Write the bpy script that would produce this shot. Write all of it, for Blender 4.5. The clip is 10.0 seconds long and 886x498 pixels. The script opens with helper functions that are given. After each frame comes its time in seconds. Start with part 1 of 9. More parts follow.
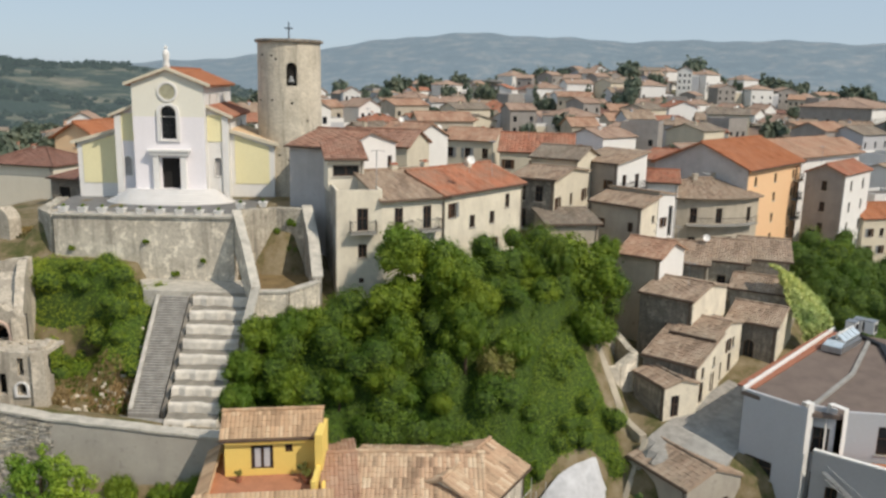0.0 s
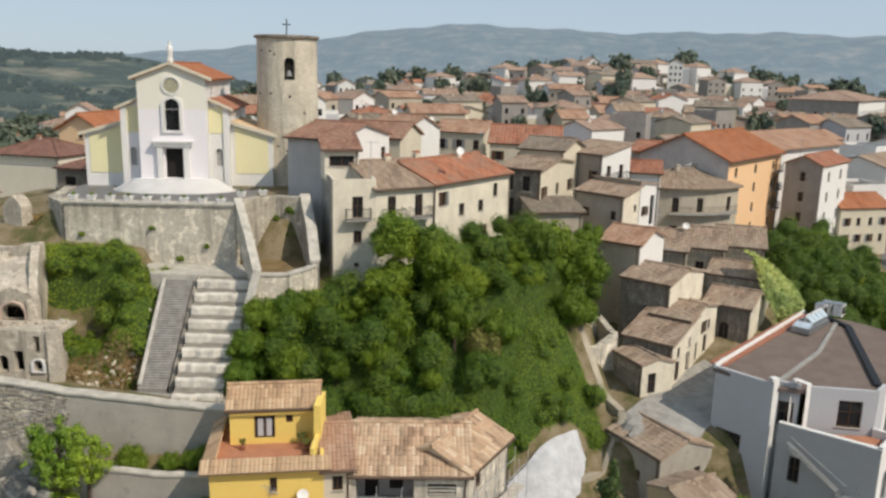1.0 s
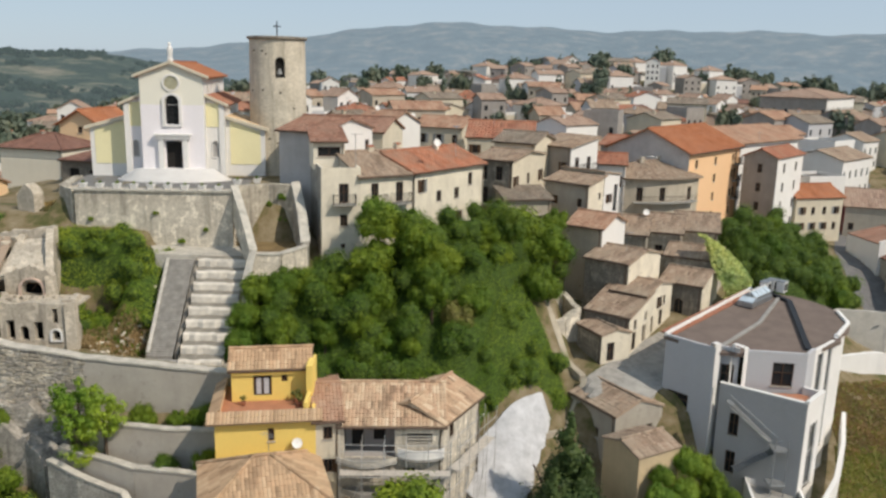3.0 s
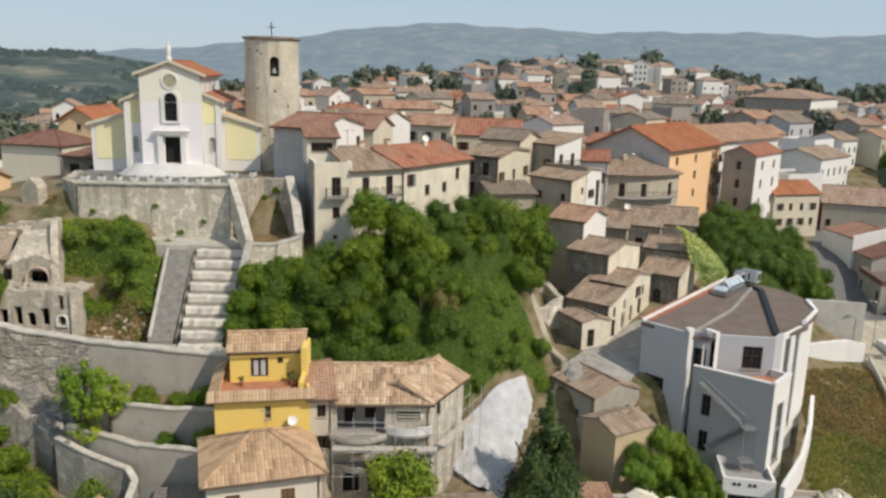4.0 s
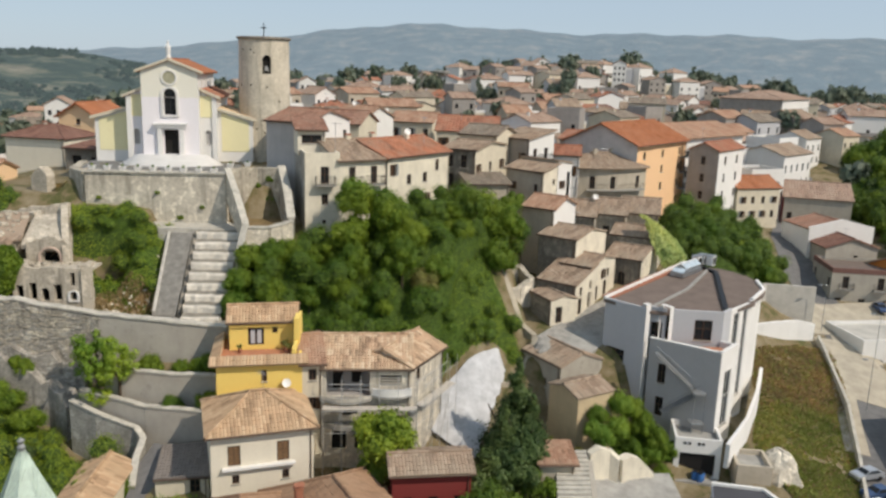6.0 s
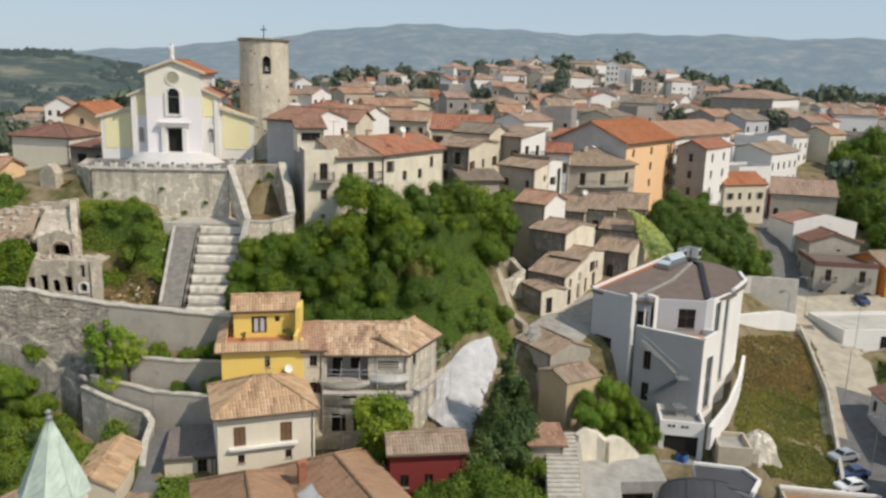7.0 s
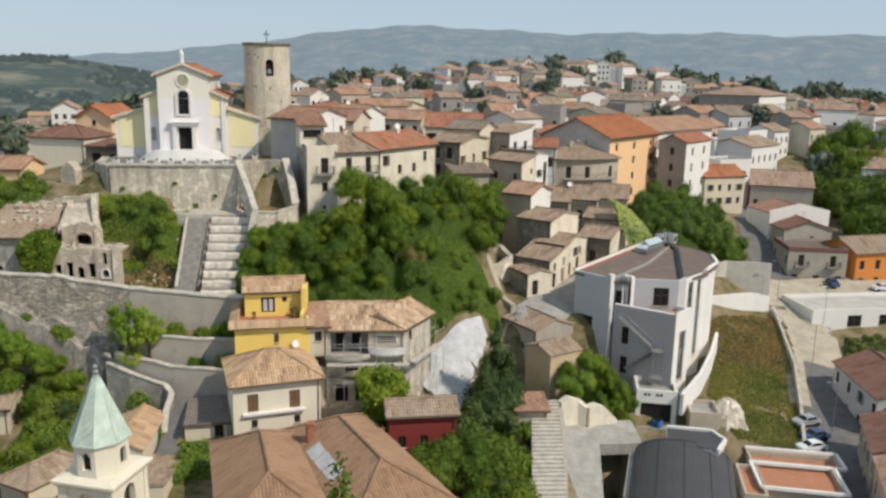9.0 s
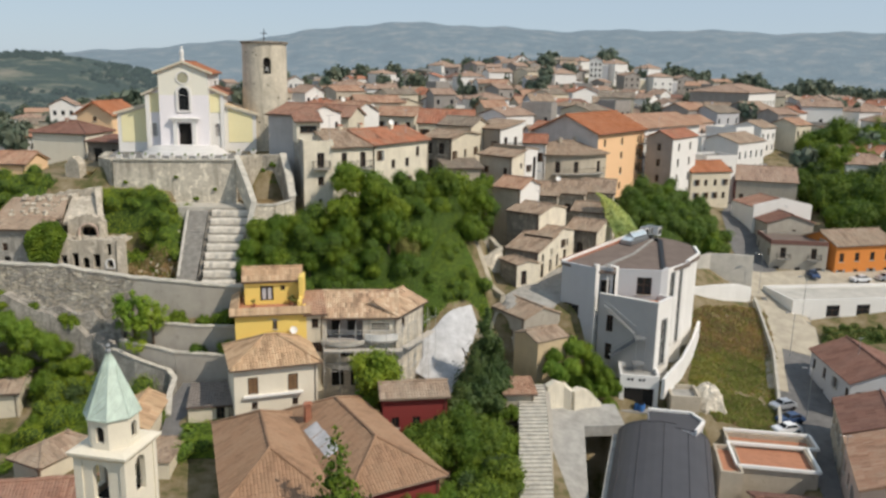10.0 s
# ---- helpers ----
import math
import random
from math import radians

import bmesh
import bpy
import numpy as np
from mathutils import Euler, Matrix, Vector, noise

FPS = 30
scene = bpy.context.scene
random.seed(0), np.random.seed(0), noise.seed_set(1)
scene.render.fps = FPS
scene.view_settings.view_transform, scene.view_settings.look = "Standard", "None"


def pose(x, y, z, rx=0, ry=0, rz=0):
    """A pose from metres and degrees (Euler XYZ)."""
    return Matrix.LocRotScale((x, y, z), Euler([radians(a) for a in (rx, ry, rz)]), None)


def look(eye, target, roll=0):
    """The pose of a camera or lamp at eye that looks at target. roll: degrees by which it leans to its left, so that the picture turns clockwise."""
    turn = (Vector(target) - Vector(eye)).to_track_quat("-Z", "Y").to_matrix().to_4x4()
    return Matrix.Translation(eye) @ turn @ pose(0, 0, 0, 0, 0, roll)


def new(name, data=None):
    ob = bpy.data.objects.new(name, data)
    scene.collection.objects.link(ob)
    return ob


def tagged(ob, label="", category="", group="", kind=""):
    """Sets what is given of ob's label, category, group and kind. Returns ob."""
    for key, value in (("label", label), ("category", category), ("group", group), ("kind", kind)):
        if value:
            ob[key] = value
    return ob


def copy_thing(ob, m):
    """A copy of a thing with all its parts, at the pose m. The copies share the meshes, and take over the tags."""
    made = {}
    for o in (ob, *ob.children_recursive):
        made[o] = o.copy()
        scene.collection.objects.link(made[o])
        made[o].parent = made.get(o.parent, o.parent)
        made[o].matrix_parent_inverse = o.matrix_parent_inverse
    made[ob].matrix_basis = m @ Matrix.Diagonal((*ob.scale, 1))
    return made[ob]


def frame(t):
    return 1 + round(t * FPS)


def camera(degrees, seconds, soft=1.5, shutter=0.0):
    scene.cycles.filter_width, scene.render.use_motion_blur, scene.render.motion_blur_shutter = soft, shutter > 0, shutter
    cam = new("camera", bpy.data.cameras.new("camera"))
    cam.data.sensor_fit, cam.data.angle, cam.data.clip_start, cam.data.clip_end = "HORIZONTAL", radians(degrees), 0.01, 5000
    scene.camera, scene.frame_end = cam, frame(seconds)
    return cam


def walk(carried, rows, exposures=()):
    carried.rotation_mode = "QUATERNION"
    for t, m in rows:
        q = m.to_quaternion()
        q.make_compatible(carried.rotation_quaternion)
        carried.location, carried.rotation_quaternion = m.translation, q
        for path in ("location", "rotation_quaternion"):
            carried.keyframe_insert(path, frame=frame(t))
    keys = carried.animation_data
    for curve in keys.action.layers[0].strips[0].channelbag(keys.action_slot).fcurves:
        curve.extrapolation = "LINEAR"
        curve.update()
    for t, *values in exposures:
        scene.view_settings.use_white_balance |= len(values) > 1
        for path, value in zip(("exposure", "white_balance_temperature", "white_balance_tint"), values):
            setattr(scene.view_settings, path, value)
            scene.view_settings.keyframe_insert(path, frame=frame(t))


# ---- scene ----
cam = camera(57.8, 10.0, soft=2.7)
METRES, EYE, TILT, LEAN, TURN = 40.0, 40.0, 0.0, 0.0, 0.0
ROWS = [
    (0.0, 0.0, 0.0, 0.0, 0.27, -11.98, -1.29),
    (0.5, 0.0047, -0.0525, 0.0049, 0.11, -12.27, -1.33),
    (1.0, 0.0083, -0.1043, 0.0089, -0.14, -12.56, -1.4),
    (1.5, 0.0122, -0.1557, 0.011, -0.4, -12.75, -1.41),
    (2.0, 0.016, -0.2058, 0.0129, -0.66, -12.8, -1.41),
    (2.5, 0.0194, -0.2532, 0.012, -0.96, -12.72, -1.4),
    (4.0, 0.0293, -0.4043, 0.0071, -1.89, -12.6, -1.53),
    (4.5, 0.0317, -0.4526, 0.0034, -2.19, -12.51, -1.62),
    (5.0, 0.0332, -0.4999, 0.0007, -2.49, -12.48, -1.72),
    (5.5, 0.0347, -0.5514, 0.0013, -2.76, -12.53, -1.79),
    (7.0, 0.0316, -0.6978, 0.0009, -3.35, -12.5, -1.71),
    (7.5, 0.031, -0.7477, -0.0005, -3.41, -12.42, -1.49),
    (8.0, 0.031, -0.7965, -0.0028, -3.48, -12.32, -1.29),
    (8.5, 0.0321, -0.8451, -0.0038, -3.54, -12.29, -1.14),
    (9.0, 0.0338, -0.8967, -0.0015, -3.68, -12.42, -1.08),
    (9.5, 0.0355, -0.9473, 0.0015, -3.84, -12.56, -1.09),
    (10.0, 0.0362, -0.9976, 0.0024, -4.06, -12.63, -1.14),
]
walk(cam, [(t, pose(0, 0, EYE, TILT, LEAN, TURN) @ pose(METRES * x, METRES * y, METRES * z, 90 + pitch, roll, yaw)) for t, x, y, z, yaw, pitch, roll in ROWS])

# ---- world, sun ----
SUN_AZ, SUN_EL = 36.0, 46.0        # degrees: from +x towards -y, above the horizon
az, el = radians(SUN_AZ), radians(SUN_EL)
sun_from = Vector((math.cos(az) * math.cos(el), -math.sin(az) * math.cos(el), math.sin(el)))
world = bpy.data.worlds.new("sky")
scene.world = world
world.use_nodes = True
wn = world.node_tree.nodes
sky = wn.new("ShaderNodeTexSky")
sky.sky_type = "NISHITA"
sky.sun_disc = False
sky.sun_elevation = el
sky.sun_rotation = math.atan2(sun_from.x, sun_from.y)
sky.altitude = 500
sky.air_density, sky.dust_density, sky.ozone_density = 1.0, 0.6, 2.0
wn["Background"].inputs["Strength"].default_value = 0.11
veil = wn.new("ShaderNodeMix")             # thin summer haze over the whole sky
veil.data_type = "RGBA"
veil.inputs[0].default_value = 0.86
veil.inputs[7].default_value = (2.85, 3.5, 4.2, 1)
world.node_tree.links.new(sky.outputs[0], veil.inputs[6])
world.node_tree.links.new(veil.outputs[2], wn["Background"].inputs["Color"])
sun = new("sun", bpy.data.lights.new("sun", "SUN"))
sun.data.energy, sun.data.angle, sun.data.color = 2.58, radians(0.6), (1.0, 0.895, 0.765)
sun.matrix_world = look(sun_from * 100, (0, 0, 0))
scene.view_settings.exposure = 0.47


# ---- materials ----
def shader(name, rough=0.85, metal=0.0):
    m = bpy.data.materials.new(name)
    m.use_nodes = True
    nt = m.node_tree
    p = nt.nodes["Principled BSDF"]
    p.inputs["Roughness"].default_value = rough
    p.inputs["Metallic"].default_value = metal
    p.inputs["Specular IOR Level"].default_value = 0.3
    return m, nt, p


def node(nt, kind, **sets):
    n = nt.nodes.new(kind)
    for k, v in sets.items():
        n.inputs[k.replace("_", " ")].default_value = v
    return n


def coords(nt, which="Object"):
    return nt.nodes.new("ShaderNodeTexCoord").outputs[which]


def ramp(nt, fac, stops):
    r = nt.nodes.new("ShaderNodeValToRGB")
    while len(r.color_ramp.elements) < len(stops):
        r.color_ramp.elements.new(0.5)
    for e, (p, c) in zip(r.color_ramp.elements, stops):
        e.position, e.color = p, (*c, 1) if len(c) == 3 else c
    nt.links.new(fac, r.inputs[0])
    return r.outputs[0]


def mixed(nt, fac, a, b, how="MIX"):
    m = nt.nodes.new("ShaderNodeMix")
    m.data_type, m.blend_type = "RGBA", how
    for sock, v in ((m.inputs[0], fac), (m.inputs[6], a), (m.inputs[7], b)):
        if hasattr(v, "is_output"):
            nt.links.new(v, sock)
        elif isinstance(v, (int, float)):
            sock.default_value = v
        else:
            sock.default_value = (*v, 1)
    return m.outputs[2]


def noisy(nt, vec, scale, detail=4.0, rough=0.6):
    n = node(nt, "ShaderNodeTexNoise", Scale=scale, Detail=detail, Roughness=rough)
    nt.links.new(vec, n.inputs["Vector"])
    return n.outputs[0]


def bump(nt, p, height, strength, distance):
    b = node(nt, "ShaderNodeBump", Strength=strength, Distance=distance)
    nt.links.new(height, b.inputs["Height"])
    nt.links.new(b.outputs[0], p.inputs["Normal"])


def shade(c, f):
    return tuple(min(1.0, v * f) for v in c)


MATS = {}


def plaster(key, colour, worn=0.35, stain=(0.30, 0.27, 0.22)):
    """Painted or bare render with rain streaks and patches."""
    if key in MATS:
        return MATS[key]
    m, nt, p = shader(key, 0.9)
    g = coords(nt)
    big, fine = noisy(nt, g, 0.45, 5), noisy(nt, g, 5.0, 4)
    st = nt.nodes.new("ShaderNodeMapping")
    st.inputs["Scale"].default_value = (0.8, 0.8, 0.34)
    nt.links.new(g, st.inputs[0])
    streak = noisy(nt, st.outputs[0], 1.2, 4)
    c = mixed(nt, ramp(nt, big, [(0.38, (0, 0, 0)), (0.72, (worn,) * 3)]), colour, stain)
    c = mixed(nt, ramp(nt, streak, [(0.48, (0, 0, 0)), (0.85, (min(0.7, worn * 0.8),) * 3)]), c, shade(stain, 0.8))
    c = mixed(nt, ramp(nt, fine, [(0.3, (0.25,) * 3), (0.7, (0, 0, 0))]), c, shade(colour, 0.75))
    if worn >= 0.35:                          # patches of fallen plaster and bare stone
        gap = noisy(nt, g, 0.75, 9, 0.74)
        c = mixed(nt, ramp(nt, gap, [(0.60, (0, 0, 0)), (0.64, (min(0.8, worn * 1.3),) * 3)]), c, shade(stain, 0.95))
        c = mixed(nt, ramp(nt, noisy(nt, g, 2.3, 6, 0.75), [(0.28, (worn,) * 3), (0.40, (0, 0, 0))]), c, shade(stain, 0.7))
    nt.links.new(c, p.inputs["Base Color"])
    bump(nt, p, fine, 0.35, 0.03)
    MATS[key] = m
    return m


def rubble(key, colour, dark, scale=2.2, limed=0.7):
    """Old stone masonry: uneven blocks, pale mortar, blotches."""
    if key in MATS:
        return MATS[key]
    m, nt, p = shader(key, 0.95)
    g = coords(nt)
    vor = node(nt, "ShaderNodeTexVoronoi", Scale=scale)
    mp = nt.nodes.new("ShaderNodeMapping")
    mp.inputs["Scale"].default_value = (1, 1, 1.7)
    nt.links.new(g, mp.inputs[0])
    nt.links.new(mp.outputs[0], vor.inputs["Vector"])
    big, fine = noisy(nt, g, 0.5, 6, 0.7), noisy(nt, g, 6.0, 5)
    stone = mixed(nt, 0.2, colour, ramp(nt, vor.outputs["Color"], [(0.2, dark), (0.8, shade(colour, 1.2))]))
    c = mixed(nt, ramp(nt, big, [(0.42, (0, 0, 0)), (0.66, (0.75,) * 3)]), stone, dark)
    c = mixed(nt, ramp(nt, fine, [(0.35, (0.6,) * 3), (0.55, (0, 0, 0))]), c, shade(dark, 0.7))
    lime = noisy(nt, g, 0.9, 9, 0.72)                # remains of pale lime render
    c = mixed(nt, ramp(nt, lime, [(0.53, (0, 0, 0)), (0.59, (limed,) * 3)]), c, shade(colour, 1.42))
    run = nt.nodes.new("ShaderNodeMapping")          # rain streaks
    run.inputs["Scale"].default_value = (1.5, 1.5, 0.13)
    nt.links.new(g, run.inputs[0])
    c = mixed(nt, ramp(nt, noisy(nt, run.outputs[0], 1.0, 6, 0.7), [(0.34, (0.7,) * 3), (0.48, (0, 0, 0))]), c, shade(dark, 0.62))
    nt.links.new(c, p.inputs["Base Color"])
    bump(nt, p, vor.outputs["Distance"], 0.25, 0.08)
    MATS[key] = m
    return m


def tile_mat(key, base, pale, dark, patch, vary=1.0):
    """Barrel roof tiles: each tile has its own tone, with lichen and soot in patches."""
    if key in MATS:
        return MATS[key]
    m, nt, p = shader(key, 0.9)
    uv = coords(nt, "UV")
    fl = nt.nodes.new("ShaderNodeVectorMath")
    fl.operation = "FLOOR"
    wnz = nt.nodes.new("ShaderNodeTexWhiteNoise")
    wnz.noise_dimensions = "2D"
    sq = nt.nodes.new("ShaderNodeVectorMath")
    sq.operation = "MULTIPLY"
    sq.inputs[1].default_value = (1.0, 0.5, 1.0)
    nt.links.new(uv, sq.inputs[0])
    nt.links.new(sq.outputs[0], fl.inputs[0])
    nt.links.new(fl.outputs[0], wnz.inputs["Vector"])
    g = coords(nt)
    c = ramp(nt, wnz.outputs[0], [(0.0, shade(base, 1 - 0.26 * vary)), (0.35, base), (0.75, shade(base, 1 + 0.12 * vary)), (1.0, tuple(a + (b - a) * min(1, 0.5 * vary) for a, b in zip(base, pale)))])
    c = mixed(nt, ramp(nt, noisy(nt, g, 0.4, 5, 0.7), [(0.42, (0, 0, 0)), (0.68, (0.8,) * 3)]), c, patch)
    c = mixed(nt, ramp(nt, noisy(nt, g, 2.6, 4), [(0.52, (0, 0, 0)), (0.8, (0.4,) * 3)]), c, dark)
    nt.links.new(c, p.inputs["Base Color"])
    bump(nt, p, noisy(nt, g, 14.0, 3), 0.3, 0.02)
    MATS[key] = m
    return m


def plain(key, colour, rough=0.6, metal=0.0, vary=0.25, scale=1.5):
    if key in MATS:
        return MATS[key]
    m, nt, p = shader(key, rough, metal)
    g = coords(nt)
    c = mixed(nt, ramp(nt, noisy(nt, g, scale, 5, 0.65), [(0.35, (0, 0, 0)), (0.75, (1, 1, 1))]), colour, shade(colour, 1 - vary))
    nt.links.new(c, p.inputs["Base Color"])
    bump(nt, p, noisy(nt, g, scale * 8, 3), 0.15, 0.02)
    MATS[key] = m
    return m


def leafy(key, dark, mid, light, tint=(0.8, 1.0, 1.0)):
    """Leaves: each clump its own green, each plant a little different, some light through."""
    m, nt, p = shader(key, 0.6)
    geo = nt.nodes.new("ShaderNodeNewGeometry")
    inf = nt.nodes.new("ShaderNodeObjectInfo")
    c = ramp(nt, geo.outputs["Random Per Island"], [(0.0, dark), (0.5, mid), (1.0, light)])
    hs = node(nt, "ShaderNodeHueSaturation", Saturation=1.0)
    add = nt.nodes.new("ShaderNodeMapRange")
    add.inputs[3].default_value, add.inputs[4].default_value = 0.80, 1.2
    nt.links.new(inf.outputs["Random"], add.inputs[0])
    nt.links.new(add.outputs[0], hs.inputs["Value"])
    hue = nt.nodes.new("ShaderNodeMapRange")
    hue.inputs[3].default_value, hue.inputs[4].default_value = 0.508, 0.486
    nt.links.new(inf.outputs["Random"], hue.inputs[0])
    nt.links.new(hue.outputs[0], hs.inputs["Hue"])
    spread = ramp(nt, noisy(nt, geo.outputs["Position"], 0.17, 5, 0.7), [(0.36, tuple(v * 0.78 for v in tint)), (0.5, (1, 1, 1)), (0.64, (1.28, 1.16, 1.05))])
    nt.links.new(mixed(nt, 1.0, c, spread, "MULTIPLY"), hs.inputs["Color"])
    tr = nt.nodes.new("ShaderNodeBsdfTranslucent")
    nt.links.new(hs.outputs[0], p.inputs["Base Color"])
    nt.links.new(hs.outputs[0], tr.inputs["Color"])
    mx = nt.nodes.new("ShaderNodeMixShader")
    mx.inputs[0].default_value = 0.25
    nt.links.new(p.outputs[0], mx.inputs[1])
    nt.links.new(tr.outputs[0], mx.inputs[2])
    nt.links.new(mx.outputs[0], nt.nodes["Material Output"].inputs[0])
    return m


LEAF = leafy("leaves_green", (0.080, 0.136, 0.011), (0.128, 0.20, 0.015), (0.19, 0.27, 0.022))
LEAF_BRIGHT = leafy("leaves_bright", (0.10, 0.18, 0.018), (0.155, 0.255, 0.026), (0.22, 0.33, 0.04))
LEAF_FRESH = leafy("leaves_fresh", (0.16, 0.25, 0.02), (0.24, 0.35, 0.03), (0.33, 0.44, 0.05))
LEAF_DARK = leafy("leaves_dark", (0.04, 0.072, 0.02), (0.066, 0.108, 0.028), (0.098, 0.145, 0.04))
# paler grey-green leaves: distance haze mixed into the colour
LEAF_HAZED = leafy("leaves_hazed", (0.11, 0.14, 0.095), (0.15, 0.18, 0.125), (0.19, 0.22, 0.155))
LEAF_DRY = leafy("leaves_dry", (0.16, 0.13, 0.045), (0.24, 0.19, 0.07), (0.33, 0.27, 0.11))
GRASS_GREEN = leafy("grass_olive", (0.20, 0.235, 0.05), (0.275, 0.30, 0.078), (0.37, 0.375, 0.125), (0.85, 1.0, 0.8))
GRASS_DRY = leafy("grass_dry", (0.223, 0.167, 0.070), (0.307, 0.233, 0.107), (0.400, 0.316, 0.167), (0.790, 0.883, 0.744))
LEAF_OLIVE = leafy("leaves_olive", (0.13, 0.135, 0.03), (0.185, 0.18, 0.045), (0.26, 0.235, 0.075), (0.8, 1.05, 0.6))
LEAF_PALE = leafy("leaves_pale", (0.30, 0.38, 0.10), (0.48, 0.56, 0.18), (0.66, 0.70, 0.30))
TILE_RAGGED = tile_mat("tiles_ragged", (0.414, 0.273, 0.174), (0.639, 0.508, 0.357), (0.160, 0.094, 0.061), (0.508, 0.385, 0.254), 1.9)
# tile colour greyed to carry the distance haze over the town roofs
TILE_HAZED = tile_mat("tiles_hazed", (0.315, 0.211, 0.155), (0.470, 0.357, 0.273), (0.169, 0.113, 0.085), (0.348, 0.263, 0.197))
TILE_PLAIN = tile_mat("tiles_plain", (0.282, 0.169, 0.102), (0.376, 0.249, 0.160), (0.169, 0.094, 0.056), (0.329, 0.216, 0.136), 0.9)
ROOF_BROWN = plain("brown_roof_sheet", (0.185, 0.142, 0.118), 0.9, 0, 0.3, 0.6)
LEAF_MEADOW = leafy("leaves_meadow", (0.13, 0.20, 0.015), (0.19, 0.27, 0.02), (0.27, 0.34, 0.03))
TUBE = plain("scaffold_tube", (0.50, 0.49, 0.47), 0.55, 0.15, 0.3, 3)
LEAF_DEEP = leafy("leaves_deep", (0.052, 0.096, 0.010), (0.088, 0.15, 0.014), (0.138, 0.205, 0.021))
BARK = plain("bark", (0.11, 0.08, 0.055), 0.95, 0, 0.5, 4)

TILE_OLD = tile_mat("tiles_old", (0.291, 0.207, 0.146), (0.470, 0.376, 0.282), (0.122, 0.089, 0.066), (0.338, 0.273, 0.202), 1.3)
TILE_WARM = tile_mat("tiles_warm", (0.348, 0.197, 0.127), (0.545, 0.395, 0.282), (0.160, 0.094, 0.061), (0.395, 0.273, 0.188))
TILE_RED = tile_mat("tiles_red", (0.338, 0.136, 0.080), (0.451, 0.235, 0.150), (0.188, 0.080, 0.052), (0.291, 0.174, 0.117), 1.2)
TILE_ORANGE = tile_mat("tiles_orange", (0.338, 0.127, 0.056), (0.451, 0.207, 0.113), (0.254, 0.094, 0.047), (0.348, 0.155, 0.085))
CEMENT_TILE = tile_mat("tiles_cement", (0.188, 0.164, 0.146), (0.263, 0.235, 0.207), (0.113, 0.094, 0.085), (0.207, 0.179, 0.155), 0.6)
TILE_PATCHED = tile_mat("tiles_patched", (0.385, 0.155, 0.085), (0.470, 0.263, 0.169), (0.207, 0.094, 0.056), (0.282, 0.197, 0.141), 1.2)
TILE_RUST = tile_mat("tiles_rust", (0.282, 0.146, 0.099), (0.395, 0.254, 0.179), (0.150, 0.080, 0.056), (0.291, 0.188, 0.136), 1.2)
TILE_TAN = tile_mat("tiles_tan", (0.423, 0.277, 0.164), (0.583, 0.432, 0.282), (0.216, 0.132, 0.080), (0.442, 0.315, 0.193), 1.5)
TILE_BROWN = tile_mat("tiles_brown", (0.193, 0.099, 0.073), (0.282, 0.160, 0.117), (0.108, 0.056, 0.045), (0.211, 0.122, 0.094), 1.2)
TILE_GREY = tile_mat("tiles_grey", (0.221, 0.174, 0.132), (0.357, 0.301, 0.235), (0.094, 0.075, 0.056), (0.254, 0.226, 0.179))

WHITE = plaster("white_paint", (0.78, 0.76, 0.72), 0.16, (0.50, 0.47, 0.42))
CREAM = plaster("cream_render", (0.68, 0.61, 0.47), 0.35, (0.40, 0.35, 0.27))
LIMEWASH = plaster("limewashed_stone", (0.79, 0.72, 0.575), 0.5, (0.42, 0.37, 0.29))
IVORY = plaster("ivory_render", (0.76, 0.70, 0.57), 0.2, (0.5, 0.44, 0.34))
BEIGE = plaster("beige_render", (0.521, 0.456, 0.358), 0.5, (0.288, 0.246, 0.191))
GREY = plaster("grey_render", (0.36, 0.33, 0.30), 0.5, (0.20, 0.18, 0.16))
YELLOW = plaster("yellow_paint", (0.84, 0.62, 0.17), 0.12, (0.55, 0.38, 0.12))
LEMON = plaster("pale_yellow_paint", (0.82, 0.755, 0.46), 0.08, (0.66, 0.59, 0.34))
ORANGE = plaster("orange_paint", (0.86, 0.56, 0.32), 0.12, (0.7, 0.44, 0.24))
APRICOT = plaster("apricot_paint", (0.86, 0.60, 0.36), 0.10, (0.7, 0.48, 0.28))
PALE_STONEWASH = plaster("grey_stonewash", (0.437, 0.400, 0.335), 0.5, (0.260, 0.233, 0.195))
OCHRE = plaster("ochre_stonewash", (0.60, 0.47, 0.29), 0.5, (0.38, 0.30, 0.20))
VIVID = plaster("vivid_orange_paint", (0.64, 0.235, 0.055), 0.15, (0.5, 0.2, 0.06))
REDWALL = plaster("red_paint", (0.22, 0.036, 0.032), 0.3, (0.18, 0.05, 0.04))
PINK = plaster("pink_render", (0.62, 0.47, 0.38), 0.35, (0.38, 0.30, 0.25))
LILAC = plaster("church_white", (0.84, 0.80, 0.81), 0.06, (0.6, 0.57, 0.56))
PALE_GREY = plaster("pale_grey_render", (0.54, 0.51, 0.485), 0.45, (0.30, 0.28, 0.255))
MODERN_SHADE = plaster("modern_shade_render", (0.43, 0.415, 0.40), 0.25, (0.33, 0.32, 0.31))
LIGHTGREY = plaster("modern_grey_paint", (0.50, 0.50, 0.51), 0.14, (0.36, 0.36, 0.36))
STONE = rubble("rubble_stone", (0.50, 0.45, 0.36), (0.26, 0.235, 0.19))
STONE_PALE = rubble("pale_stone", (0.66, 0.60, 0.49), (0.41, 0.365, 0.295), 1.6)
STONE_DARK = rubble("dark_and_shaded_stone", (0.30, 0.265, 0.215), (0.13, 0.115, 0.095), 2.6)
STONE_GREY = rubble("grey_stone", (0.41, 0.385, 0.335), (0.23, 0.215, 0.185), 2.0)
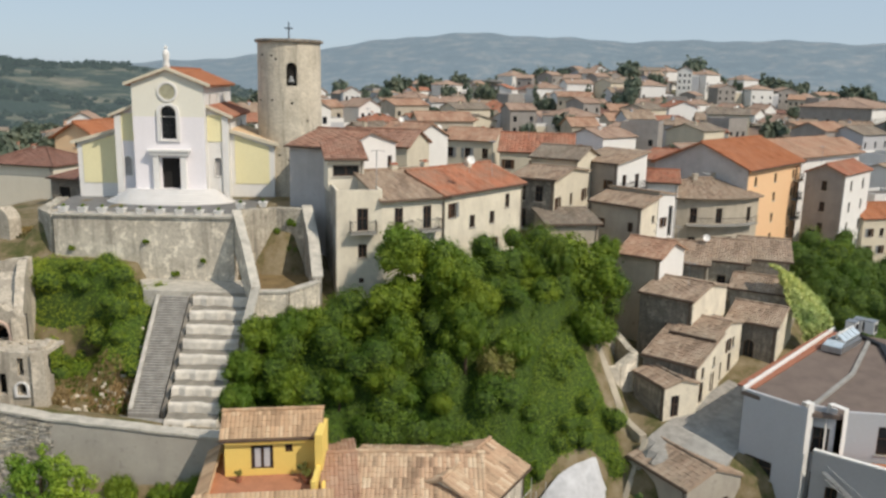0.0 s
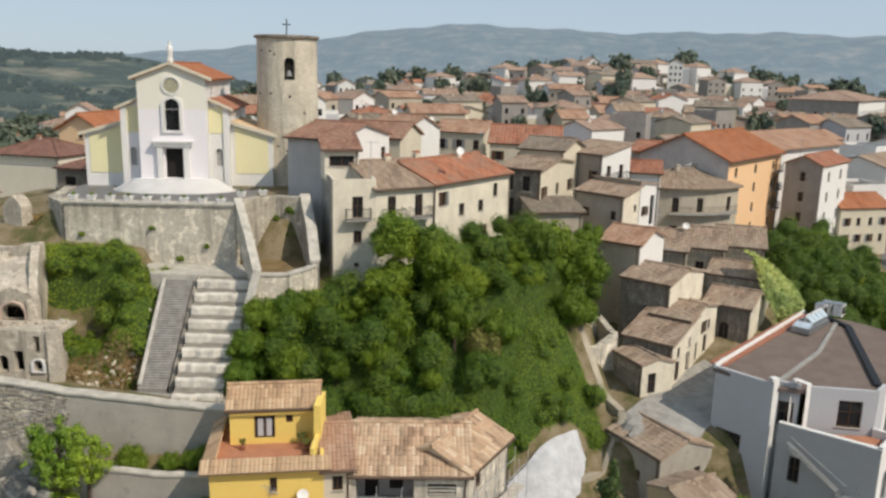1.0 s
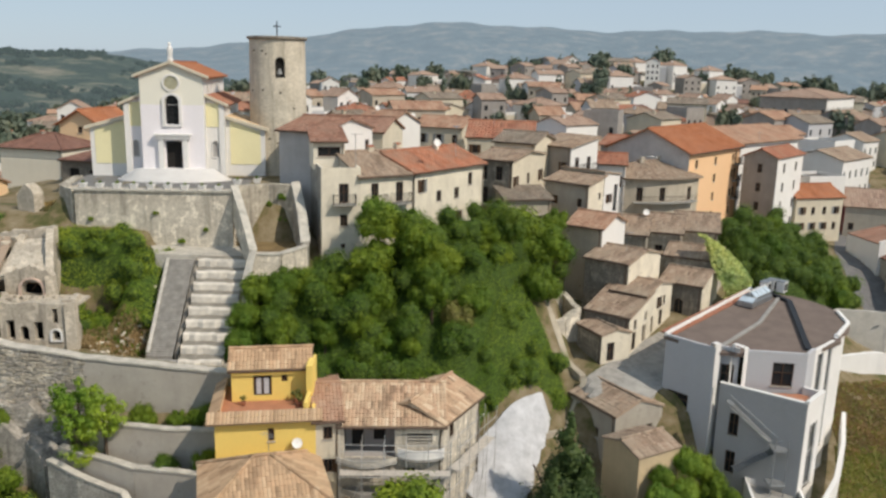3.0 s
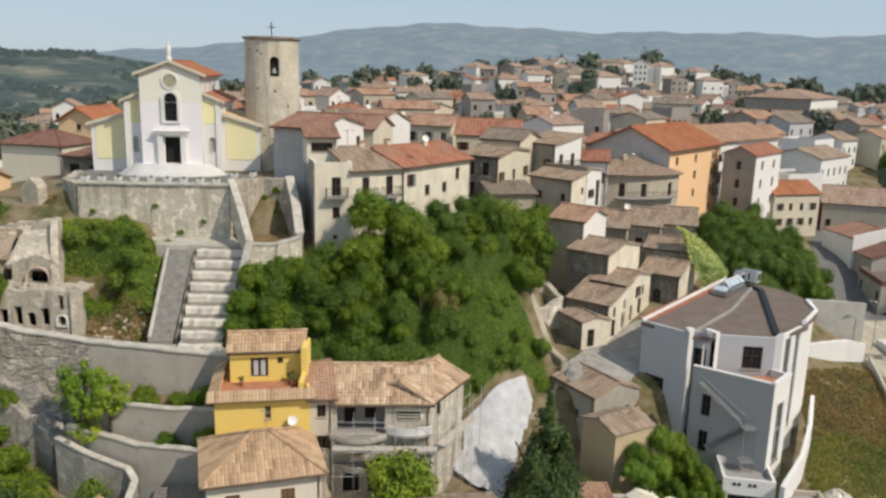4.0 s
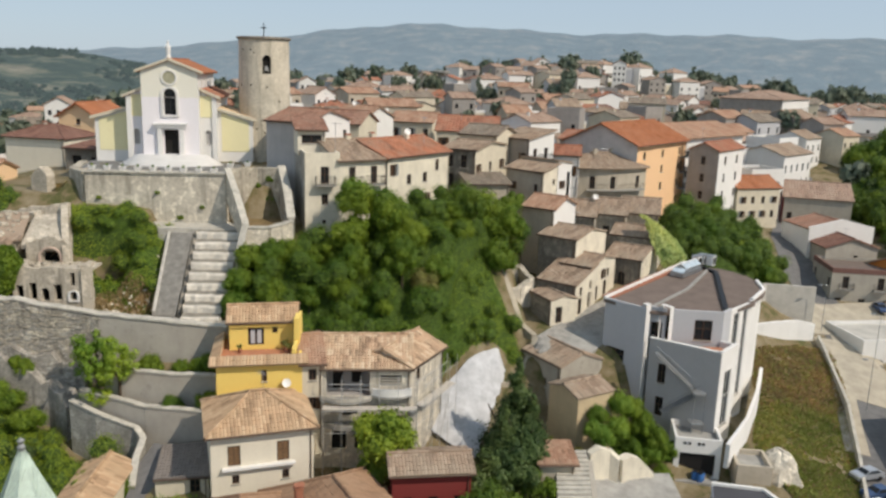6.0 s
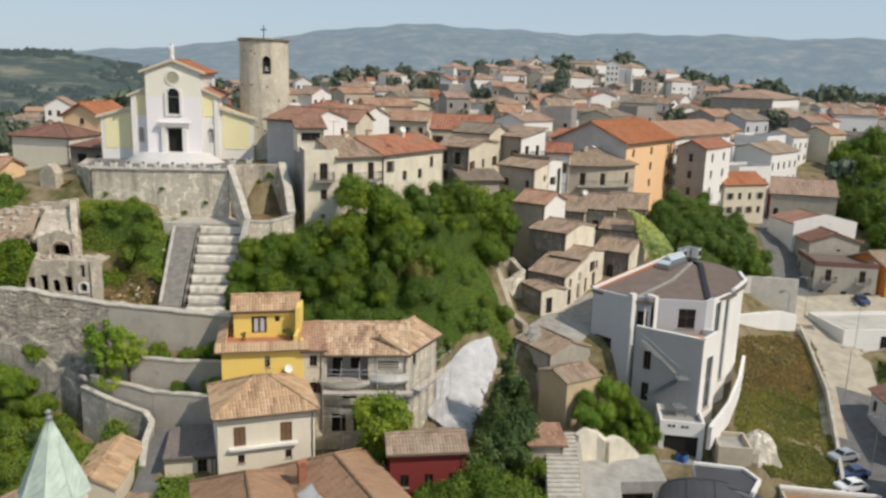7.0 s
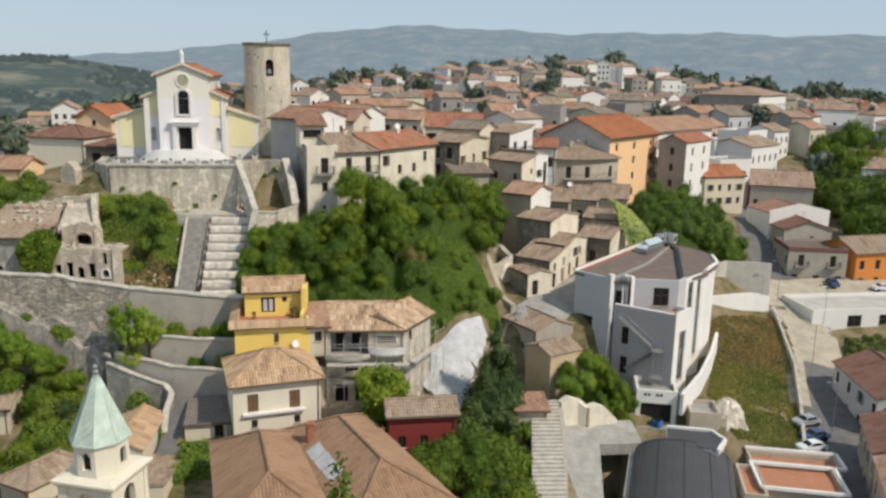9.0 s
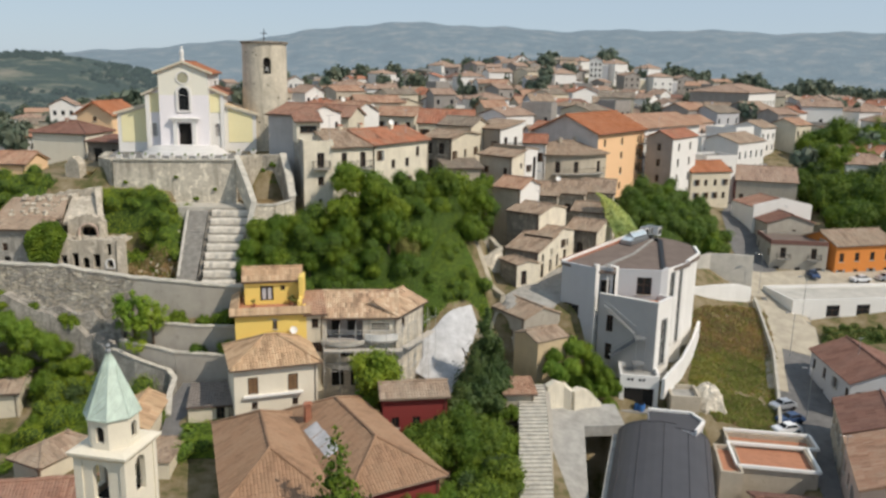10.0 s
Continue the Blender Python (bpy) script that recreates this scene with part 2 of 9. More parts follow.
RISER = plain("pale_limestone_riser", (0.72, 0.665, 0.57), 0.9, 0, 0.4, 1.2)
OLD_CEMENT = plaster("old_cement_render", (0.428, 0.395, 0.339), 0.5, (0.279, 0.256, 0.219))
STONE_ASH = rubble("ash_stone", (0.372, 0.344, 0.298), (0.177, 0.163, 0.140), 1.3, 0.45)
# treads darker than the pale risers
TREAD = plain("dark_treads", (0.27, 0.245, 0.20), 0.95, 0, 0.45, 1.1)
STEP = plain("step_stone", (0.558, 0.521, 0.446), 0.9, 0, 0.45, 1.2)
CONCRETE = plain("concrete", (0.372, 0.358, 0.326), 0.9, 0, 0.4, 0.8)
ASPHALT = plain("asphalt", (0.17, 0.165, 0.16), 0.95, 0, 0.35, 0.9)
COBBLE = plain("cobbles", (0.36, 0.34, 0.305), 0.95, 0, 0.45, 1.6)
DUST = plain("pale_dust", (0.465, 0.409, 0.316), 0.95, 0, 0.35, 0.5)
TERRACOTTA = plain("terracotta_floor", (0.46, 0.21, 0.12), 0.8, 0, 0.3, 1.5)
PALE_SLAB = plain("pale_slab", (0.521, 0.493, 0.437), 0.9, 0, 0.3, 0.5)
DULL_RED = plain("dull_red_paint", (0.20, 0.105, 0.085), 0.85, 0, 0.35, 1.5)
MEMBRANE = plain("roof_membrane", (0.17, 0.155, 0.14), 0.9, 0, 0.3, 0.6)
SLATE = plain("dark_sheet_metal", (0.085, 0.083, 0.09), 0.55, 0.2, 0.2, 0.4)
COPPER = plain("green_copper", (0.56, 0.66, 0.57), 0.55, 0.15, 0.3, 1.6)
LEAD = plain("grey_lead", (0.30, 0.31, 0.31), 0.6, 0.3, 0.3, 2)
PANE = plain("window_glass", (0.022, 0.024, 0.027), 0.08, 0, 0.3, 2)
FRAME_BROWN = plain("brown_wood", (0.10, 0.055, 0.03), 0.6, 0, 0.3, 6)
FRAME_WHITE = plain("white_wood", (0.65, 0.64, 0.60), 0.5, 0, 0.15, 6)
IRON = plain("dark_iron", (0.04, 0.04, 0.042), 0.5, 0.7, 0.3, 8)
ZINC = plain("zinc", (0.42, 0.43, 0.44), 0.4, 0.8, 0.25, 3)
# near-black paint standing for the unlit depth behind openings
DARK = plain("opening_shade", (0.02, 0.018, 0.016), 0.9, 0, 0.3, 2)
GUTTER = plain("brown_gutter", (0.13, 0.085, 0.06), 0.5, 0.3, 0.4, 3)
BLUE_PLASTIC = plain("blue_plastic", (0.05, 0.16, 0.42), 0.4, 0, 0.2, 3)
SHEET = plain("white_sheeting", (0.56, 0.56, 0.565), 0.75, 0, 0.4, 0.8)
CLAY = plain("brick_red", (0.36, 0.15, 0.09), 0.9, 0, 0.35, 3)


# ---- mesh building ----
class Shape:
    """Vertices and faces of one mesh, with optional texture places."""

    def __init__(self):
        self.v, self.f, self.uv = [], [], []

    def face(self, pts, uv=None):
        k = len(self.v)
        self.v.extend(tuple(p) for p in pts)
        self.f.append(tuple(range(k, k + len(pts))))
        self.uv.append(uv)
        return self

    def box(self, x0, x1, y0, y1, z0, z1, m=None):
        c = [Vector((x, y, z)) for z in (z0, z1) for y in (y0, y1) for x in (x0, x1)]
        if m is not None:
            c = [m @ p for p in c]
        for q in ((0, 2, 3, 1), (4, 5, 7, 6), (0, 1, 5, 4), (2, 6, 7, 3), (0, 4, 6, 2), (1, 3, 7, 5)):
            self.face([c[i] for i in q])
        return self

    def prism(self, pts, z0, z1, m=None):
        """Upright block over a plan polygon (counter-clockwise)."""
        n = len(pts)
        lo = [Vector((p[0], p[1], z0)) for p in pts]
        hi = [Vector((p[0], p[1], z1)) for p in pts]
        if m is not None:
            lo, hi = [m @ p for p in lo], [m @ p for p in hi]
        self.face(hi).face(lo[::-1])
        for i in range(n):
            j = (i + 1) % n
            self.face((lo[i], lo[j], hi[j], hi[i]))
        return self

    def slab(self, pts, down):
        """A plate under a face: pts is its upper side."""
        n = len(pts)
        pts = [Vector(p) for p in pts]
        lo = [p + Vector(down) for p in pts]
        self.face(pts).face(lo[::-1])
        for i in range(n):
            j = (i + 1) % n
            self.face((lo[i], lo[j], pts[j], pts[i]))
        return self

    def lathe(self, rings, n=24, centre=(0, 0), cap=True, a0=0.0):
        """Rings of (radius, z)."""
        cx, cy = centre
        ring = [[Vector((cx + r * math.cos(a0 + 2 * math.pi * i / n), cy + r * math.sin(a0 + 2 * math.pi * i / n), z)) for i in range(n)] for r, z in rings]
        for a, b in zip(ring, ring[1:]):
            for i in range(n):
                j = (i + 1) % n
                self.face((a[i], a[j], b[j], b[i]))
        if cap:
            self.face(ring[-1]).face(ring[0][::-1])
        return self

    def tube(self, a, b, r0, r1=None, n=6):
        a, b = Vector(a), Vector(b)
        r1 = r0 if r1 is None else r1
        d = (b - a).normalized()
        s = d.cross(Vector((0.3, 0.2, 1)) if abs(d.z) < 0.9 else Vector((1, 0.1, 0))).normalized()
        t = d.cross(s)
        ra = [a + r0 * (s * math.cos(2 * math.pi * i / n) + t * math.sin(2 * math.pi * i / n)) for i in range(n)]
        rb = [b + r1 * (s * math.cos(2 * math.pi * i / n) + t * math.sin(2 * math.pi * i / n)) for i in range(n)]
        for i in range(n):
            j = (i + 1) % n
            self.face((ra[j], ra[i], rb[i], rb[j]))
        self.face(rb).face(ra[::-1])
        return self

    def mesh(self, name):
        me = bpy.data.meshes.new(name)
        me.from_pydata(self.v, [], self.f)
        if any(u is not None for u in self.uv):
            lay = me.uv_layers.new(name="UVMap")
            flat = []
            for f, u in zip(self.f, self.uv):
                flat.extend(c for p in (u or [(0, 0)] * len(f)) for c in p)
            lay.data.foreach_set("uv", flat)
        me.update()
        return me


def part(name, shape, material, parent, label="", soft=False):
    """One mesh under a thing, or a top-level mesh where parent is None."""
    me = shape if isinstance(shape, bpy.types.Mesh) else shape.mesh(name)
    if material is not None and not me.materials:
        me.materials.append(material)
    if soft:
        me.polygons.foreach_set("use_smooth", [True] * len(me.polygons))
    ob = new(name, me)
    ob.parent = parent
    if label:
        tagged(ob, label)
    return ob


def thing(name, m, label, category, group="", kind=""):
    ob = new(name)
    ob.empty_display_size = 0.5
    ob.matrix_world = m
    return tagged(ob, label, category, group, kind)


def tiles(s, poly, rib=0.3, course=0.45, amp=0.06, thick=0.16):
    """Barrel-tile rows over a convex roof face, eave edge first, with a plate below."""
    poly = [Vector(p) for p in poly]
    e = (poly[1] - poly[0]).normalized()
    n = (poly[1] - poly[0]).cross(poly[-1] - poly[0]).normalized()
    up = n.cross(e)
    o = poly[0]
    q = [((p - o).dot(e), (p - o).dot(up)) for p in poly]
    s.slab([p - n * 0.02 for p in poly], -n * thick)
    u0, u1 = min(a for a, _ in q), max(a for a, _ in q)

    def span(u):
        hits = []
        for (a, b), (c, d) in zip(q, q[1:] + q[:1]):
            if abs(c - a) < 1e-6:
                if abs(u - a) < 1e-4:
                    hits += [b, d]
            elif min(a, c) - 1e-6 <= u <= max(a, c) + 1e-6:
                hits.append(b + (d - b) * (u - a) / (c - a))
        return (min(hits), max(hits)) if hits else (0, 0)

    cols = max(2, int((u1 - u0) / rib * 3))
    vmax = max(b for _, b in q)
    rows = max(1, int(vmax / course))
    cl = vmax / rows
    us = [u0 + (u1 - u0) * i / cols for i in range(cols + 1)]
    k0 = len(s.v)
    nr = 2 * rows
    for u in us:
        lo, hi = span(min(max(u, u0 + 1e-4), u1 - 1e-4))
        wob = 0.5 - 0.5 * math.cos(2 * math.pi * u / rib)
        for j in range(rows):
            for v, lift in ((j * cl, 0.026), ((j + 1) * cl, 0.0)):
                vv = min(max(v, lo), hi)
                jit = 0.012 * math.sin(u * 5.1 + j * 3.7)
                s.v.append(tuple(o + e * u + up * vv + n * (amp * wob + lift + jit)))
    for i in range(cols):
        for r in range(nr - 1):
            a = k0 + i * nr + r
            s.f.append((a, a + nr, a + nr + 1, a + 1))
            uu, vv = (us[i] + us[i + 1]) / 2 / rib + 0.25 * 0, r // 2 + 0.5
            s.uv.append([(uu, vv)] * 4)
    return s


def cap_row(s, a, b, r=0.16):
    """A row of ridge tiles from a to b."""
    a, b = Vector(a), Vector(b)
    k = max(1, int((b - a).length / 0.45))
    for i in range(k):
        p, q = a.lerp(b, i / k), a.lerp(b, (i + 1.12) / k)
        s.tube(p, q, r, r * 0.82, 7)
        for t in range(9):
            s.uv[-1 - t] = [(i * 7.3, k + 0.5)] * len(s.f[-1 - t])
    return s


def facade(s, o, u, w, h, holes, n, reveal=0.22):
    """A wall face with openings. o: lower corner, u: along, n: outwards. holes: (u0, z0, u1, z1, arched)."""
    xs = sorted({0.0, w, *(a for hh in holes for a in (hh[0], hh[2]))})
    zs = sorted({0.0, h, *(a for hh in holes for a in (hh[1], hh[3]))})
    up = Vector((0, 0, 1))

    def at(a, z, back=0.0):
        return o + u * a + up * z - n * back

    for x0, x1 in zip(xs, xs[1:]):
        for z0, z1 in zip(zs, zs[1:]):
            mx, mz = (x0 + x1) / 2, (z0 + z1) / 2
            if not any(a < mx < c and b < mz < d for a, b, c, d, *_ in holes):
                s.face((at(x0, z0), at(x1, z0), at(x1, z1), at(x0, z1)))
    for a, b, c, d, *k in holes:
        if k and k[0]:
            r, zc, m = (c - a) / 2, d - (c - a) / 2, 10
            arc = [((a + c) / 2 - r * math.cos(math.pi * i / m), zc + r * math.sin(math.pi * i / m)) for i in range(m + 1)]
            for side, corner in ((arc[:m // 2 + 1], (a, d)), (arc[m // 2:], (c, d))):
                for p, q in zip(side, side[1:]):
                    s.face((at(*q), at(*corner), at(*p)))
            edge = [(a, b), *arc, (c, b)]
        else:
            edge = [(a, b), (a, d), (c, d), (c, b)]
        for p, q in zip(edge, edge[1:] + edge[:1]):
            s.face((at(*p), at(*q), at(*q, reveal), at(*p, reveal)))
    return s


def opening_shape(w, h, arched, inset=0.0):
    a, c = -w / 2 + inset, w / 2 - inset
    b, d = inset, h - inset
    if not arched:
        return [(a, b), (c, b), (c, d), (a, d)]
    r, m = (c - a) / 2, 10
    return [(a, b), (c, b)] + [(r * math.cos(math.pi * i / m), d - r + r * math.sin(math.pi * i / m)) for i in range(m + 1)]


def ring_of(s, outer, inner, y0, y1):
    """A moulding between two outlines in the x-z plane, from depth y0 to y1."""
    n = len(outer)
    for i in range(n):
        j = (i + 1) % n
        o0, o1, i0, i1 = outer[i], outer[j], inner[i], inner[j]
        s.face([(o0[0], y0, o0[1]), (o1[0], y0, o1[1]), (i1[0], y0, i1[1]), (i0[0], y0, i0[1])])
        s.face([(i0[0], y0, i0[1]), (i1[0], y0, i1[1]), (i1[0], y1, i1[1]), (i0[0], y1, i0[1])])
        s.face([(o1[0], y0, o1[1]), (o0[0], y0, o0[1]), (o0[0], y1, o0[1]), (o1[0], y1, o1[1])])
    return s


SHARED = {}


def shared(key, build):
    if key not in SHARED:
        SHARED[key] = build().mesh(key[0])
    return SHARED[key]


SHUTTER_RNG = random.Random(5)


def fit_window(parent, m, w, h, kind, frame_mat, far):
    """A window or door in its opening; m: its foot, x along the wall, y into the wall."""
    arched = kind == "a"
    w, h = round(w, 2), round(h, 2)
    name = "door" if kind in "db" else "window"
    if kind == "l":                           # open loggia, fitted out where it stands
        return None
    if kind == "o":
        # black sheet painted as the shade of the room behind
        pn = part("doorway", shared(("dark_back", w, h), lambda: Shape().face([(x, 0.21, z) for x, z in opening_shape(w, h, False)])), DARK, parent)
        pn.matrix_local = m
        return pn
    if far:
        ob = part(name, shared((name + "_far", w, h, arched), lambda: Shape().slab([(x, 0.13, z) for x, z in opening_shape(w, h, arched)], (0, 0.05, 0))), PANE, parent)
        ob.matrix_local = m
        return ob

    def frame_shape():
        s = Shape()
        ring_of(s, opening_shape(w, h, arched), opening_shape(w, h, arched, 0.09), 0.10, 0.17)
        s.box(-0.035, 0.035, 0.10, 0.17, 0.05, h - 0.05)
        if h > 1.3 and not arched:
            s.box(-w / 2 + 0.05, w / 2 - 0.05, 0.11, 0.16, h * 0.55, h * 0.55 + 0.06)
        return s

    key = (name, w, h, arched, frame_mat.name)
    if key not in SHARED:
        SHARED[key] = frame_shape().mesh(name)
        SHARED[key].materials.append(frame_mat)
    ob = part(name, SHARED[key], None, parent)
    ob.matrix_local = m
    if kind == "w" and h > 0.7:
        part("sill", shared(("sill", w), lambda: Shape().box(-w / 2 - 0.1, w / 2 + 0.1, -0.1, 0.1, -0.09, 0.0)), STEP, ob)
        if h > 1.05 and parent.name.startswith("house") and SHUTTER_RNG.random() < 0.4:
            for sg in (-1, 1):
                part("shutter", shared(("shutter", w, h, sg), lambda: Shape().box(*sorted((sg * w * 0.5, sg * w)), -0.07, -0.02, 0.02, h)), FRAME_BROWN if SHUTTER_RNG.random() < 0.7 else LEAD, ob)
    part("pane", shared(("pane", w, h, arched), lambda: Shape().face([(x, 0.15, z) for x, z in opening_shape(w, h, arched, 0.05)])), PANE, ob)
    return ob


def balcony(parent, m, w, out=0.9):
    def slab_shape():
        return Shape().box(-w / 2, w / 2, -out, 0.05, -0.2, -0.02)

    def rail_shape():
        s = Shape()
        for a, b in (((-w / 2, -out + 0.04), (w / 2, -out + 0.04)), ((-w / 2 + 0.03, -out + 0.04), (-w / 2 + 0.03, 0)), ((w / 2 - 0.03, -out + 0.04), (w / 2 - 0.03, 0))):
            d = Vector((b[0] - a[0], b[1] - a[1]))
            k = max(2, int(d.length / 0.14))
            for z in (0.05, 0.95):
                s.tube((*a, z), (*b, z), 0.025, n=4)
            for i in range(k + 1):
                p = (a[0] + d.x * i / k, a[1] + d.y * i / k)
                s.tube((*p, 0.0), (*p, 0.95), 0.012, n=3)
        return s

    ob = part("balcony", shared(("balcony", round(w, 2), out), slab_shape), CONCRETE, parent)
    ob.matrix_local = m
    part("railing", shared(("railing", round(w, 2), out), rail_shape), IRON, ob)
    return ob


def rows_of(width, levels, n, w=0.95, h=1.4, kind="w", margin=1.3):
    """Evenly spread openings: (middle, sill, width, height, kind)."""
    if n == 1:
        return [(width / 2, z, w, h, kind) for z in levels]
    return [(margin + (width - 2 * margin) * i / (n - 1), z, w, h, kind) for z in levels for i in range(n)]


def house(label, a, b, depth, z0, z1, walls, roof_mat, roof="gable", rise=1.6, over=0.35, front=(), right=(), left=(), back=(),
          frame_mat=FRAME_BROWN, far=False, fine=True, name="house", category="house", group="", chimneys=(), foot=5.0, mats=None):
    """A house. a, b: ends of its front, left and right as one stands before it; z0: ground, z1: eaves.
    roof: gable (ridge along the front), cross (ridge across it), hip, shed (rises to the back), lean (falls to the back), flat."""
    a, b = Vector((*a, 0)), Vector((*b, 0))
    w = (b - a).length
    ux = (b - a).normalized()
    m = Matrix.Translation((a.x, a.y, z0)) @ Matrix(((ux.x, -ux.y, 0, 0), (ux.y, ux.x, 0, 0), (0, 0, 1, 0), (0, 0, 0, 1)))
    top = thing(name, m, label, category, group)
    h = z1 - z0
    X, Y, Z = Vector((1, 0, 0)), Vector((0, 1, 0)), Vector((0, 0, 1))
    sides = {"front": (Vector((0, 0, 0)), X, w, -Y, front), "right": (Vector((w, 0, 0)), Y, depth, X, right),
             "back": (Vector((w, depth, 0)), -X, w, Y, back), "left": (Vector((0, depth, 0)), -Y, depth, -X, left)}
    high = 0.55 if roof == "flat" else 0.0
    body = Shape()
    extra = {}
    for key, (o, u, length, n, ops) in sides.items():
        holes = [(c - ww / 2, zb, c + ww / 2, zb + hh, k == "a") for c, zb, ww, hh, k in ops if 0.1 < c - ww / 2 and c + ww / 2 < length - 0.1 and zb + hh < h + high]
        s = Shape() if mats and key in mats else body
        facade(s, o - Z * foot, u, length, h + high + foot, [(x0, q0 + foot, x1, q1 + foot, k) for x0, q0, x1, q1, k in holes], n)
        lean = {"shed": {"right": 1, "left": -1, "back": 2}, "lean": {"right": -1, "left": 1, "front": 2}}.get(roof, {}).get(key)
        if (roof == "gable" and key in ("left", "right")) or (roof == "cross" and key in ("front", "back")):
            s.face((o + Z * h, o + u * length + Z * h, o + u * length / 2 + Z * (h + rise)))
        elif lean == 1:
            s.face((o + Z * h, o + u * length + Z * h, o + u * length + Z * (h + rise)))
        elif lean == -1:
            s.face((o + Z * h, o + u * length + Z * h, o + Z * (h + rise)))
        elif lean == 2:
            s.face((o + Z * h, o + u * length + Z * h, o + u * length + Z * (h + rise), o + Z * (h + rise)))
        if s is not body:
            extra[key] = s
        for c, zb, ww, hh, k in ops:
            if not (0.1 < c - ww / 2 and c + ww / 2 < length - 0.1 and zb + hh < h + high):
                continue
            p = o + u * c + Z * zb
            mm = Matrix.Translation(p) @ Matrix((u, -n, Z)).transposed().to_4x4()
            fit_window(top, mm, ww, hh, k, frame_mat, far)
            if k == "b":
                balcony(top, mm, ww + 1.3)
    if roof == "flat":
        for z, d in ((h + high, 0.25),):
            for x0, x1, y0, y1 in ((0, w, 0, d), (0, w, depth - d, depth), (0, d, d, depth - d), (w - d, w, d, depth - d)):
                body.face(((x0, y0, z), (x1, y0, z), (x1, y1, z), (x0, y1, z)))
        for o, u, length, n, _ in sides.values():
            i = o - n * 0.25
            body.face((i + Z * (h + high), i + u * length + Z * (h + high), i + u * length + Z * h, i + Z * h))
    part("wall", body, walls, top)
    for key, s in extra.items():
        part("wall", s, mats[key], top)
    t = over
    rs = Shape()
    kw = {} if fine else {"rib": 0.6, "course": 0.9, "amp": 0.07}

    def P(x, y, z):
        return Vector((x, y, z))

    if roof == "gable":
        k = rise / (depth / 2)
        zr = h + rise + 0.1
        ze = h - k * t + 0.1
        tiles(rs, [P(-t, -t, ze), P(w + t, -t, ze), P(w + t, depth / 2, zr), P(-t, depth / 2, zr)], **kw)
        tiles(rs, [P(w + t, depth + t, ze), P(-t, depth + t, ze), P(-t, depth / 2, zr), P(w + t, depth / 2, zr)], **kw)
        cap_row(rs, (-t, depth / 2, zr + 0.05), (w + t, depth / 2, zr + 0.05))
    elif roof == "cross":
        k = rise / (w / 2)
        zr = h + rise + 0.1
        ze = h - k * t + 0.1
        tiles(rs, [P(-t, depth + t, ze), P(-t, -t, ze), P(w / 2, -t, zr), P(w / 2, depth + t, zr)], **kw)
        tiles(rs, [P(w + t, -t, ze), P(w + t, depth + t, ze), P(w / 2, depth + t, zr), P(w / 2, -t, zr)], **kw)
        cap_row(rs, (w / 2, -t, zr + 0.05), (w / 2, depth + t, zr + 0.05))
    elif roof == "hip":
        ze, zr = h + 0.02, h + rise + 0.1
        if w >= depth:
            r0, r1 = P(depth / 2, depth / 2, zr), P(w - depth / 2, depth / 2, zr)
            if w - depth < 0.2:
                r0 = r1 = P(w / 2, depth / 2, zr)
        else:
            r0, r1 = P(w / 2, w / 2, zr), P(w / 2, depth - w / 2, zr)
        c = [P(-t, -t, ze), P(w + t, -t, ze), P(w + t, depth + t, ze), P(-t, depth + t, ze)]
        if w >= depth:
            faces = ((c[0], c[1], r1, r0), (c[1], c[2], r1), (c[2], c[3], r0, r1), (c[3], c[0], r0))
        else:
            faces = ((c[0], c[1], r0), (c[1], c[2], r1, r0), (c[2], c[3], r1), (c[3], c[0], r0, r1))
        for fc in faces:
            pts = [p for i, p in enumerate(fc) if (p - fc[i - 1]).length > 0.01]
            tiles(rs, pts, **kw)
        for p, q in ((c[0], r0), (c[1], r1 if w >= depth else r0), (c[2], r1), (c[3], r0 if w >= depth else r1), (r0, r1)):
            if (p - q).length > 0.3:
                cap_row(rs, p + Z * 0.06, q + Z * 0.06)
    elif roof == "shed":
        k = rise / depth
        tiles(rs, [P(-t, -t, h - k * t + 0.1), P(w + t, -t, h - k * t + 0.1), P(w + t, depth + t, h + rise + k * t + 0.1), P(-t, depth + t, h + rise + k * t + 0.1)], **kw)
    elif roof == "lean":
        k = rise / depth
        tiles(rs, [P(w + t, depth + t, h - k * t + 0.1), P(-t, depth + t, h - k * t + 0.1), P(-t, -t, h + rise + k * t + 0.1), P(w + t, -t, h + rise + k * t + 0.1)], **kw)
    else:
        rs.box(0.25, w - 0.25, 0.25, depth - 0.25, h - 0.3, h)
    part("roof", rs, roof_mat, top)
    if fine and roof in ("gable", "hip", "shed"):
        zg = h - (rise / (depth / 2 if roof == "gable" else depth) * t if roof != "hip" else 0) - 0.02
        part("gutter", Shape().tube((-t, -t - 0.08, zg), (w + t, -t - 0.08, zg), 0.08, n=6), GUTTER, top)
        part("downpipe", Shape().tube((w - 0.25, -t - 0.05, zg), (w - 0.25, -0.08, zg - 0.5), 0.05, n=5).tube((w - 0.25, -0.08, zg - 0.5), (w - 0.25, -0.08, -0.5), 0.05, n=5), GUTTER, top)
    for cx, cy, ch in chimneys:
        c = part("chimney", Shape().box(-0.3, 0.3, -0.25, 0.25, -0.8, ch).box(-0.38, 0.38, -0.33, 0.33, ch, ch + 0.1).box(-0.25, 0.25, -0.2, 0.2, ch + 0.1, ch + 0.28), walls if walls is not REDWALL else CLAY, top)
        c.matrix_local = Matrix.Translation((cx, cy, h + rise * 0.5))
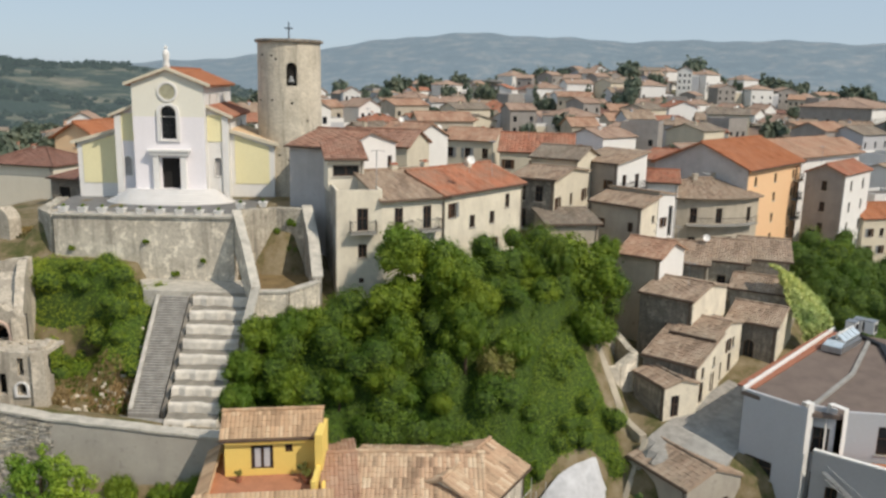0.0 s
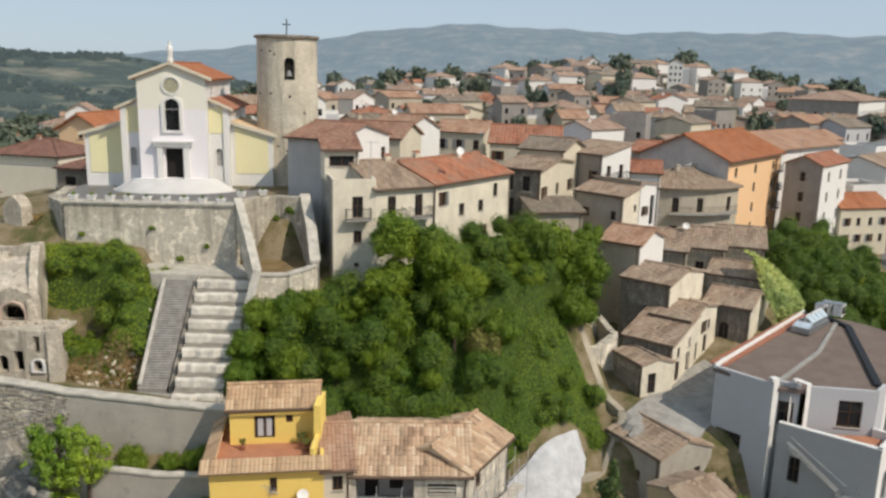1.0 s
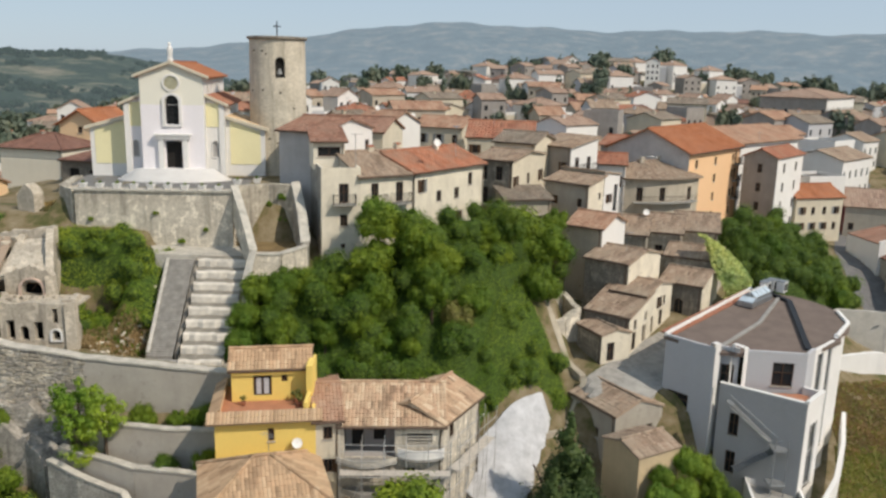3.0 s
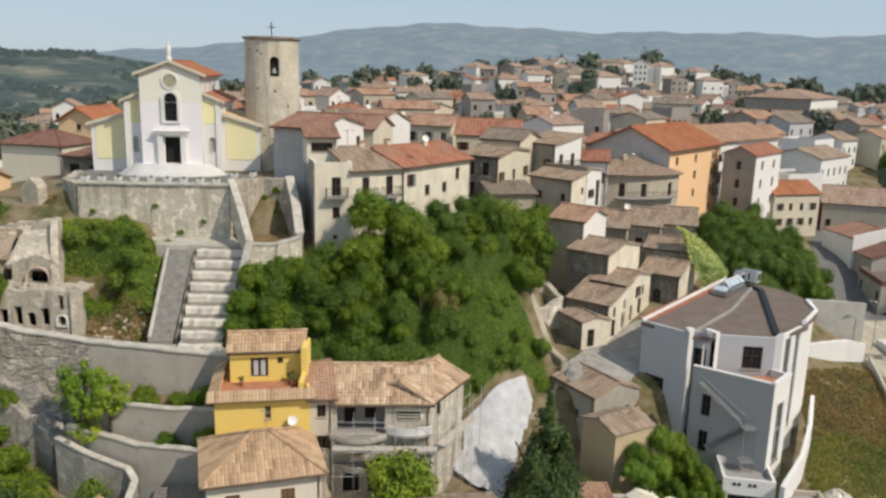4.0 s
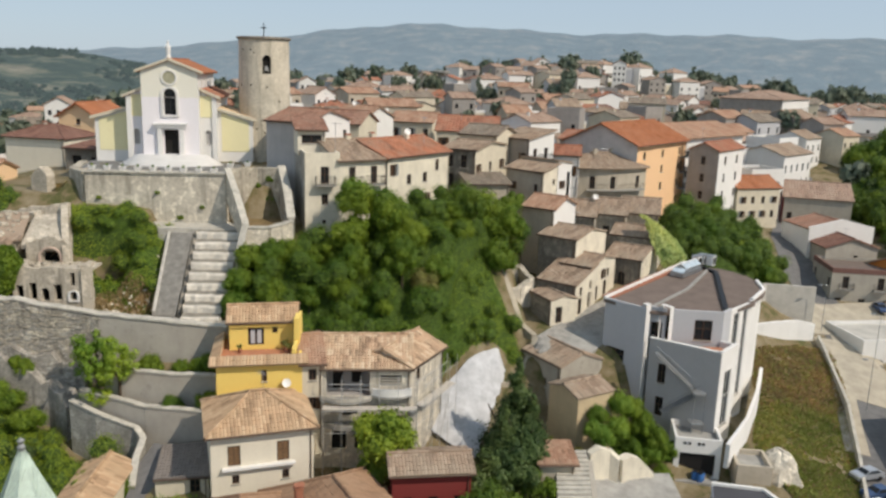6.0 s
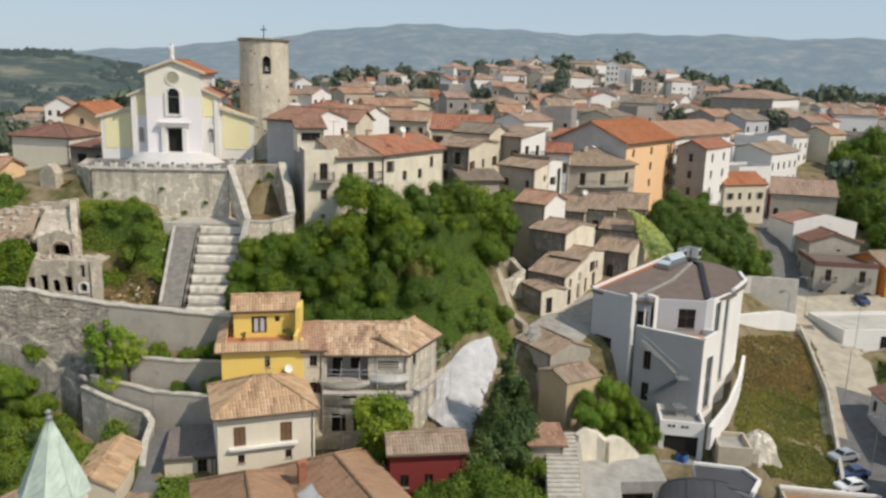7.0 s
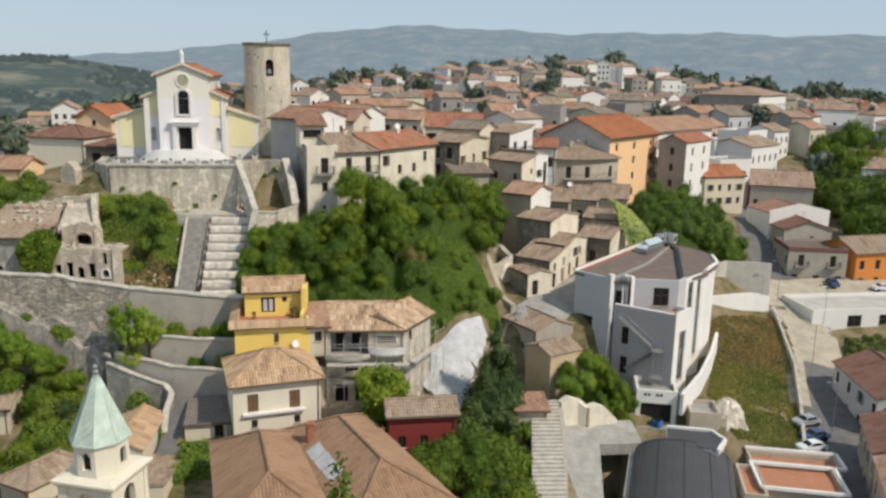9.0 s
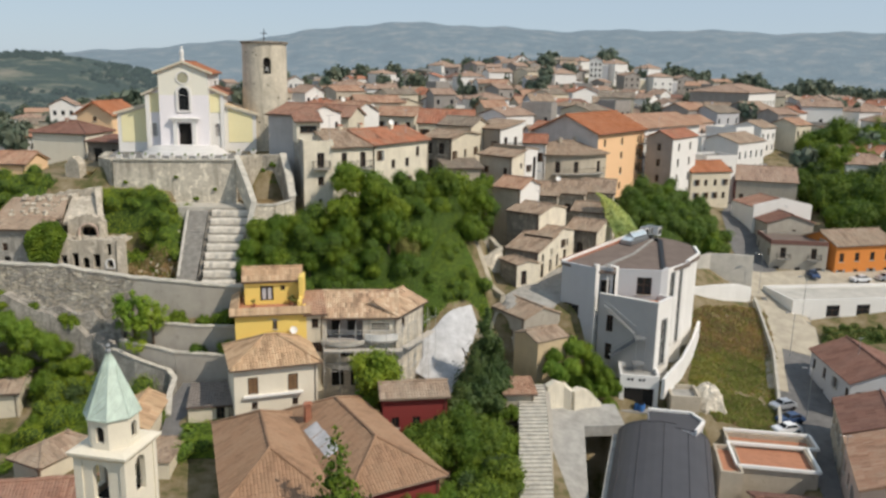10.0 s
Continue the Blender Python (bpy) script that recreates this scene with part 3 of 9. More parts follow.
        part("cap", Shape().face([(-0.4, -0.35, ch + 0.3), (0.4, -0.35, ch + 0.3), (0.4, 0, ch + 0.5), (-0.4, 0, ch + 0.5)]).face([(-0.4, 0, ch + 0.5), (0.4, 0, ch + 0.5), (0.4, 0.35, ch + 0.3), (-0.4, 0.35, ch + 0.3)]), CLAY, c)
    return top


# ---- ground ----
def ease(a, b, x):
    t = min(max((x - a) / (b - a), 0.0), 1.0)
    return t * t * (3 - 2 * t)


def level(h, x, y, x0, x1, y0, y1, z, s):
    """Blend the ground h to the height z over a rectangle, with a soft border s."""
    k = ease(x0 - s, x0, x) * (1 - ease(x1, x1 + s, x)) * ease(y0 - s, y0, y) * (1 - ease(y1, y1 + s, y))
    return h + (z - h) * k


def ground(x, y):
    low = 1 + 0.13 * (min(max(y, 40), 95) - 40) + 0.05 * (min(max(y, -60), 40) - 40) - 0.05 * min(max(x, -60), 70)
    low -= 1.5 * ease(40, 52, x) * (1 - ease(60, 75, y))
    low -= 3.0 * ease(-20, -45, x) * (1 - ease(40, 55, y))
    top = 24.5 - 0.115 * min(max(x + 30, 0), 80) - 0.14 * min(max(x - 50, 0), 45)
    yc = 61 + 9 * ease(9, 20, x) + 12 * ease(24, 45, x) + 26 * ease(45, 72, x)
    w = 13 + 5 * ease(25, 60, x)
    h = low + (top - low) * ease(yc - w, yc + w, y)
    far = 22.5 - 14 * ease(-50, -170, x) - 6 * ease(120, 260, x) + 15 * math.exp(-((x - 95) / 110) ** 2 - ((y - 420) / 110) ** 2)
    h += (far - h) * ease(135, 210, y)
    h -= 10 * ease(-45, -90, x) * (1 - ease(140, 210, y)) * ease(40, 90, y)
    h -= 50 * ease(520, 1500, y) + 26 * ease(-120, -420, x) + 20 * ease(260, 700, x)
    h = level(h, x, y, 112, 205, 290, 360, 21.0, 40)
    h = level(h, x, y, 96, 165, 225, 285, 17.5, 25)
    h = level(h, x, y, -37, -14, 73.5, 100, 27.2, 2.0)
    h = level(h, x, y, -27.0, -16.5, 66.6, 70.6, 20.6, 0.8)
    h = level(h, x, y, -50, -15, 55.2, 57.0, 13.9 - 0.09 * (x + 16), 1.8)
    h = level(h, x, y, -46, -29.5, 57, 66, 14.8, 2.0)
    h = level(h, x, y, -22, -15, 49.0, 49.8, 7.2, 0.5)
    h = level(h, x, y, -26, -15, 51.2, 53.2, 10.0, 1.0)
    h = level(h, x, y, -20.5, -15, 40, 47.4, 3.6, 0.5)
    h = level(h, x, y, -29, -22.4, 37, 47.4, 1.8, 0.8)
    h = level(h, x, y, 20.5, 29.5, 24, 46.2, -9.0, 0.7)
    h = level(h, x, y, 35, 45.5, 22, 44, -6.0, 1.2)
    h = level(h, x, y, 28.5, 37, 45.5, 50.2, -0.7, 0.8)
    h = level(h, x, y, 69.5, 97, 66, 79.3, 1.1, 1.5)
    h = level(h, x, y, 18, 37, 61, 87, 10.3 + 0.2 * (y - 64), 3.0)
    if y < 140:
        h += 0.25 * noise.noise((x * 0.15, y * 0.15, 0.3)) + 0.12 * noise.noise((x * 0.5, y * 0.5, 1.3))
    else:
        h += 4 * ease(500, 900, y) * noise.noise((x * 0.006, y * 0.006, 2.3))
    return h


def stretch(lo, hi, step, ends):
    near = [lo + i * step for i in range(int((hi - lo) / step) + 1)]
    a, d, before = lo, step, []
    while a > ends[0]:
        d *= 1.16
        a -= d
        before.append(a)
    b, d, after = near[-1], step, []
    while b < ends[1]:
        d *= 1.16
        b += d
        after.append(b)
    return before[::-1] + near + after


gx, gy = stretch(-60, 100, 1.4, (-4300, 4300)), stretch(14, 125, 1.4, (-900, 4600))
gs = Shape()
for y in gy:
    for x in gx:
        gs.v.append((x, y, ground(x, y)))
for j in range(len(gy) - 1):
    for i in range(len(gx) - 1):
        k = j * len(gx) + i
        gs.f.append((k, k + 1, k + len(gx) + 1, k + len(gx)))
        gs.uv.append(None)
m, nt, p = shader("grassy_ground", 0.95)
g = coords(nt)
c = ramp(nt, noisy(nt, g, 0.35, 6, 0.7), [(0.25, (0.045, 0.06, 0.015)), (0.39, (0.09, 0.09, 0.03)), (0.50, (0.18, 0.14, 0.075)), (0.70, (0.27, 0.225, 0.15))])
fields = node(nt, "ShaderNodeTexVoronoi", Scale=0.011)
nt.links.new(g, fields.inputs["Vector"])
fc = ramp(nt, fields.outputs["Color"], [(0.2, (0.045, 0.075, 0.025)), (0.45, (0.13, 0.13, 0.06)), (0.6, (0.23, 0.19, 0.11)), (0.8, (0.05, 0.085, 0.03))])
sep = nt.nodes.new("ShaderNodeSeparateXYZ")
nt.links.new(g, sep.inputs[0])
mr = nt.nodes.new("ShaderNodeMapRange")
mr.inputs[1].default_value, mr.inputs[2].default_value = 250, 500
nt.links.new(sep.outputs[1], mr.inputs[0])
nt.links.new(mixed(nt, mr.outputs[0], c, fc), p.inputs["Base Color"])
bump(nt, p, noisy(nt, g, 2.5, 5), 0.6, 0.15)
tagged(part("ground", gs, m, None, soft=True), "grassy hillside with dry earth and distant fields", "ground", kind="structure")


# ---- distant hills ----
def hill_height(x, y, d, t, profile, low):
    rough = 0.10 * noise.noise((x * 0.0022, y * 0.0022, 0.7)) + 0.06 * noise.noise((x * 0.007, y * 0.007, 4.7)) + 0.025 * noise.noise((x * 0.03, y * 0.03, 1.7))
    return low + (profile(d) - low) * (ease(0, 1, t) + rough * math.sin(math.pi * min(t * 1.15, 1)))


def hills(name, label, r0, r1, a0, a1, profile, low, mat, n=320):
    s = Shape()
    rows = 36
    for j in range(rows + 1):
        t = j / rows
        r = r0 + (r1 - r0) * t
        for i in range(n + 1):
            a = radians(a0 + (a1 - a0) * i / n)
            d = math.degrees(a)
            x, y = r * math.sin(a), r * math.cos(a)
            s.v.append((x, y, hill_height(x, y, d, t, profile, low)))
    for j in range(rows):
        for i in range(n):
            k = j * (n + 1) + i
            s.f.append((k, k + 1, k + n + 2, k + n + 1))
            s.uv.append(None)
    return tagged(part(name, s, mat, None, soft=True), label, "hill", kind="structure")


# distance haze is put into the hill material as bluish emission
def hill_mat(key, wood, field, bare, haze_glow, strength):
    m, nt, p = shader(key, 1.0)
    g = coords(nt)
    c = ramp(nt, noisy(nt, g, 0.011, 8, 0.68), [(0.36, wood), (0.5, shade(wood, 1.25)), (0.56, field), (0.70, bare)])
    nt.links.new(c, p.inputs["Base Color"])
    nt.links.new(mixed(nt, 0.35, haze_glow, c, "MULTIPLY"), p.inputs["Emission Color"])
    p.inputs["Emission Color"].default_value = (*haze_glow, 1)
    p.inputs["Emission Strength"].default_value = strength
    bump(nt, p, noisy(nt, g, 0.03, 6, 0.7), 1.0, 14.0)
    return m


def ridge_far(d):
    return 40 + 4200 * math.tan(radians(1.7 + 1.35 * math.exp(-((d - 2) / 11) ** 2) + 0.95 * math.exp(-((d - 20) / 9) ** 2) + 1.0 * math.exp(-((d - 36) / 10) ** 2)
                                        - 1.3 * ease(-8, -24, d) - 0.42 * math.exp(-((d + 10) / 6) ** 2) + 0.07 * math.sin(d * 0.9) + 0.04 * math.sin(d * 2.3 + 1)))


def ridge_left(d):
    return 40 + 1900 * math.tan(radians(0.14 + 0.35 * math.exp(-((d + 27) / 7) ** 2) + 0.10 * math.sin(d * 0.8) - 1.9 * ease(-20, -10, d)))


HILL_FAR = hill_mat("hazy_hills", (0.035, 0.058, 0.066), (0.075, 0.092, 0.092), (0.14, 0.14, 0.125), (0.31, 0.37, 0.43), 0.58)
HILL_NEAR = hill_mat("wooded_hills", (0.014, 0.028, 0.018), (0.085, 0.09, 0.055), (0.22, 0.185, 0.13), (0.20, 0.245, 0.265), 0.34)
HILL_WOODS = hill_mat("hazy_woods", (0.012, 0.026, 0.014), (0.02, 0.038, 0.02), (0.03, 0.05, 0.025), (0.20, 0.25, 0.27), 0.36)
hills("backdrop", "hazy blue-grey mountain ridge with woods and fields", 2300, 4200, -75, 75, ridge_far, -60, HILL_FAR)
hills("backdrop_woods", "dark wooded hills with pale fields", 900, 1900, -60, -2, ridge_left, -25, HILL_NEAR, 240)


# ---- plants ----
def crown_shape(seed, lobes, leaves, size, squash=1.0, cone=False, core=0.70, airy=False):
    """Leaf clumps on overlapping lobes, with a dim inner mass."""
    rng = random.Random(seed)
    s = Shape()
    balls = []
    for i in range(lobes):
        if cone:
            t = (i + 0.5) / lobes
            a = rng.random() * 6.28
            rr = 0.46 * (1 - t) + 0.05
            balls.append((Vector((0.5 * rr * math.cos(a), 0.5 * rr * math.sin(a), t * 2.0 - 0.75)), rr))
        else:
            a, el_, rad = rng.random() * 6.28, math.asin(rng.uniform(-0.5, 0.95)), rng.uniform(0.35, 0.72)
            balls.append((Vector((rad * math.cos(a) * math.cos(el_), rad * math.sin(a) * math.cos(el_), rad * math.sin(el_) * squash)), rng.uniform(0.26, 0.46)))
        if airy:
            balls[-1] = (balls[-1][0] * rng.uniform(0.75, 1.6), rng.uniform(0.10, 0.23))
    if not cone and not airy:
        balls.append((Vector((0, 0, 0)), 0.55))
    for c, r in balls:
        n, k = 7, len(s.v)
        for j in range(5):
            th = math.pi * (j + 0.5) / 5
            for i in range(n):
                ph = 2 * math.pi * i / n
                q = r * core * (1 + 0.18 * rng.uniform(-1, 1))
                s.v.append(tuple(c + Vector((q * math.sin(th) * math.cos(ph), q * math.sin(th) * math.sin(ph), q * math.cos(th)))))
        for j in range(4):
            for i in range(n):
                s.f.append((k + j * n + i, k + (j + 1) * n + i, k + (j + 1) * n + (i + 1) % n, k + j * n + (i + 1) % n))
                s.uv.append(None)
    weight = [r * r for _, r in balls]
    for _ in range(leaves):
        c, r = rng.choices(balls, weight)[0]
        d = Vector((rng.gauss(0, 1), rng.gauss(0, 1), rng.gauss(0.25, 1))).normalized()
        q = c + d * r * rng.uniform(0.70, 1.12) * (1.0 if rng.random() < 0.72 else rng.uniform(1.0, 1.35))
        nn = (d + Vector((rng.uniform(-0.55, 0.55), rng.uniform(-0.55, 0.55), rng.uniform(-0.3, 0.6)))).normalized()
        e = nn.cross(Vector((rng.uniform(-1, 1), rng.uniform(-1, 1), rng.uniform(-1, 1)))).normalized()
        t = nn.cross(e)
        l, w = size * rng.uniform(0.6, 1.4), size * rng.uniform(0.35, 0.8)
        s.face((q - e * l * 0.5, q + t * w * 0.5 - nn * w * 0.12, q + e * l * 0.55 - nn * l * 0.15, q - t * w * 0.5 - nn * w * 0.12))
    return s


def trunk_shape(seed, height=1.0):
    rng = random.Random(seed)
    s = Shape()
    s.tube((0, 0, -2.7 * height), (0.03, 0.02, -0.55 * height), 0.085, 0.06, 7).tube((0.03, 0.02, -0.56 * height), (0, 0, 0.3), 0.06, 0.03, 6)
    for i in range(4):
        a = i * 1.6 + rng.random()
        b = Vector((0.5 * math.cos(a), 0.5 * math.sin(a), rng.uniform(-0.1, 0.35)))
        s.tube((0.02, 0.02, -0.7 + 0.12 * i), b, 0.04, 0.012, 5)
    return s


PLANTS = {}
FAR_WOODS = {"far": [], "farcone": []}


def plant(kind, x, y, r, tall=1.0, z=None, label="", group="", sink=0.0):
    """A tree or bush of crown radius r standing at x, y."""
    spec = {"tree": ("tree", LEAF, dict(lobes=22, leaves=5200, size=0.105), 1), "bright": ("tree", LEAF_BRIGHT, dict(lobes=26, leaves=4600, size=0.105, core=0.6), 1),
            "dark": ("tree", LEAF_DARK, dict(lobes=12, leaves=2100, size=0.17), 1), "mid": ("tree", LEAF_DEEP, dict(lobes=20, leaves=4400, size=0.11), 1), "bush": ("bush", LEAF, dict(lobes=20, leaves=4000, size=0.115, squash=0.7), 0),
            "brightbush": ("bush", LEAF_BRIGHT, dict(lobes=20, leaves=4000, size=0.11, squash=0.7), 0), "loose": ("tree", LEAF_FRESH, dict(lobes=46, leaves=3400, size=0.095, core=0.3, airy=True), 1), "dry": ("bush", LEAF_DRY, dict(lobes=10, leaves=1100, size=0.22, squash=0.6), 0),
            "olive": ("bush", LEAF_OLIVE, dict(lobes=20, leaves=3600, size=0.115, squash=0.8), 0), "pale": ("bush", LEAF_PALE, dict(lobes=20, leaves=3800, size=0.11, squash=0.7), 0), "cone": ("conifer", LEAF_DARK, dict(lobes=26, leaves=6800, size=0.062, cone=True), 2),
            "feathery": ("conifer", LEAF_DEEP, dict(lobes=22, leaves=2600, size=0.07, cone=True, core=0.35), 2),
            "far": ("tree", LEAF_DARK, dict(lobes=8, leaves=420, size=0.34), 1), "farcone": ("conifer", LEAF_DARK, dict(lobes=8, leaves=420, size=0.25, cone=True), 2)}[kind]
    variants = PLANTS.setdefault(kind, [])
    if kind in FAR_WOODS:
        FAR_WOODS[kind].append((x, y, r, tall))
        return None
    z = ground(x, y) if z is None else z
    lift = {0: 0.45, 1: 1.25, 2: 0.8}[spec[3]] * r * tall
    m = Matrix.Translation((x, y, z + lift - sink)) @ Matrix.Rotation(random.uniform(0, 6.28), 4, "Z") @ Matrix.Diagonal((r, r, r * tall, 1))
    if len(variants) < 4:
        ob = thing(spec[0], m, label or {"tree": "leafy green deciduous tree on the slope", "bush": "dense green bush on the slope", "conifer": "dark green conifer"}[spec[0]], spec[0], group)
        part("crown", crown_shape(len(variants) * 17 + len(kind), **spec[2]), spec[1], ob)
        if spec[3]:
            part("trunk", trunk_shape(len(variants) + 5), BARK, ob)
        variants.append(ob)
        return ob
    src = variants[random.randrange(4)]
    was = src.scale.copy()
    src.scale = (1, 1, 1)
    ob = copy_thing(src, m)
    src.scale = was
    if label:
        tagged(ob, label)
    if group:
        tagged(ob, group=group)
    return ob


def inside(poly, x, y):
    ok = False
    for (x0, y0), (x1, y1) in zip(poly, poly[1:] + poly[:1]):
        if (y0 > y) != (y1 > y) and x < (x1 - x0) * (y - y0) / (y1 - y0) + x0:
            ok = not ok
    return ok


def tree_to(kind, x, y, r, top, tall=1.0, label="", group=""):
    """A tree whose crown reaches the height top."""
    return plant(kind, x, y, r, tall, z=top - r * tall * (1.25 if "bush" in kind else 2.15), label=label, group=group)


def thicket(poly, gap, kinds, r0, r1, group, tall=(0.8, 1.3), sink=0.5):
    xs, ys = [p[0] for p in poly], [p[1] for p in poly]
    y = min(ys)
    while y < max(ys):
        x = min(xs)
        while x < max(xs):
            px, py = x + random.uniform(-0.45, 0.45) * gap, y + random.uniform(-0.45, 0.45) * gap
            if inside(poly, px, py):
                plant(random.choice(kinds), px, py, random.uniform(r0, r1), random.uniform(*tall), group=group, sink=sink)
            x += gap
        y += gap * 0.9


def canopy(name, label, poly, height, lump, mat, leaf=0.42, per=9.0, edge=2.0, step=0.55, crown=2.2):
    """A tangle of leaves over the ground inside a plan polygon: a bumpy body in shade-dark colour and many leaf clumps
    on it.
    """
    rg = random.Random(len(label) * 7 + len(poly))
    xs, ys = [p[0] for p in poly], [p[1] for p in poly]
    nx, ny = int((max(xs) - min(xs)) / step) + 2, int((max(ys) - min(ys)) / step) + 2

    def rim(x, y):
        best = 99.0
        for (x0, y0), (x1, y1) in zip(poly, poly[1:] + poly[:1]):
            dx, dy = x1 - x0, y1 - y0
            t = min(max(((x - x0) * dx + (y - y0) * dy) / (dx * dx + dy * dy), 0), 1)
            best = min(best, math.hypot(x - x0 - dx * t, y - y0 - dy * t))
        return best

    domes = {}
    for i in range(int(min(xs) / crown) - 2, int(max(xs) / crown) + 3):
        for j in range(int(min(ys) / crown) - 2, int(max(ys) / crown) + 3):
            domes[i, j] = ((i + rg.uniform(0.05, 0.95)) * crown, (j + rg.uniform(0.05, 0.95)) * crown, crown * rg.uniform(0.5, 1.0), rg.uniform(0.1, 0.5))

    def billow(x, y):
        best = 0.0
        ci, cj = math.floor(x / crown), math.floor(y / crown)
        for i in (-1, 0, 1):
            for j in (-1, 0, 1):
                cx, cy, r, h = domes.get((ci + i, cj + j), (1e6, 0, 1, 0))
                q = 1 - ((x - cx) ** 2 + (y - cy) ** 2) / (r * r)
                if q > 0:
                    best = max(best, h * math.sqrt(q))
        return best

    def top(x, y):
        k = min(1.0, rim(x, y) / edge) if inside(poly, x, y) else -0.3
        q = noise.noise((x * 0.33, y * 0.33, 7.7)) + 0.6 * noise.noise((x * 0.9, y * 0.9, 2.2))
        return ground(x, y) + k * height * 0.6 + max(k, 0) * lump * (0.15 + 1.25 * billow(x, y) + 0.28 * q)

    s = Shape()
    zz = [[top(min(xs) + i * step, min(ys) + j * step) for i in range(nx)] for j in range(ny)]
    for j in range(ny):
        for i in range(nx):
            s.v.append((min(xs) + i * step, min(ys) + j * step, zz[j][i] - 0.15))
    cells = []
    for j in range(ny - 1):
        for i in range(nx - 1):
            x, y = min(xs) + (i + 0.5) * step, min(ys) + (j + 0.5) * step
            if inside(poly, x, y):
                k = j * nx + i
                s.f.append((k, k + 1, k + nx + 1, k + nx))
                s.uv.append(None)
                cells.append((i, j))
    nb = len(s.f)
    for i, j in cells:
        n = per * step * step * min(3.0, math.sqrt(1 + ((zz[j][i + 1] - zz[j][i]) / step) ** 2 + ((zz[j + 1][i] - zz[j][i]) / step) ** 2))
        for _ in range(int(n) + (rg.random() < n % 1)):
            a, b = rg.random(), rg.random()
            x, y = min(xs) + (i + a) * step, min(ys) + (j + b) * step
            z = (zz[j][i] * (1 - a) + zz[j][i + 1] * a) * (1 - b) + (zz[j + 1][i] * (1 - a) + zz[j + 1][i + 1] * a) * b
            nn = Vector((zz[j][i] - zz[j][i + 1], zz[j][i] - zz[j + 1][i], step)).normalized()
            nn = (nn + Vector((rg.uniform(-0.5, 0.5), rg.uniform(-0.55, 0.45), rg.uniform(-0.2, 0.5)))).normalized()
            e = nn.cross(Vector((rg.uniform(-1, 1), rg.uniform(-1, 1), rg.uniform(-1, 1)))).normalized()
            t = nn.cross(e)
            l, w = leaf * rg.uniform(0.6, 1.4), leaf * rg.uniform(0.35, 0.8)
            c = Vector((x, y, z + rg.uniform(-0.12, 0.32) * min(1, height)))
            s.face((c - e * l * 0.5, c + t * w * 0.5 - nn * w * 0.12, c + e * l * 0.55 - nn * l * 0.15, c - t * w * 0.5 - nn * w * 0.12))
    ball_faces = []
    for cx, cy, r, h in domes.values():       # rounded heads of single bushes standing out of the tangle
        if not inside(poly, cx, cy) or rim(cx, cy) < 0.3 * edge:
            continue
        r *= 0.72
        e = 0.6
        tilt = Vector((ground(cx - e, cy) - ground(cx + e, cy), ground(cx, cy - e) - ground(cx, cy + e), 2 * e)).normalized()
        for _ in range(3):
            c = Vector((cx, cy, top(cx, cy) - 0.35 * r)) + tilt * r * rg.uniform(0.0, 0.35) * lump + Vector((rg.uniform(-0.7, 0.7), rg.uniform(-0.7, 0.7), rg.uniform(-0.5, 0.5))) * r
            q = r * rg.uniform(0.55, 1.0)
            k = len(s.v)
            for j in range(5):
                th = math.pi * (j + 0.5) / 5
                for i in range(7):
                    ph = 2 * math.pi * i / 7
                    w = q * 0.8 * rg.uniform(0.85, 1.1)
                    s.v.append((c.x + w * math.sin(th) * math.cos(ph), c.y + w * math.sin(th) * math.sin(ph), c.z + w * math.cos(th)))
            for j in range(4):
                for i in range(7):
                    s.f.append((k + j * 7 + i, k + (j + 1) * 7 + i, k + (j + 1) * 7 + (i + 1) % 7, k + j * 7 + (i + 1) % 7))
                    s.uv.append(None)
                    ball_faces.append(len(s.f) - 1)
            for _ in range(int(per * 4.5 * q * q)):
                d = Vector((rg.gauss(0, 1), rg.gauss(-0.3, 1), rg.gauss(0.5, 1))).normalized()
                nn = (d + Vector((rg.uniform(-0.45, 0.45), rg.uniform(-0.45, 0.45), rg.uniform(-0.2, 0.6)))).normalized()
                e1 = nn.cross(Vector((rg.uniform(-1, 1), rg.uniform(-1, 1), rg.uniform(-1, 1)))).normalized()
                t = nn.cross(e1)
                l, w = leaf * rg.uniform(0.6, 1.4), leaf * rg.uniform(0.4, 0.9)
                p = c + d * q * rg.uniform(0.8, 1.15)
                s.face((p - e1 * l * 0.5, p + t * w * 0.5 - nn * w * 0.12, p + e1 * l * 0.55 - nn * l * 0.15, p - t * w * 0.5 - nn * w * 0.12))
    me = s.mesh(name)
    # body coloured darker than the leaves as the shade between them
    me.materials.append(plain("leaf_shade_body", (0.06, 0.10, 0.02), 1.0, 0, 0.5, 1.2))
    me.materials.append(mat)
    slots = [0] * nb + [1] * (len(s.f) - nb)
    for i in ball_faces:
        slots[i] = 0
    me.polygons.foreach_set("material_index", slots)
    return tagged(part(name, me, None, None), label, "undergrowth", kind="stuff")


# ---- church, tower and terrace ----
def lights(levels, n, width, **kw):
    return rows_of(width, levels, n, **kw)


# ---- houses of the old town on the ridge ----
OLD = "old town houses on the ridge"
# left wall greyed in its colour for the shade there
house("tall narrow pale house with a roof terrace", (-9.3, 68.5), (-5.4, 69.5), 9, 20.5, 29.85, LIMEWASH, MEMBRANE, roof="flat",
      front=[(2.3, 6.3, 1.0, 2.0, "b"), (2.3, 3.9, 0.8, 1.2, "w"), (2.2, 1.6, 0.45, 0.45, "w")], group=OLD, mats={"left": STONE_GREY})
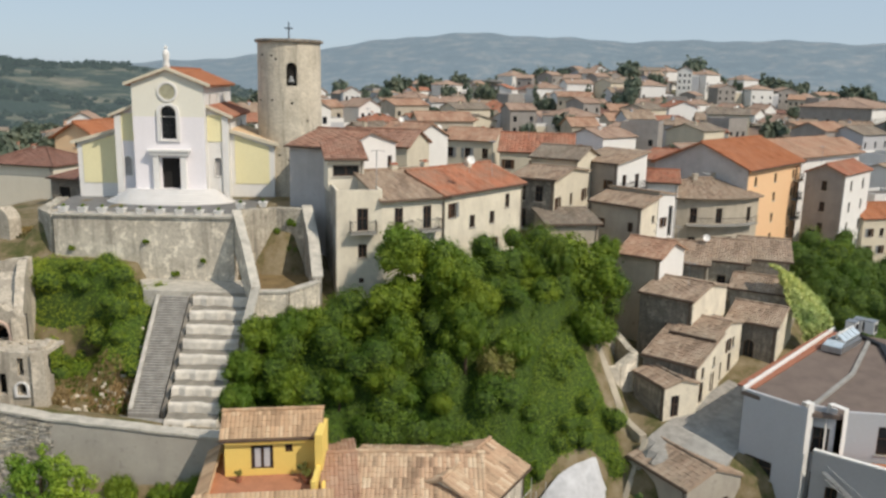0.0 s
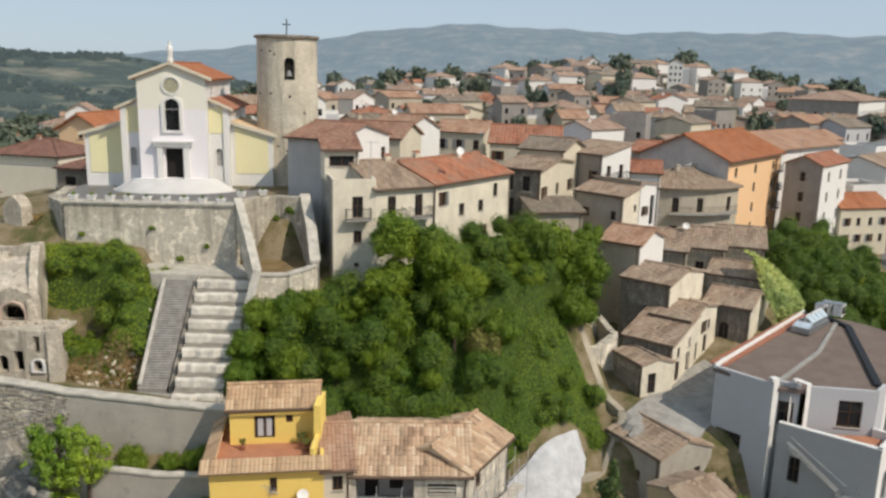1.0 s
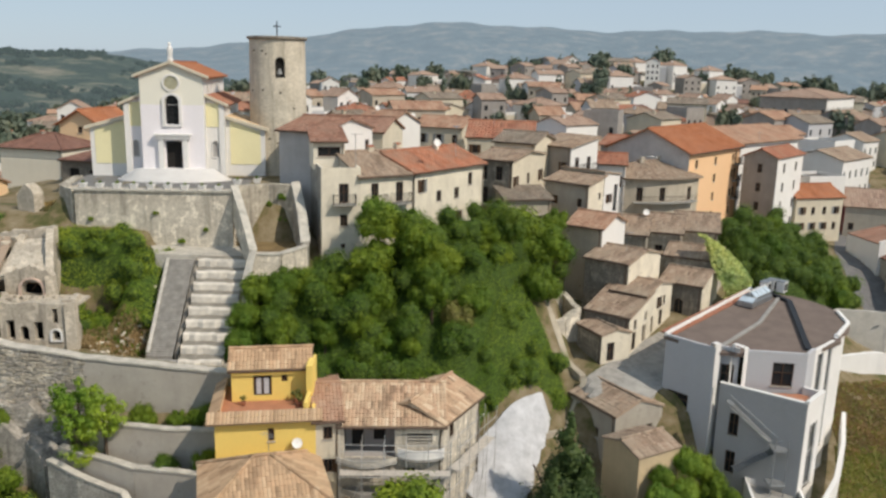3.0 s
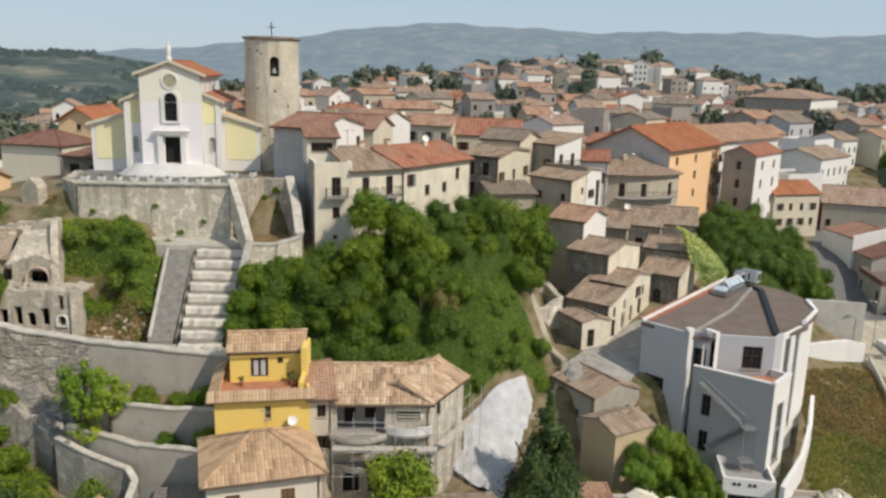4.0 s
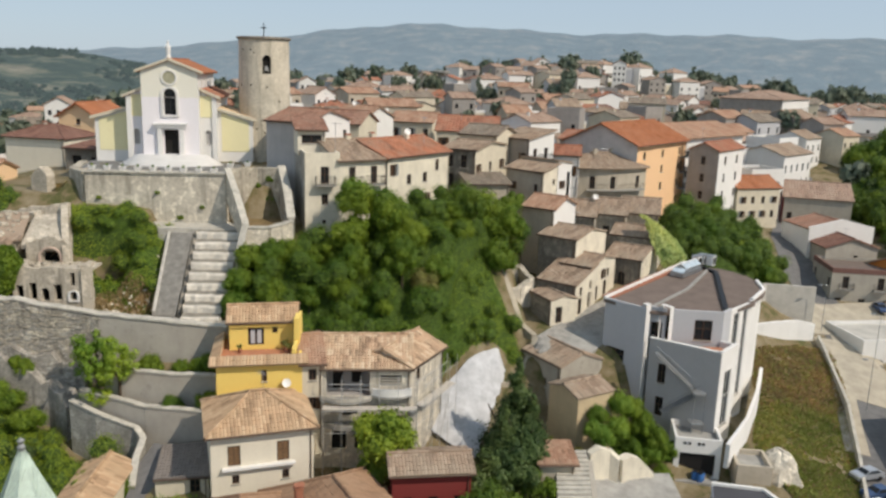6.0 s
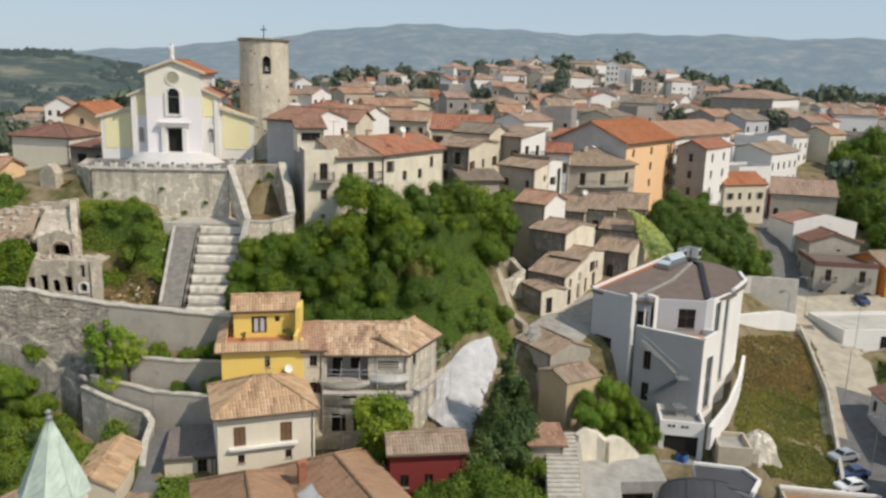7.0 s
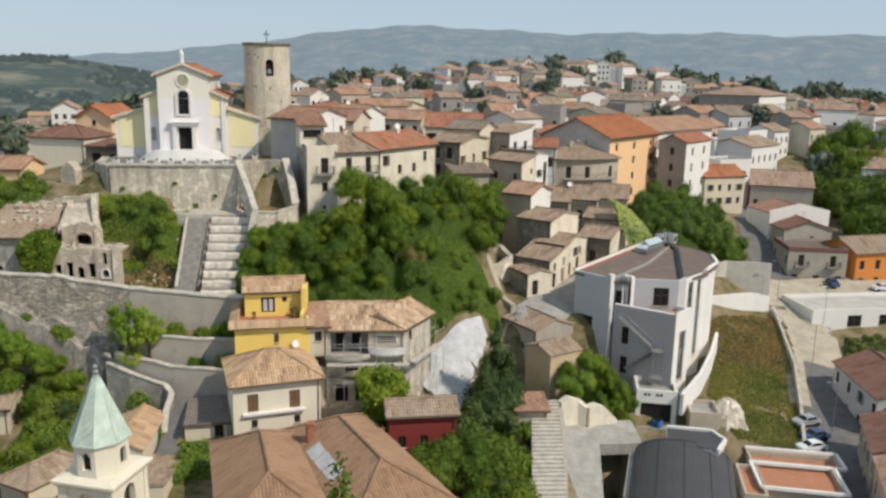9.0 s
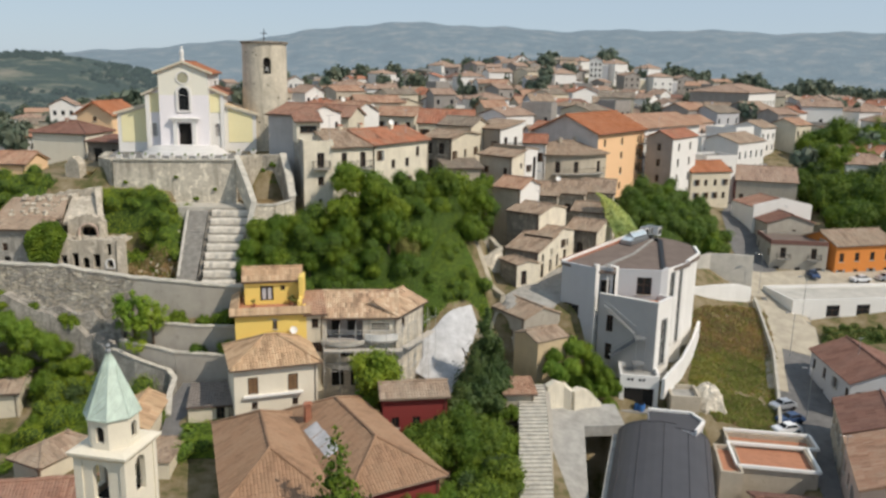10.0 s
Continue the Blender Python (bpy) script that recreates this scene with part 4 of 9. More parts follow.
house("small rooftop room with a brown tiled roof", (-10.6, 72.6), (-7.4, 73.4), 4, 29.9, 32.7, IVORY, TILE_RUST, roof="shed", rise=1.0, front=[(1.65, 1.2, 2.4, 1.0, "w")], foot=0.2, group=OLD)
# front greyed as painted shade, sunlit gable white
house("grey house with a white gable and red-brown roof", (-15.3, 79.0), (-10.0, 76.5), 11, 25, 33.3, GREY, TILE_RUST, roof="gable", rise=1.3, right=rows_of(11, [5.5], 2), group=OLD, mats={"right": WHITE, "front": PALE_GREY})
house("cream stone house with two balcony doors", (-5.4, 69.5), (0.1, 73.2), 10, 20, 29.5, LIMEWASH, TILE_OLD, rise=1.9,
      front=[(1.7, 6.6, 0.9, 2.1, "b"), (4.7, 6.6, 0.9, 2.1, "b"), (4.9, 4.0, 0.8, 1.2, "w")], group=OLD, chimneys=[(4, 5, 1.2)])
house("long pale stone house with a red tiled roof", (0.1, 73.0), (8.2, 83.6), 9, 19, 29.6, LIMEWASH, TILE_PATCHED, rise=1.7,
      front=[(4.4, 7.0, 0.9, 1.2, "w"), (7.8, 7.0, 0.9, 1.2, "w"), (1.3, 8.3, 0.8, 1.4, "w"), (10.5, 8.3, 0.8, 1.4, "w"), (4.9, 4.4, 0.7, 1.1, "w"), (8.2, 4.4, 0.7, 1.1, "w"), (11.5, 1.5, 1.2, 1.8, "a"), (6, 1.5, 0.7, 1.0, "w")],
      group=OLD, chimneys=[(3, 5, 1.3), (9, 4, 1.2)])
# dark front wall stands for shade, right wall keeps the sunlit cream
house("shaded grey house with balconies", (7.6, 91.0), (12.2, 88.6), 12, 18.5, 29.3, STONE_DARK, TILE_OLD, rise=0.8, front=[(1.5, 5.2, 0.9, 2.1, "b"), (3.4, 8.2, 0.9, 1.8, "w"), (1.3, 8.2, 0.9, 1.8, "w")],
      right=rows_of(12, [4.0, 7.3], 3), group=OLD, mats={"right": CREAM})
house("low stone house with a grey tiled roof", (11.2, 85.0), (16.9, 86.2), 4.5, 18, 25.0, BEIGE, TILE_GREY, roof="shed", rise=0.9, front=rows_of(5.5, [3.5], 2), group=OLD)
house("stone house with a pale end wall and tiled lean-to roof", (17.3, 93.2), (22.0, 88.4), 3.4, 17.5, 26.5, PALE_STONEWASH, TILE_OLD, roof="shed", rise=0.9, front=rows_of(6.7, [6.0], 2, 0.7, 1.1), right=[(2.6, 7.0, 0.5, 0.8, "w"), (1.0, 2.6, 0.7, 1.0, "w")], group=OLD, mats={"right": LIMEWASH})
house("white-walled house behind the stone house", (19.8, 95.6), (24.5, 90.8), 3.6, 17.5, 27.4, PALE_STONEWASH, TILE_OLD, roof="lean", rise=0.5, over=0.2, right=[(1.2, 6.3, 0.7, 1.1, "w"), (2.8, 5.0, 0.9, 3.6, "o")], group=OLD, mats={"right": WHITE})
house("grey house with white balconies", (17.2, 106.2), (21.8, 101.2), 6.4, 19, 30.0, GREY, TILE_OLD, roof="shed", rise=1.2, front=rows_of(6.8, [4.0, 7.6], 2, 0.7, 1.2), right=[(1.6, 7.6, 0.9, 1.9, "b"), (4.4, 7.6, 0.9, 1.9, "b"), (1.6, 4.2, 0.9, 1.9, "b"), (4.4, 4.2, 0.9, 1.9, "b")], group=OLD, mats={"right": WHITE})
house("white house with dark windows", (23.8, 107.6), (31.0, 106.0), 8, 18, 27.2, WHITE, TILE_RED, rise=1.2, front=rows_of(7.3, [5.8], 3, 0.9, 1.7), right=rows_of(8, [3, 6], 2), group=OLD)
house("cream house with a weathered grey roof", (11.0, 102.4), (16.4, 99.4), 8, 20, 30.6, CREAM, TILE_GREY, rise=1.2, front=rows_of(6, [7.5], 2), right=rows_of(8, [7.3], 2), group=OLD)
house("tall grey tower-like house", (38.8, 180.0), (46.4, 177.0), 9, 18, 31.2, GREY, MEMBRANE, roof="flat", front=rows_of(8, [5, 8.5], 2), far=True, fine=False, group=OLD)
house("grey house with a red roof", (32.0, 128.5), (41.0, 123.6), 10, 17, 28.2, GREY, TILE_RED, rise=1.3, front=rows_of(10, [4.5, 7.8], 4, 0.8, 1.2), fine=False, group=OLD)
house("orange apartment building with a new orange tiled roof", (41.8, 110.3), (56.0, 126.5), 14, 16, 28.8, ORANGE, TILE_ORANGE, rise=3.2, over=0.6,
      front=rows_of(21.5, [1.2, 4.3, 7.4, 10.2], 3, 0.9, 1.3, margin=3.0) + [(19.8, z, 0.9, 2.0, "b") for z in (3.8, 6.9, 9.8)], left=rows_of(14, [4.5], 2), name="apartment_building", category="building", mats={"left": PALE_GREY}, group=OLD)
house("long white building with a worn red roof", (58.5, 134.0), (77.0, 150.0), 14, 16.5, 28.6, WHITE, TILE_WARM, rise=2.2, over=0.8, front=rows_of(24, [4, 8], 6), fine=False, far=True, group=OLD)
# white house: its front is painted grey as the shaded side
house("four-storey white apartment house with a red roof", (55.3, 122.8), (59.5, 119.0), 13, 13.5, 27.4, GREY, TILE_RED, roof="cross", rise=1.3, front=rows_of(5.6, [1.5, 4.8, 8.0, 11.2], 1, 0.8, 1.5), right=rows_of(13, [1.5, 4.8, 8.0, 11.2], 2, 0.9, 1.5, margin=3.5),
      name="apartment_building", category="building", mats={"right": WHITE}, group=OLD)
house("low cream house with a faded red roof", (66.8, 126.0), (76.4, 128.6), 8, 13, 19.8, CREAM, TILE_ORANGE, rise=1.8, front=rows_of(9.8, [1.0, 3.8], 4, 0.8, 1.3), fine=False, group=OLD)
house("white flat-roofed house above the street", (82.0, 160.0), (92.0, 164.0), 10, 14, 24.0, WHITE, MEMBRANE, roof="flat", front=rows_of(10, [3, 6.5], 3), far=True, fine=False, group=OLD)
house("white flat-roofed house with small windows", (75.0, 139.0), (83.0, 141.0), 8, 12.5, 21.5, WHITE, MEMBRANE, roof="flat", front=rows_of(8, [2.5, 5.5], 3), far=True, fine=False, group=OLD)
house("white house with rows of tall windows", (89.0, 154.0), (101.0, 165.0), 11, 13, 23.6, WHITE, TILE_OLD, rise=1.8, front=rows_of(16, [3, 6.6], 5, 0.9, 1.7), far=True, fine=False, group=OLD)
house("brown-roofed house with a dark red wall", (82.4, 138.6), (94.6, 134.0), 14, 9, 16.6, PALE_STONEWASH, TILE_HAZED, rise=2.6, front=rows_of(14, [3], 3), fine=False, mats={"left": REDWALL}, group=OLD)

for x, y, a, w, d, h, wm, rm, lab in ((96, 172, 38, 10, 9, 10.5, WHITE, MEMBRANE, "tall white house with a flat roof"), (106, 178, 40, 9, 9, 9.0, WHITE, TILE_OLD, "white house with a worn roof"), (118, 182, 36, 9, 8, 8.6, CREAM, TILE_WARM, "yellowish house beside tall trees"),
                                      (98, 190, 36, 12, 9, 9.4, LIGHTGREY, TILE_GREY, "grey house with a wide roof"), (112, 198, 36, 12, 9, 9.0, GREY, TILE_OLD, "old grey house in town"), (86, 178, 34, 10, 9, 9.6, PINK, TILE_WARM, "pinkish house in town"), (128, 200, 30, 10, 9, 7.6, WHITE, TILE_RED, "white house under red tiles"), (90, 192, 36, 11, 9, 9.5, GREY, TILE_WARM, "grey house under warm tiles")):
    z = ground(x, y) - 0.4
    house(lab, (x, y), (x + w * math.cos(radians(a)), y + w * math.sin(radians(a))), d, z, z + h, wm, rm, roof="flat" if rm == MEMBRANE else "gable", rise=1.7, front=rows_of(w, [h - 6.4, h - 3.2], 3, 0.9, 1.5), right=rows_of(d, [h - 3.2], 2), far=True, fine=False, group=OLD)

# ---- right-hand street ----
STREET = "houses along the lower street"
sw = house("white-fronted house with a low brown roof", (74.6, 112.2), (86.6, 113.0), 9, 5, 14.6, WHITE, TILE_RUST, roof="cross", rise=1.3, over=0.1, fine=False, group=STREET)
part("gable_wall", Shape().slab([(-0.2, -0.2, -1.0), (12.2, -0.2, -1.0), (12.2, -0.2, 10.1), (6.0, -0.2, 11.5), (-0.2, -0.2, 10.1)], (0, 0.35, 0)), WHITE, sw, "plain white gable wall")
house("grey-gabled house with small windows", (75.0, 106.8), (84.2, 106.8), 5.4, 5, 12.6, PALE_STONEWASH, TILE_BROWN, roof="cross", rise=1.5, front=[(3.4, 4.8, 0.8, 1.1, "w"), (5.4, 5.4, 0.7, 0.8, "w")], group=STREET)
ter = house("grey house with a flat terrace and brown parapet", (71.8, 98.2), (81.6, 96.4), 9.5, 3.5, 10.4, PALE_STONEWASH, ROOF_BROWN, roof="flat", front=rows_of(10, [1.0], 3, 1.0, 1.6) + [(2.2, 4.2, 1.0, 2.0, "b"), (7.6, 4.2, 1.0, 2.0, "b")], left=rows_of(9.5, [4.3], 2), group=STREET)
part("parapet", Shape().box(-0.06, 10.0, -0.06, 0.2, 6.75, 7.55).box(-0.06, 0.2, 0.2, 9.5, 6.75, 7.55), DULL_RED, ter, "brown-red terrace parapet")
house("vivid orange house with a brown tiled roof", (83.0, 96.0), (95.5, 98.5), 9, 3.5, 10.4, VIVID, TILE_OLD, rise=1.9, front=rows_of(12.7, [0.8, 3.9], 4, 1.0, 1.6), group=STREET)
house("long low white building with square dark windows", (67.0, 79.6), (97.0, 82.0), 9, 1.2, 4.5, WHITE, PALE_SLAB, roof="flat", front=[(7.2 + 5.4 * i, 0.9, 2.4, 1.9, "w") for i in range(4)], name="building", category="building", foot=3, group=STREET)
house("street house with a red tiled roof and pale walls", (59.2, 49.6), (68.2, 48.4), 12.5, -3, 3.2, LIGHTGREY, TILE_BROWN, roof="cross", rise=1.8, left=rows_of(13, [0.8, 3.8], 4, 0.9, 1.4), front=rows_of(9.5, [3.6], 2), group=STREET)
house("street house with a brown tiled roof", (51.6, 37.6), (60.2, 33.8), 9.8, -4, 2.4, BEIGE, TILE_BROWN, roof="cross", rise=1.7, left=rows_of(10.5, [0.6, 3.6], 4, 0.9, 1.4), group=STREET)
house("street house with an orange tiled roof", (46.4, 25.8), (55.0, 22.0), 11.8, -5, 2.3, PINK, TILE_WARM, roof="cross", rise=1.8, left=rows_of(11.8, [0.6, 3.8], 4, 0.9, 1.4), group=STREET)

# ---- stone houses on the stepped lane ----
LANE = "stone houses on the stepped lane"
house("small house with a white gable and tiled roof", (18.4, 82.0), (22.0, 79.3), 6.7, 15, 22.7, BEIGE, TILE_WARM, rise=1.2, right=[(1.5, 3.6, 0.7, 1.0, "w")], group=LANE, mats={"right": WHITE})
for ax, ay, bx, by, zt in ((24.6, 88.0, 29.2, 86.2, 20.6), (29.2, 88.6, 33.8, 86.8, 20.8), (33.8, 89.2, 38.8, 87.6, 20.9)):
    house("stone row house under a worn tiled roof", (ax, ay), (bx, by), 9.5, 14.5, zt, STONE, TILE_OLD, rise=1.5, front=rows_of(4.6, [3.2], 1), right=rows_of(9, [2.5], 2), group=LANE)
# fronts turned from the sun get dark stone as painted shade
house("stone house with a grey tiled roof", (19.8, 77.5), (24.0, 74.0), 8.6, 11.5, 19.7, LIMEWASH, TILE_OLD, rise=0.9, over=0.2, right=[(5.6, 4.4, 0.8, 1.4, "w"), (2.5, 4.6, 0.6, 1.0, "w")], front=[(3, 5, 0.5, 0.6, "w")], group=LANE, mats={"front": STONE_DARK})
house("stone house with a worn roof beside the lane", (22.2, 73.6), (25.4, 71.1), 7.6, 10.5, 16.9, LIMEWASH, TILE_OLD, rise=0.8, over=0.2, right=[(1.6, 4.6, 0.6, 1.1, "w"), (3.9, 4.3, 0.7, 1.2, "w"), (2.0, 1.7, 0.9, 1.9, "d"), (5.4, 4.4, 0.6, 1.0, "w"), (4.6, 2.0, 0.9, 1.9, "d")], group=LANE, mats={"front": STONE_DARK})
house("lower stone house with a worn roof", (18.9, 71.2), (22.9, 67.9), 5.6, 10.5, 15.4, LIMEWASH, TILE_OLD, roof="shed", rise=1.7, over=0.2, right=[(1.4, 1.0, 0.9, 2.0, "d"), (1.5, 3.4, 0.6, 1.0, "w"), (3.9, 1.4, 0.9, 1.9, "d"), (4.0, 3.9, 0.6, 0.9, "w")], group=LANE, mats={"front": STONE_DARK})
house("smallest stone house at the foot of the lane", (18.0, 70.3), (19.7, 66.2), 3.6, 10.2, 14.0, LIMEWASH, TILE_OLD, rise=0.5, over=0.15, right=[(1.2, 0.9, 0.9, 2.0, "d")], group=LANE, mats={"front": STONE_DARK})
house("stone house with an arched door and shade-darkened front", (29.2, 79.0), (33.3, 76.2), 7.0, 11, 16.7, LIMEWASH, TILE_OLD, roof="gable", rise=1.1, over=0.2, front=[(2.4, 1.9, 1.0, 2.0, "a")], group=LANE, mats={"front": STONE_DARK})
house("stone house with a sagging roof", (31.4, 84.6), (36.8, 81.6), 5.5, 12, 18.6, STONE, TILE_OLD, rise=1.0, group=LANE)
house("grey rendered house by the lane", (16.2, 63.0), (19.4, 57.2), 6.0, 3, 9.1, PALE_STONEWASH, TILE_OLD, rise=1.1, over=0.15, right=[(2.0, 3.4, 0.7, 1.1, "w"), (4.4, 3.4, 0.7, 1.1, "w")], front=[(4, 3, 0.7, 1.0, "w")], group=LANE)
house("low annex with a tiled lean-to roof", (17.8, 54.8), (20.0, 50.8), 4.8, 2.5, 8.2, OCHRE, TILE_OLD, roof="cross", rise=0.7, over=0.15, right=[(2.2, 2.4, 0.7, 1.0, "w")], group=LANE)

# ---- foreground houses ----
NEAR = "foreground houses"
crm = house("cream house with a hipped tiled roof", (-13.8, 38.5), (-5.5, 40.8), 7.4, 2.5, 9.75, IVORY, TILE_TAN, roof="hip", rise=2.1, over=0.45,
      front=[(1.9, 4.35, 1.05, 1.85, "d"), (6.0, 4.35, 1.05, 1.85, "d"), (2.0, 2.7, 0.6, 0.8, "w"), (6.2, 2.7, 0.6, 0.8, "w")], group=NEAR)
part("ledge", Shape().box(0.9, 7.0, -0.45, 0.05, 4.1, 4.3), WHITE, crm)
for x in (1.9, 6.0):
    part("curtain", Shape().box(x - 0.42, x + 0.42, 0.12, 0.14, 4.45, 6.05), plain("brown_curtain", (0.19, 0.115, 0.06), 0.9, 0, 0.3, 3), crm)
house("red house with a low tiled roof", (1.4, 37.6), (8.1, 38.2), 4.4, 0.5, 6.9, REDWALL, TILE_OLD, rise=0.7, front=rows_of(7, [3.0], 3, 0.8, 1.2), group=NEAR)
house("wide tiled house with two hipped wings", (-11.0, 19.75), (-3.6, 21.6), 15.5, -4, 5.4, CREAM, TILE_PLAIN, roof="hip", rise=2.6, over=0.6, front=rows_of(8.6, [2, 5.5], 3), right=rows_of(15, [5.4], 3), group=NEAR)
wing = house("red-walled tiled wing of the wide house", (-1.2, 20.8), (6.4, 24.4), 18.0, -4, 5.4, REDWALL, TILE_PLAIN, roof="hip", rise=2.6, over=0.6, front=rows_of(8.4, [2, 5.5], 3), group=NEAR, chimneys=[(1.2, 13.5, 1.2)])
for k in range(3):
    part("roof_sheet", Shape().slab([(0.3, 6.2 + 2.1 * k, 10.0), (1.5, 6.0 + 2.1 * k, 10.75), (1.6, 8.0 + 2.1 * k, 10.8), (0.35, 8.1 + 2.1 * k, 10.05)], (0, 0, -0.05)), SHEET, wing, "loose white sheet on the roof tiles")
house("red-roofed house at the foot of the bell tower", (-40.0, 23.6), (-25.0, 25.2), 6.5, -5, 2.0, CREAM, TILE_RUST, rise=1.4, group=NEAR)
house("small pale house with a brown tiled roof", (-33.7, 32.9), (-30.4, 31.0), 6.2, -3, 3.2, CREAM, TILE_OLD, roof="hip", rise=1.1, front=rows_of(4.4, [3], 1), right=[(2.5, 3, 0.8, 1.2, "w")], group=NEAR)
house("pale house in the green hollow", (-47.0, 44.2), (-38.4, 45.2), 6, -2, 4.8, CREAM, TILE_OLD, rise=1.2, right=[(3, 3, 0.8, 1.2, "w")], group=NEAR)
house("stone house behind the bell tower", (-26.2, 36.2), (-22.0, 36.2), 8.0, -2, 4.4, CREAM, TILE_TAN, roof="cross", rise=1.0, over=0.2, group=NEAR)
house("low annex with a tan tiled roof behind the bell tower", (-21.6, 31.4), (-18.8, 31.4), 7.4, -2, 2.4, CREAM, TILE_OLD, roof="lean", rise=0.9, over=0.15, group=NEAR)

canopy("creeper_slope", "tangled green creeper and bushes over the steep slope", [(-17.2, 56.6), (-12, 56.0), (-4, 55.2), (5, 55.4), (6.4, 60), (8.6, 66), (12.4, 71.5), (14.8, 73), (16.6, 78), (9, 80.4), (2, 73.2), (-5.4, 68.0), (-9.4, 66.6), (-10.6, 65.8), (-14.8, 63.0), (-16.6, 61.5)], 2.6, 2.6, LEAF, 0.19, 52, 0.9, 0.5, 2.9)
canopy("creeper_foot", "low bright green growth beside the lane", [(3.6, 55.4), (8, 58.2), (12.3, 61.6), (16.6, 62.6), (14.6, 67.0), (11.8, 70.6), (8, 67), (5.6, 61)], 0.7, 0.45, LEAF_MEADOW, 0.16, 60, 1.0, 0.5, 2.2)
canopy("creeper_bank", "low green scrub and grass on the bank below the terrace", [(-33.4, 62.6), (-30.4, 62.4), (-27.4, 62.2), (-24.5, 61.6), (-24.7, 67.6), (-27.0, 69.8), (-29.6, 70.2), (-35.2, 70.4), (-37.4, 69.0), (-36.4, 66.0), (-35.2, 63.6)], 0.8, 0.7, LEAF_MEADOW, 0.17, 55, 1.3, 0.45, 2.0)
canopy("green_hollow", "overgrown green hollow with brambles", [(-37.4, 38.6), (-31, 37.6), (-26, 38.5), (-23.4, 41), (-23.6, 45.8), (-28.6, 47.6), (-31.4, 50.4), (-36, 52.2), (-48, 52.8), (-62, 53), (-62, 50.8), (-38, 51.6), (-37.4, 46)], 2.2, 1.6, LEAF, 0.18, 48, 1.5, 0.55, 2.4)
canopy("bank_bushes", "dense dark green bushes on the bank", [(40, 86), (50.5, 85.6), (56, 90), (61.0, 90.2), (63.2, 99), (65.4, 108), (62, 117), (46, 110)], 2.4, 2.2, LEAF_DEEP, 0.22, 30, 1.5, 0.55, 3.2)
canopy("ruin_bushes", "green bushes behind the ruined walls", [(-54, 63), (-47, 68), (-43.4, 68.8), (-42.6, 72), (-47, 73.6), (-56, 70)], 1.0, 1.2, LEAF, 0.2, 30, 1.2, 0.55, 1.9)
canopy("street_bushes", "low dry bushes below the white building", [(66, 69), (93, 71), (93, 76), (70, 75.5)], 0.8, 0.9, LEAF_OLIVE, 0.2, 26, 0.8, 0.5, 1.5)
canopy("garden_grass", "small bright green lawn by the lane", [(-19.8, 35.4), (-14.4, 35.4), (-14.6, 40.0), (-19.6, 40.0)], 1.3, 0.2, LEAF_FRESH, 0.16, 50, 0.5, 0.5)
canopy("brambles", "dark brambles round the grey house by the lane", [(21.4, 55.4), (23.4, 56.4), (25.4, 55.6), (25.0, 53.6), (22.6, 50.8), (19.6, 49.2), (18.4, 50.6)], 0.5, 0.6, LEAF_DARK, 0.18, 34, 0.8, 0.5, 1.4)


def drape(name, label, ridge, hem, mat):
    """A creeper hanging in folds from a ridge line down to a hem line: a bumpy body under many small leaves."""
    rg = random.Random(5)

    def along(line, t):
        k = min(int(t * (len(line) - 1)), len(line) - 2)
        return Vector(line[k]).lerp(Vector(line[k + 1]), t * (len(line) - 1) - k)

    def at(u, v):
        p = along(ridge, u).lerp(along(hem, u), v)
        fold = 0.28 * math.sin(9 * u + 2.0 * v) + 0.5 * noise.noise((p.x * 0.8, p.z * 0.8, 4.0)) + 0.3 * noise.noise((p.x * 2.1, p.z * 2.1, 1.0))
        return p + Vector((0.25, -1.0, 0.45)) * (0.8 * math.sin(math.pi * min(v, 0.92)) + fold * min(1, v * 4))

    s = Shape()
    n = 22
    s.v = [tuple(at(i / n, j / n) + Vector((0, 0.14, -0.1))) for j in range(n + 1) for i in range(n + 1)]
    for j in range(n):
        for i in range(n):
            k = j * (n + 1) + i
            s.f.append((k, k + 1, k + n + 2, k + n + 1))
            s.uv.append(None)
    for _ in range(5200):
        q = at(rg.random(), rg.random()) + Vector((rg.gauss(0, 0.07), rg.gauss(0, 0.07), rg.gauss(0, 0.09)))
        e = Vector((rg.uniform(-1, 1), rg.uniform(-1, 1), rg.uniform(-1, 1))).normalized()
        t = e.cross(Vector((rg.uniform(-1, 1), -1.2, rg.uniform(-0.4, 1)))).normalized()
        l, w = rg.uniform(0.1, 0.22), rg.uniform(0.07, 0.14)
        s.face((q - e * l, q + t * w, q + e * l, q - t * w))
    top = part(name, s, mat, None)
    return tagged(top, label, "creeper")


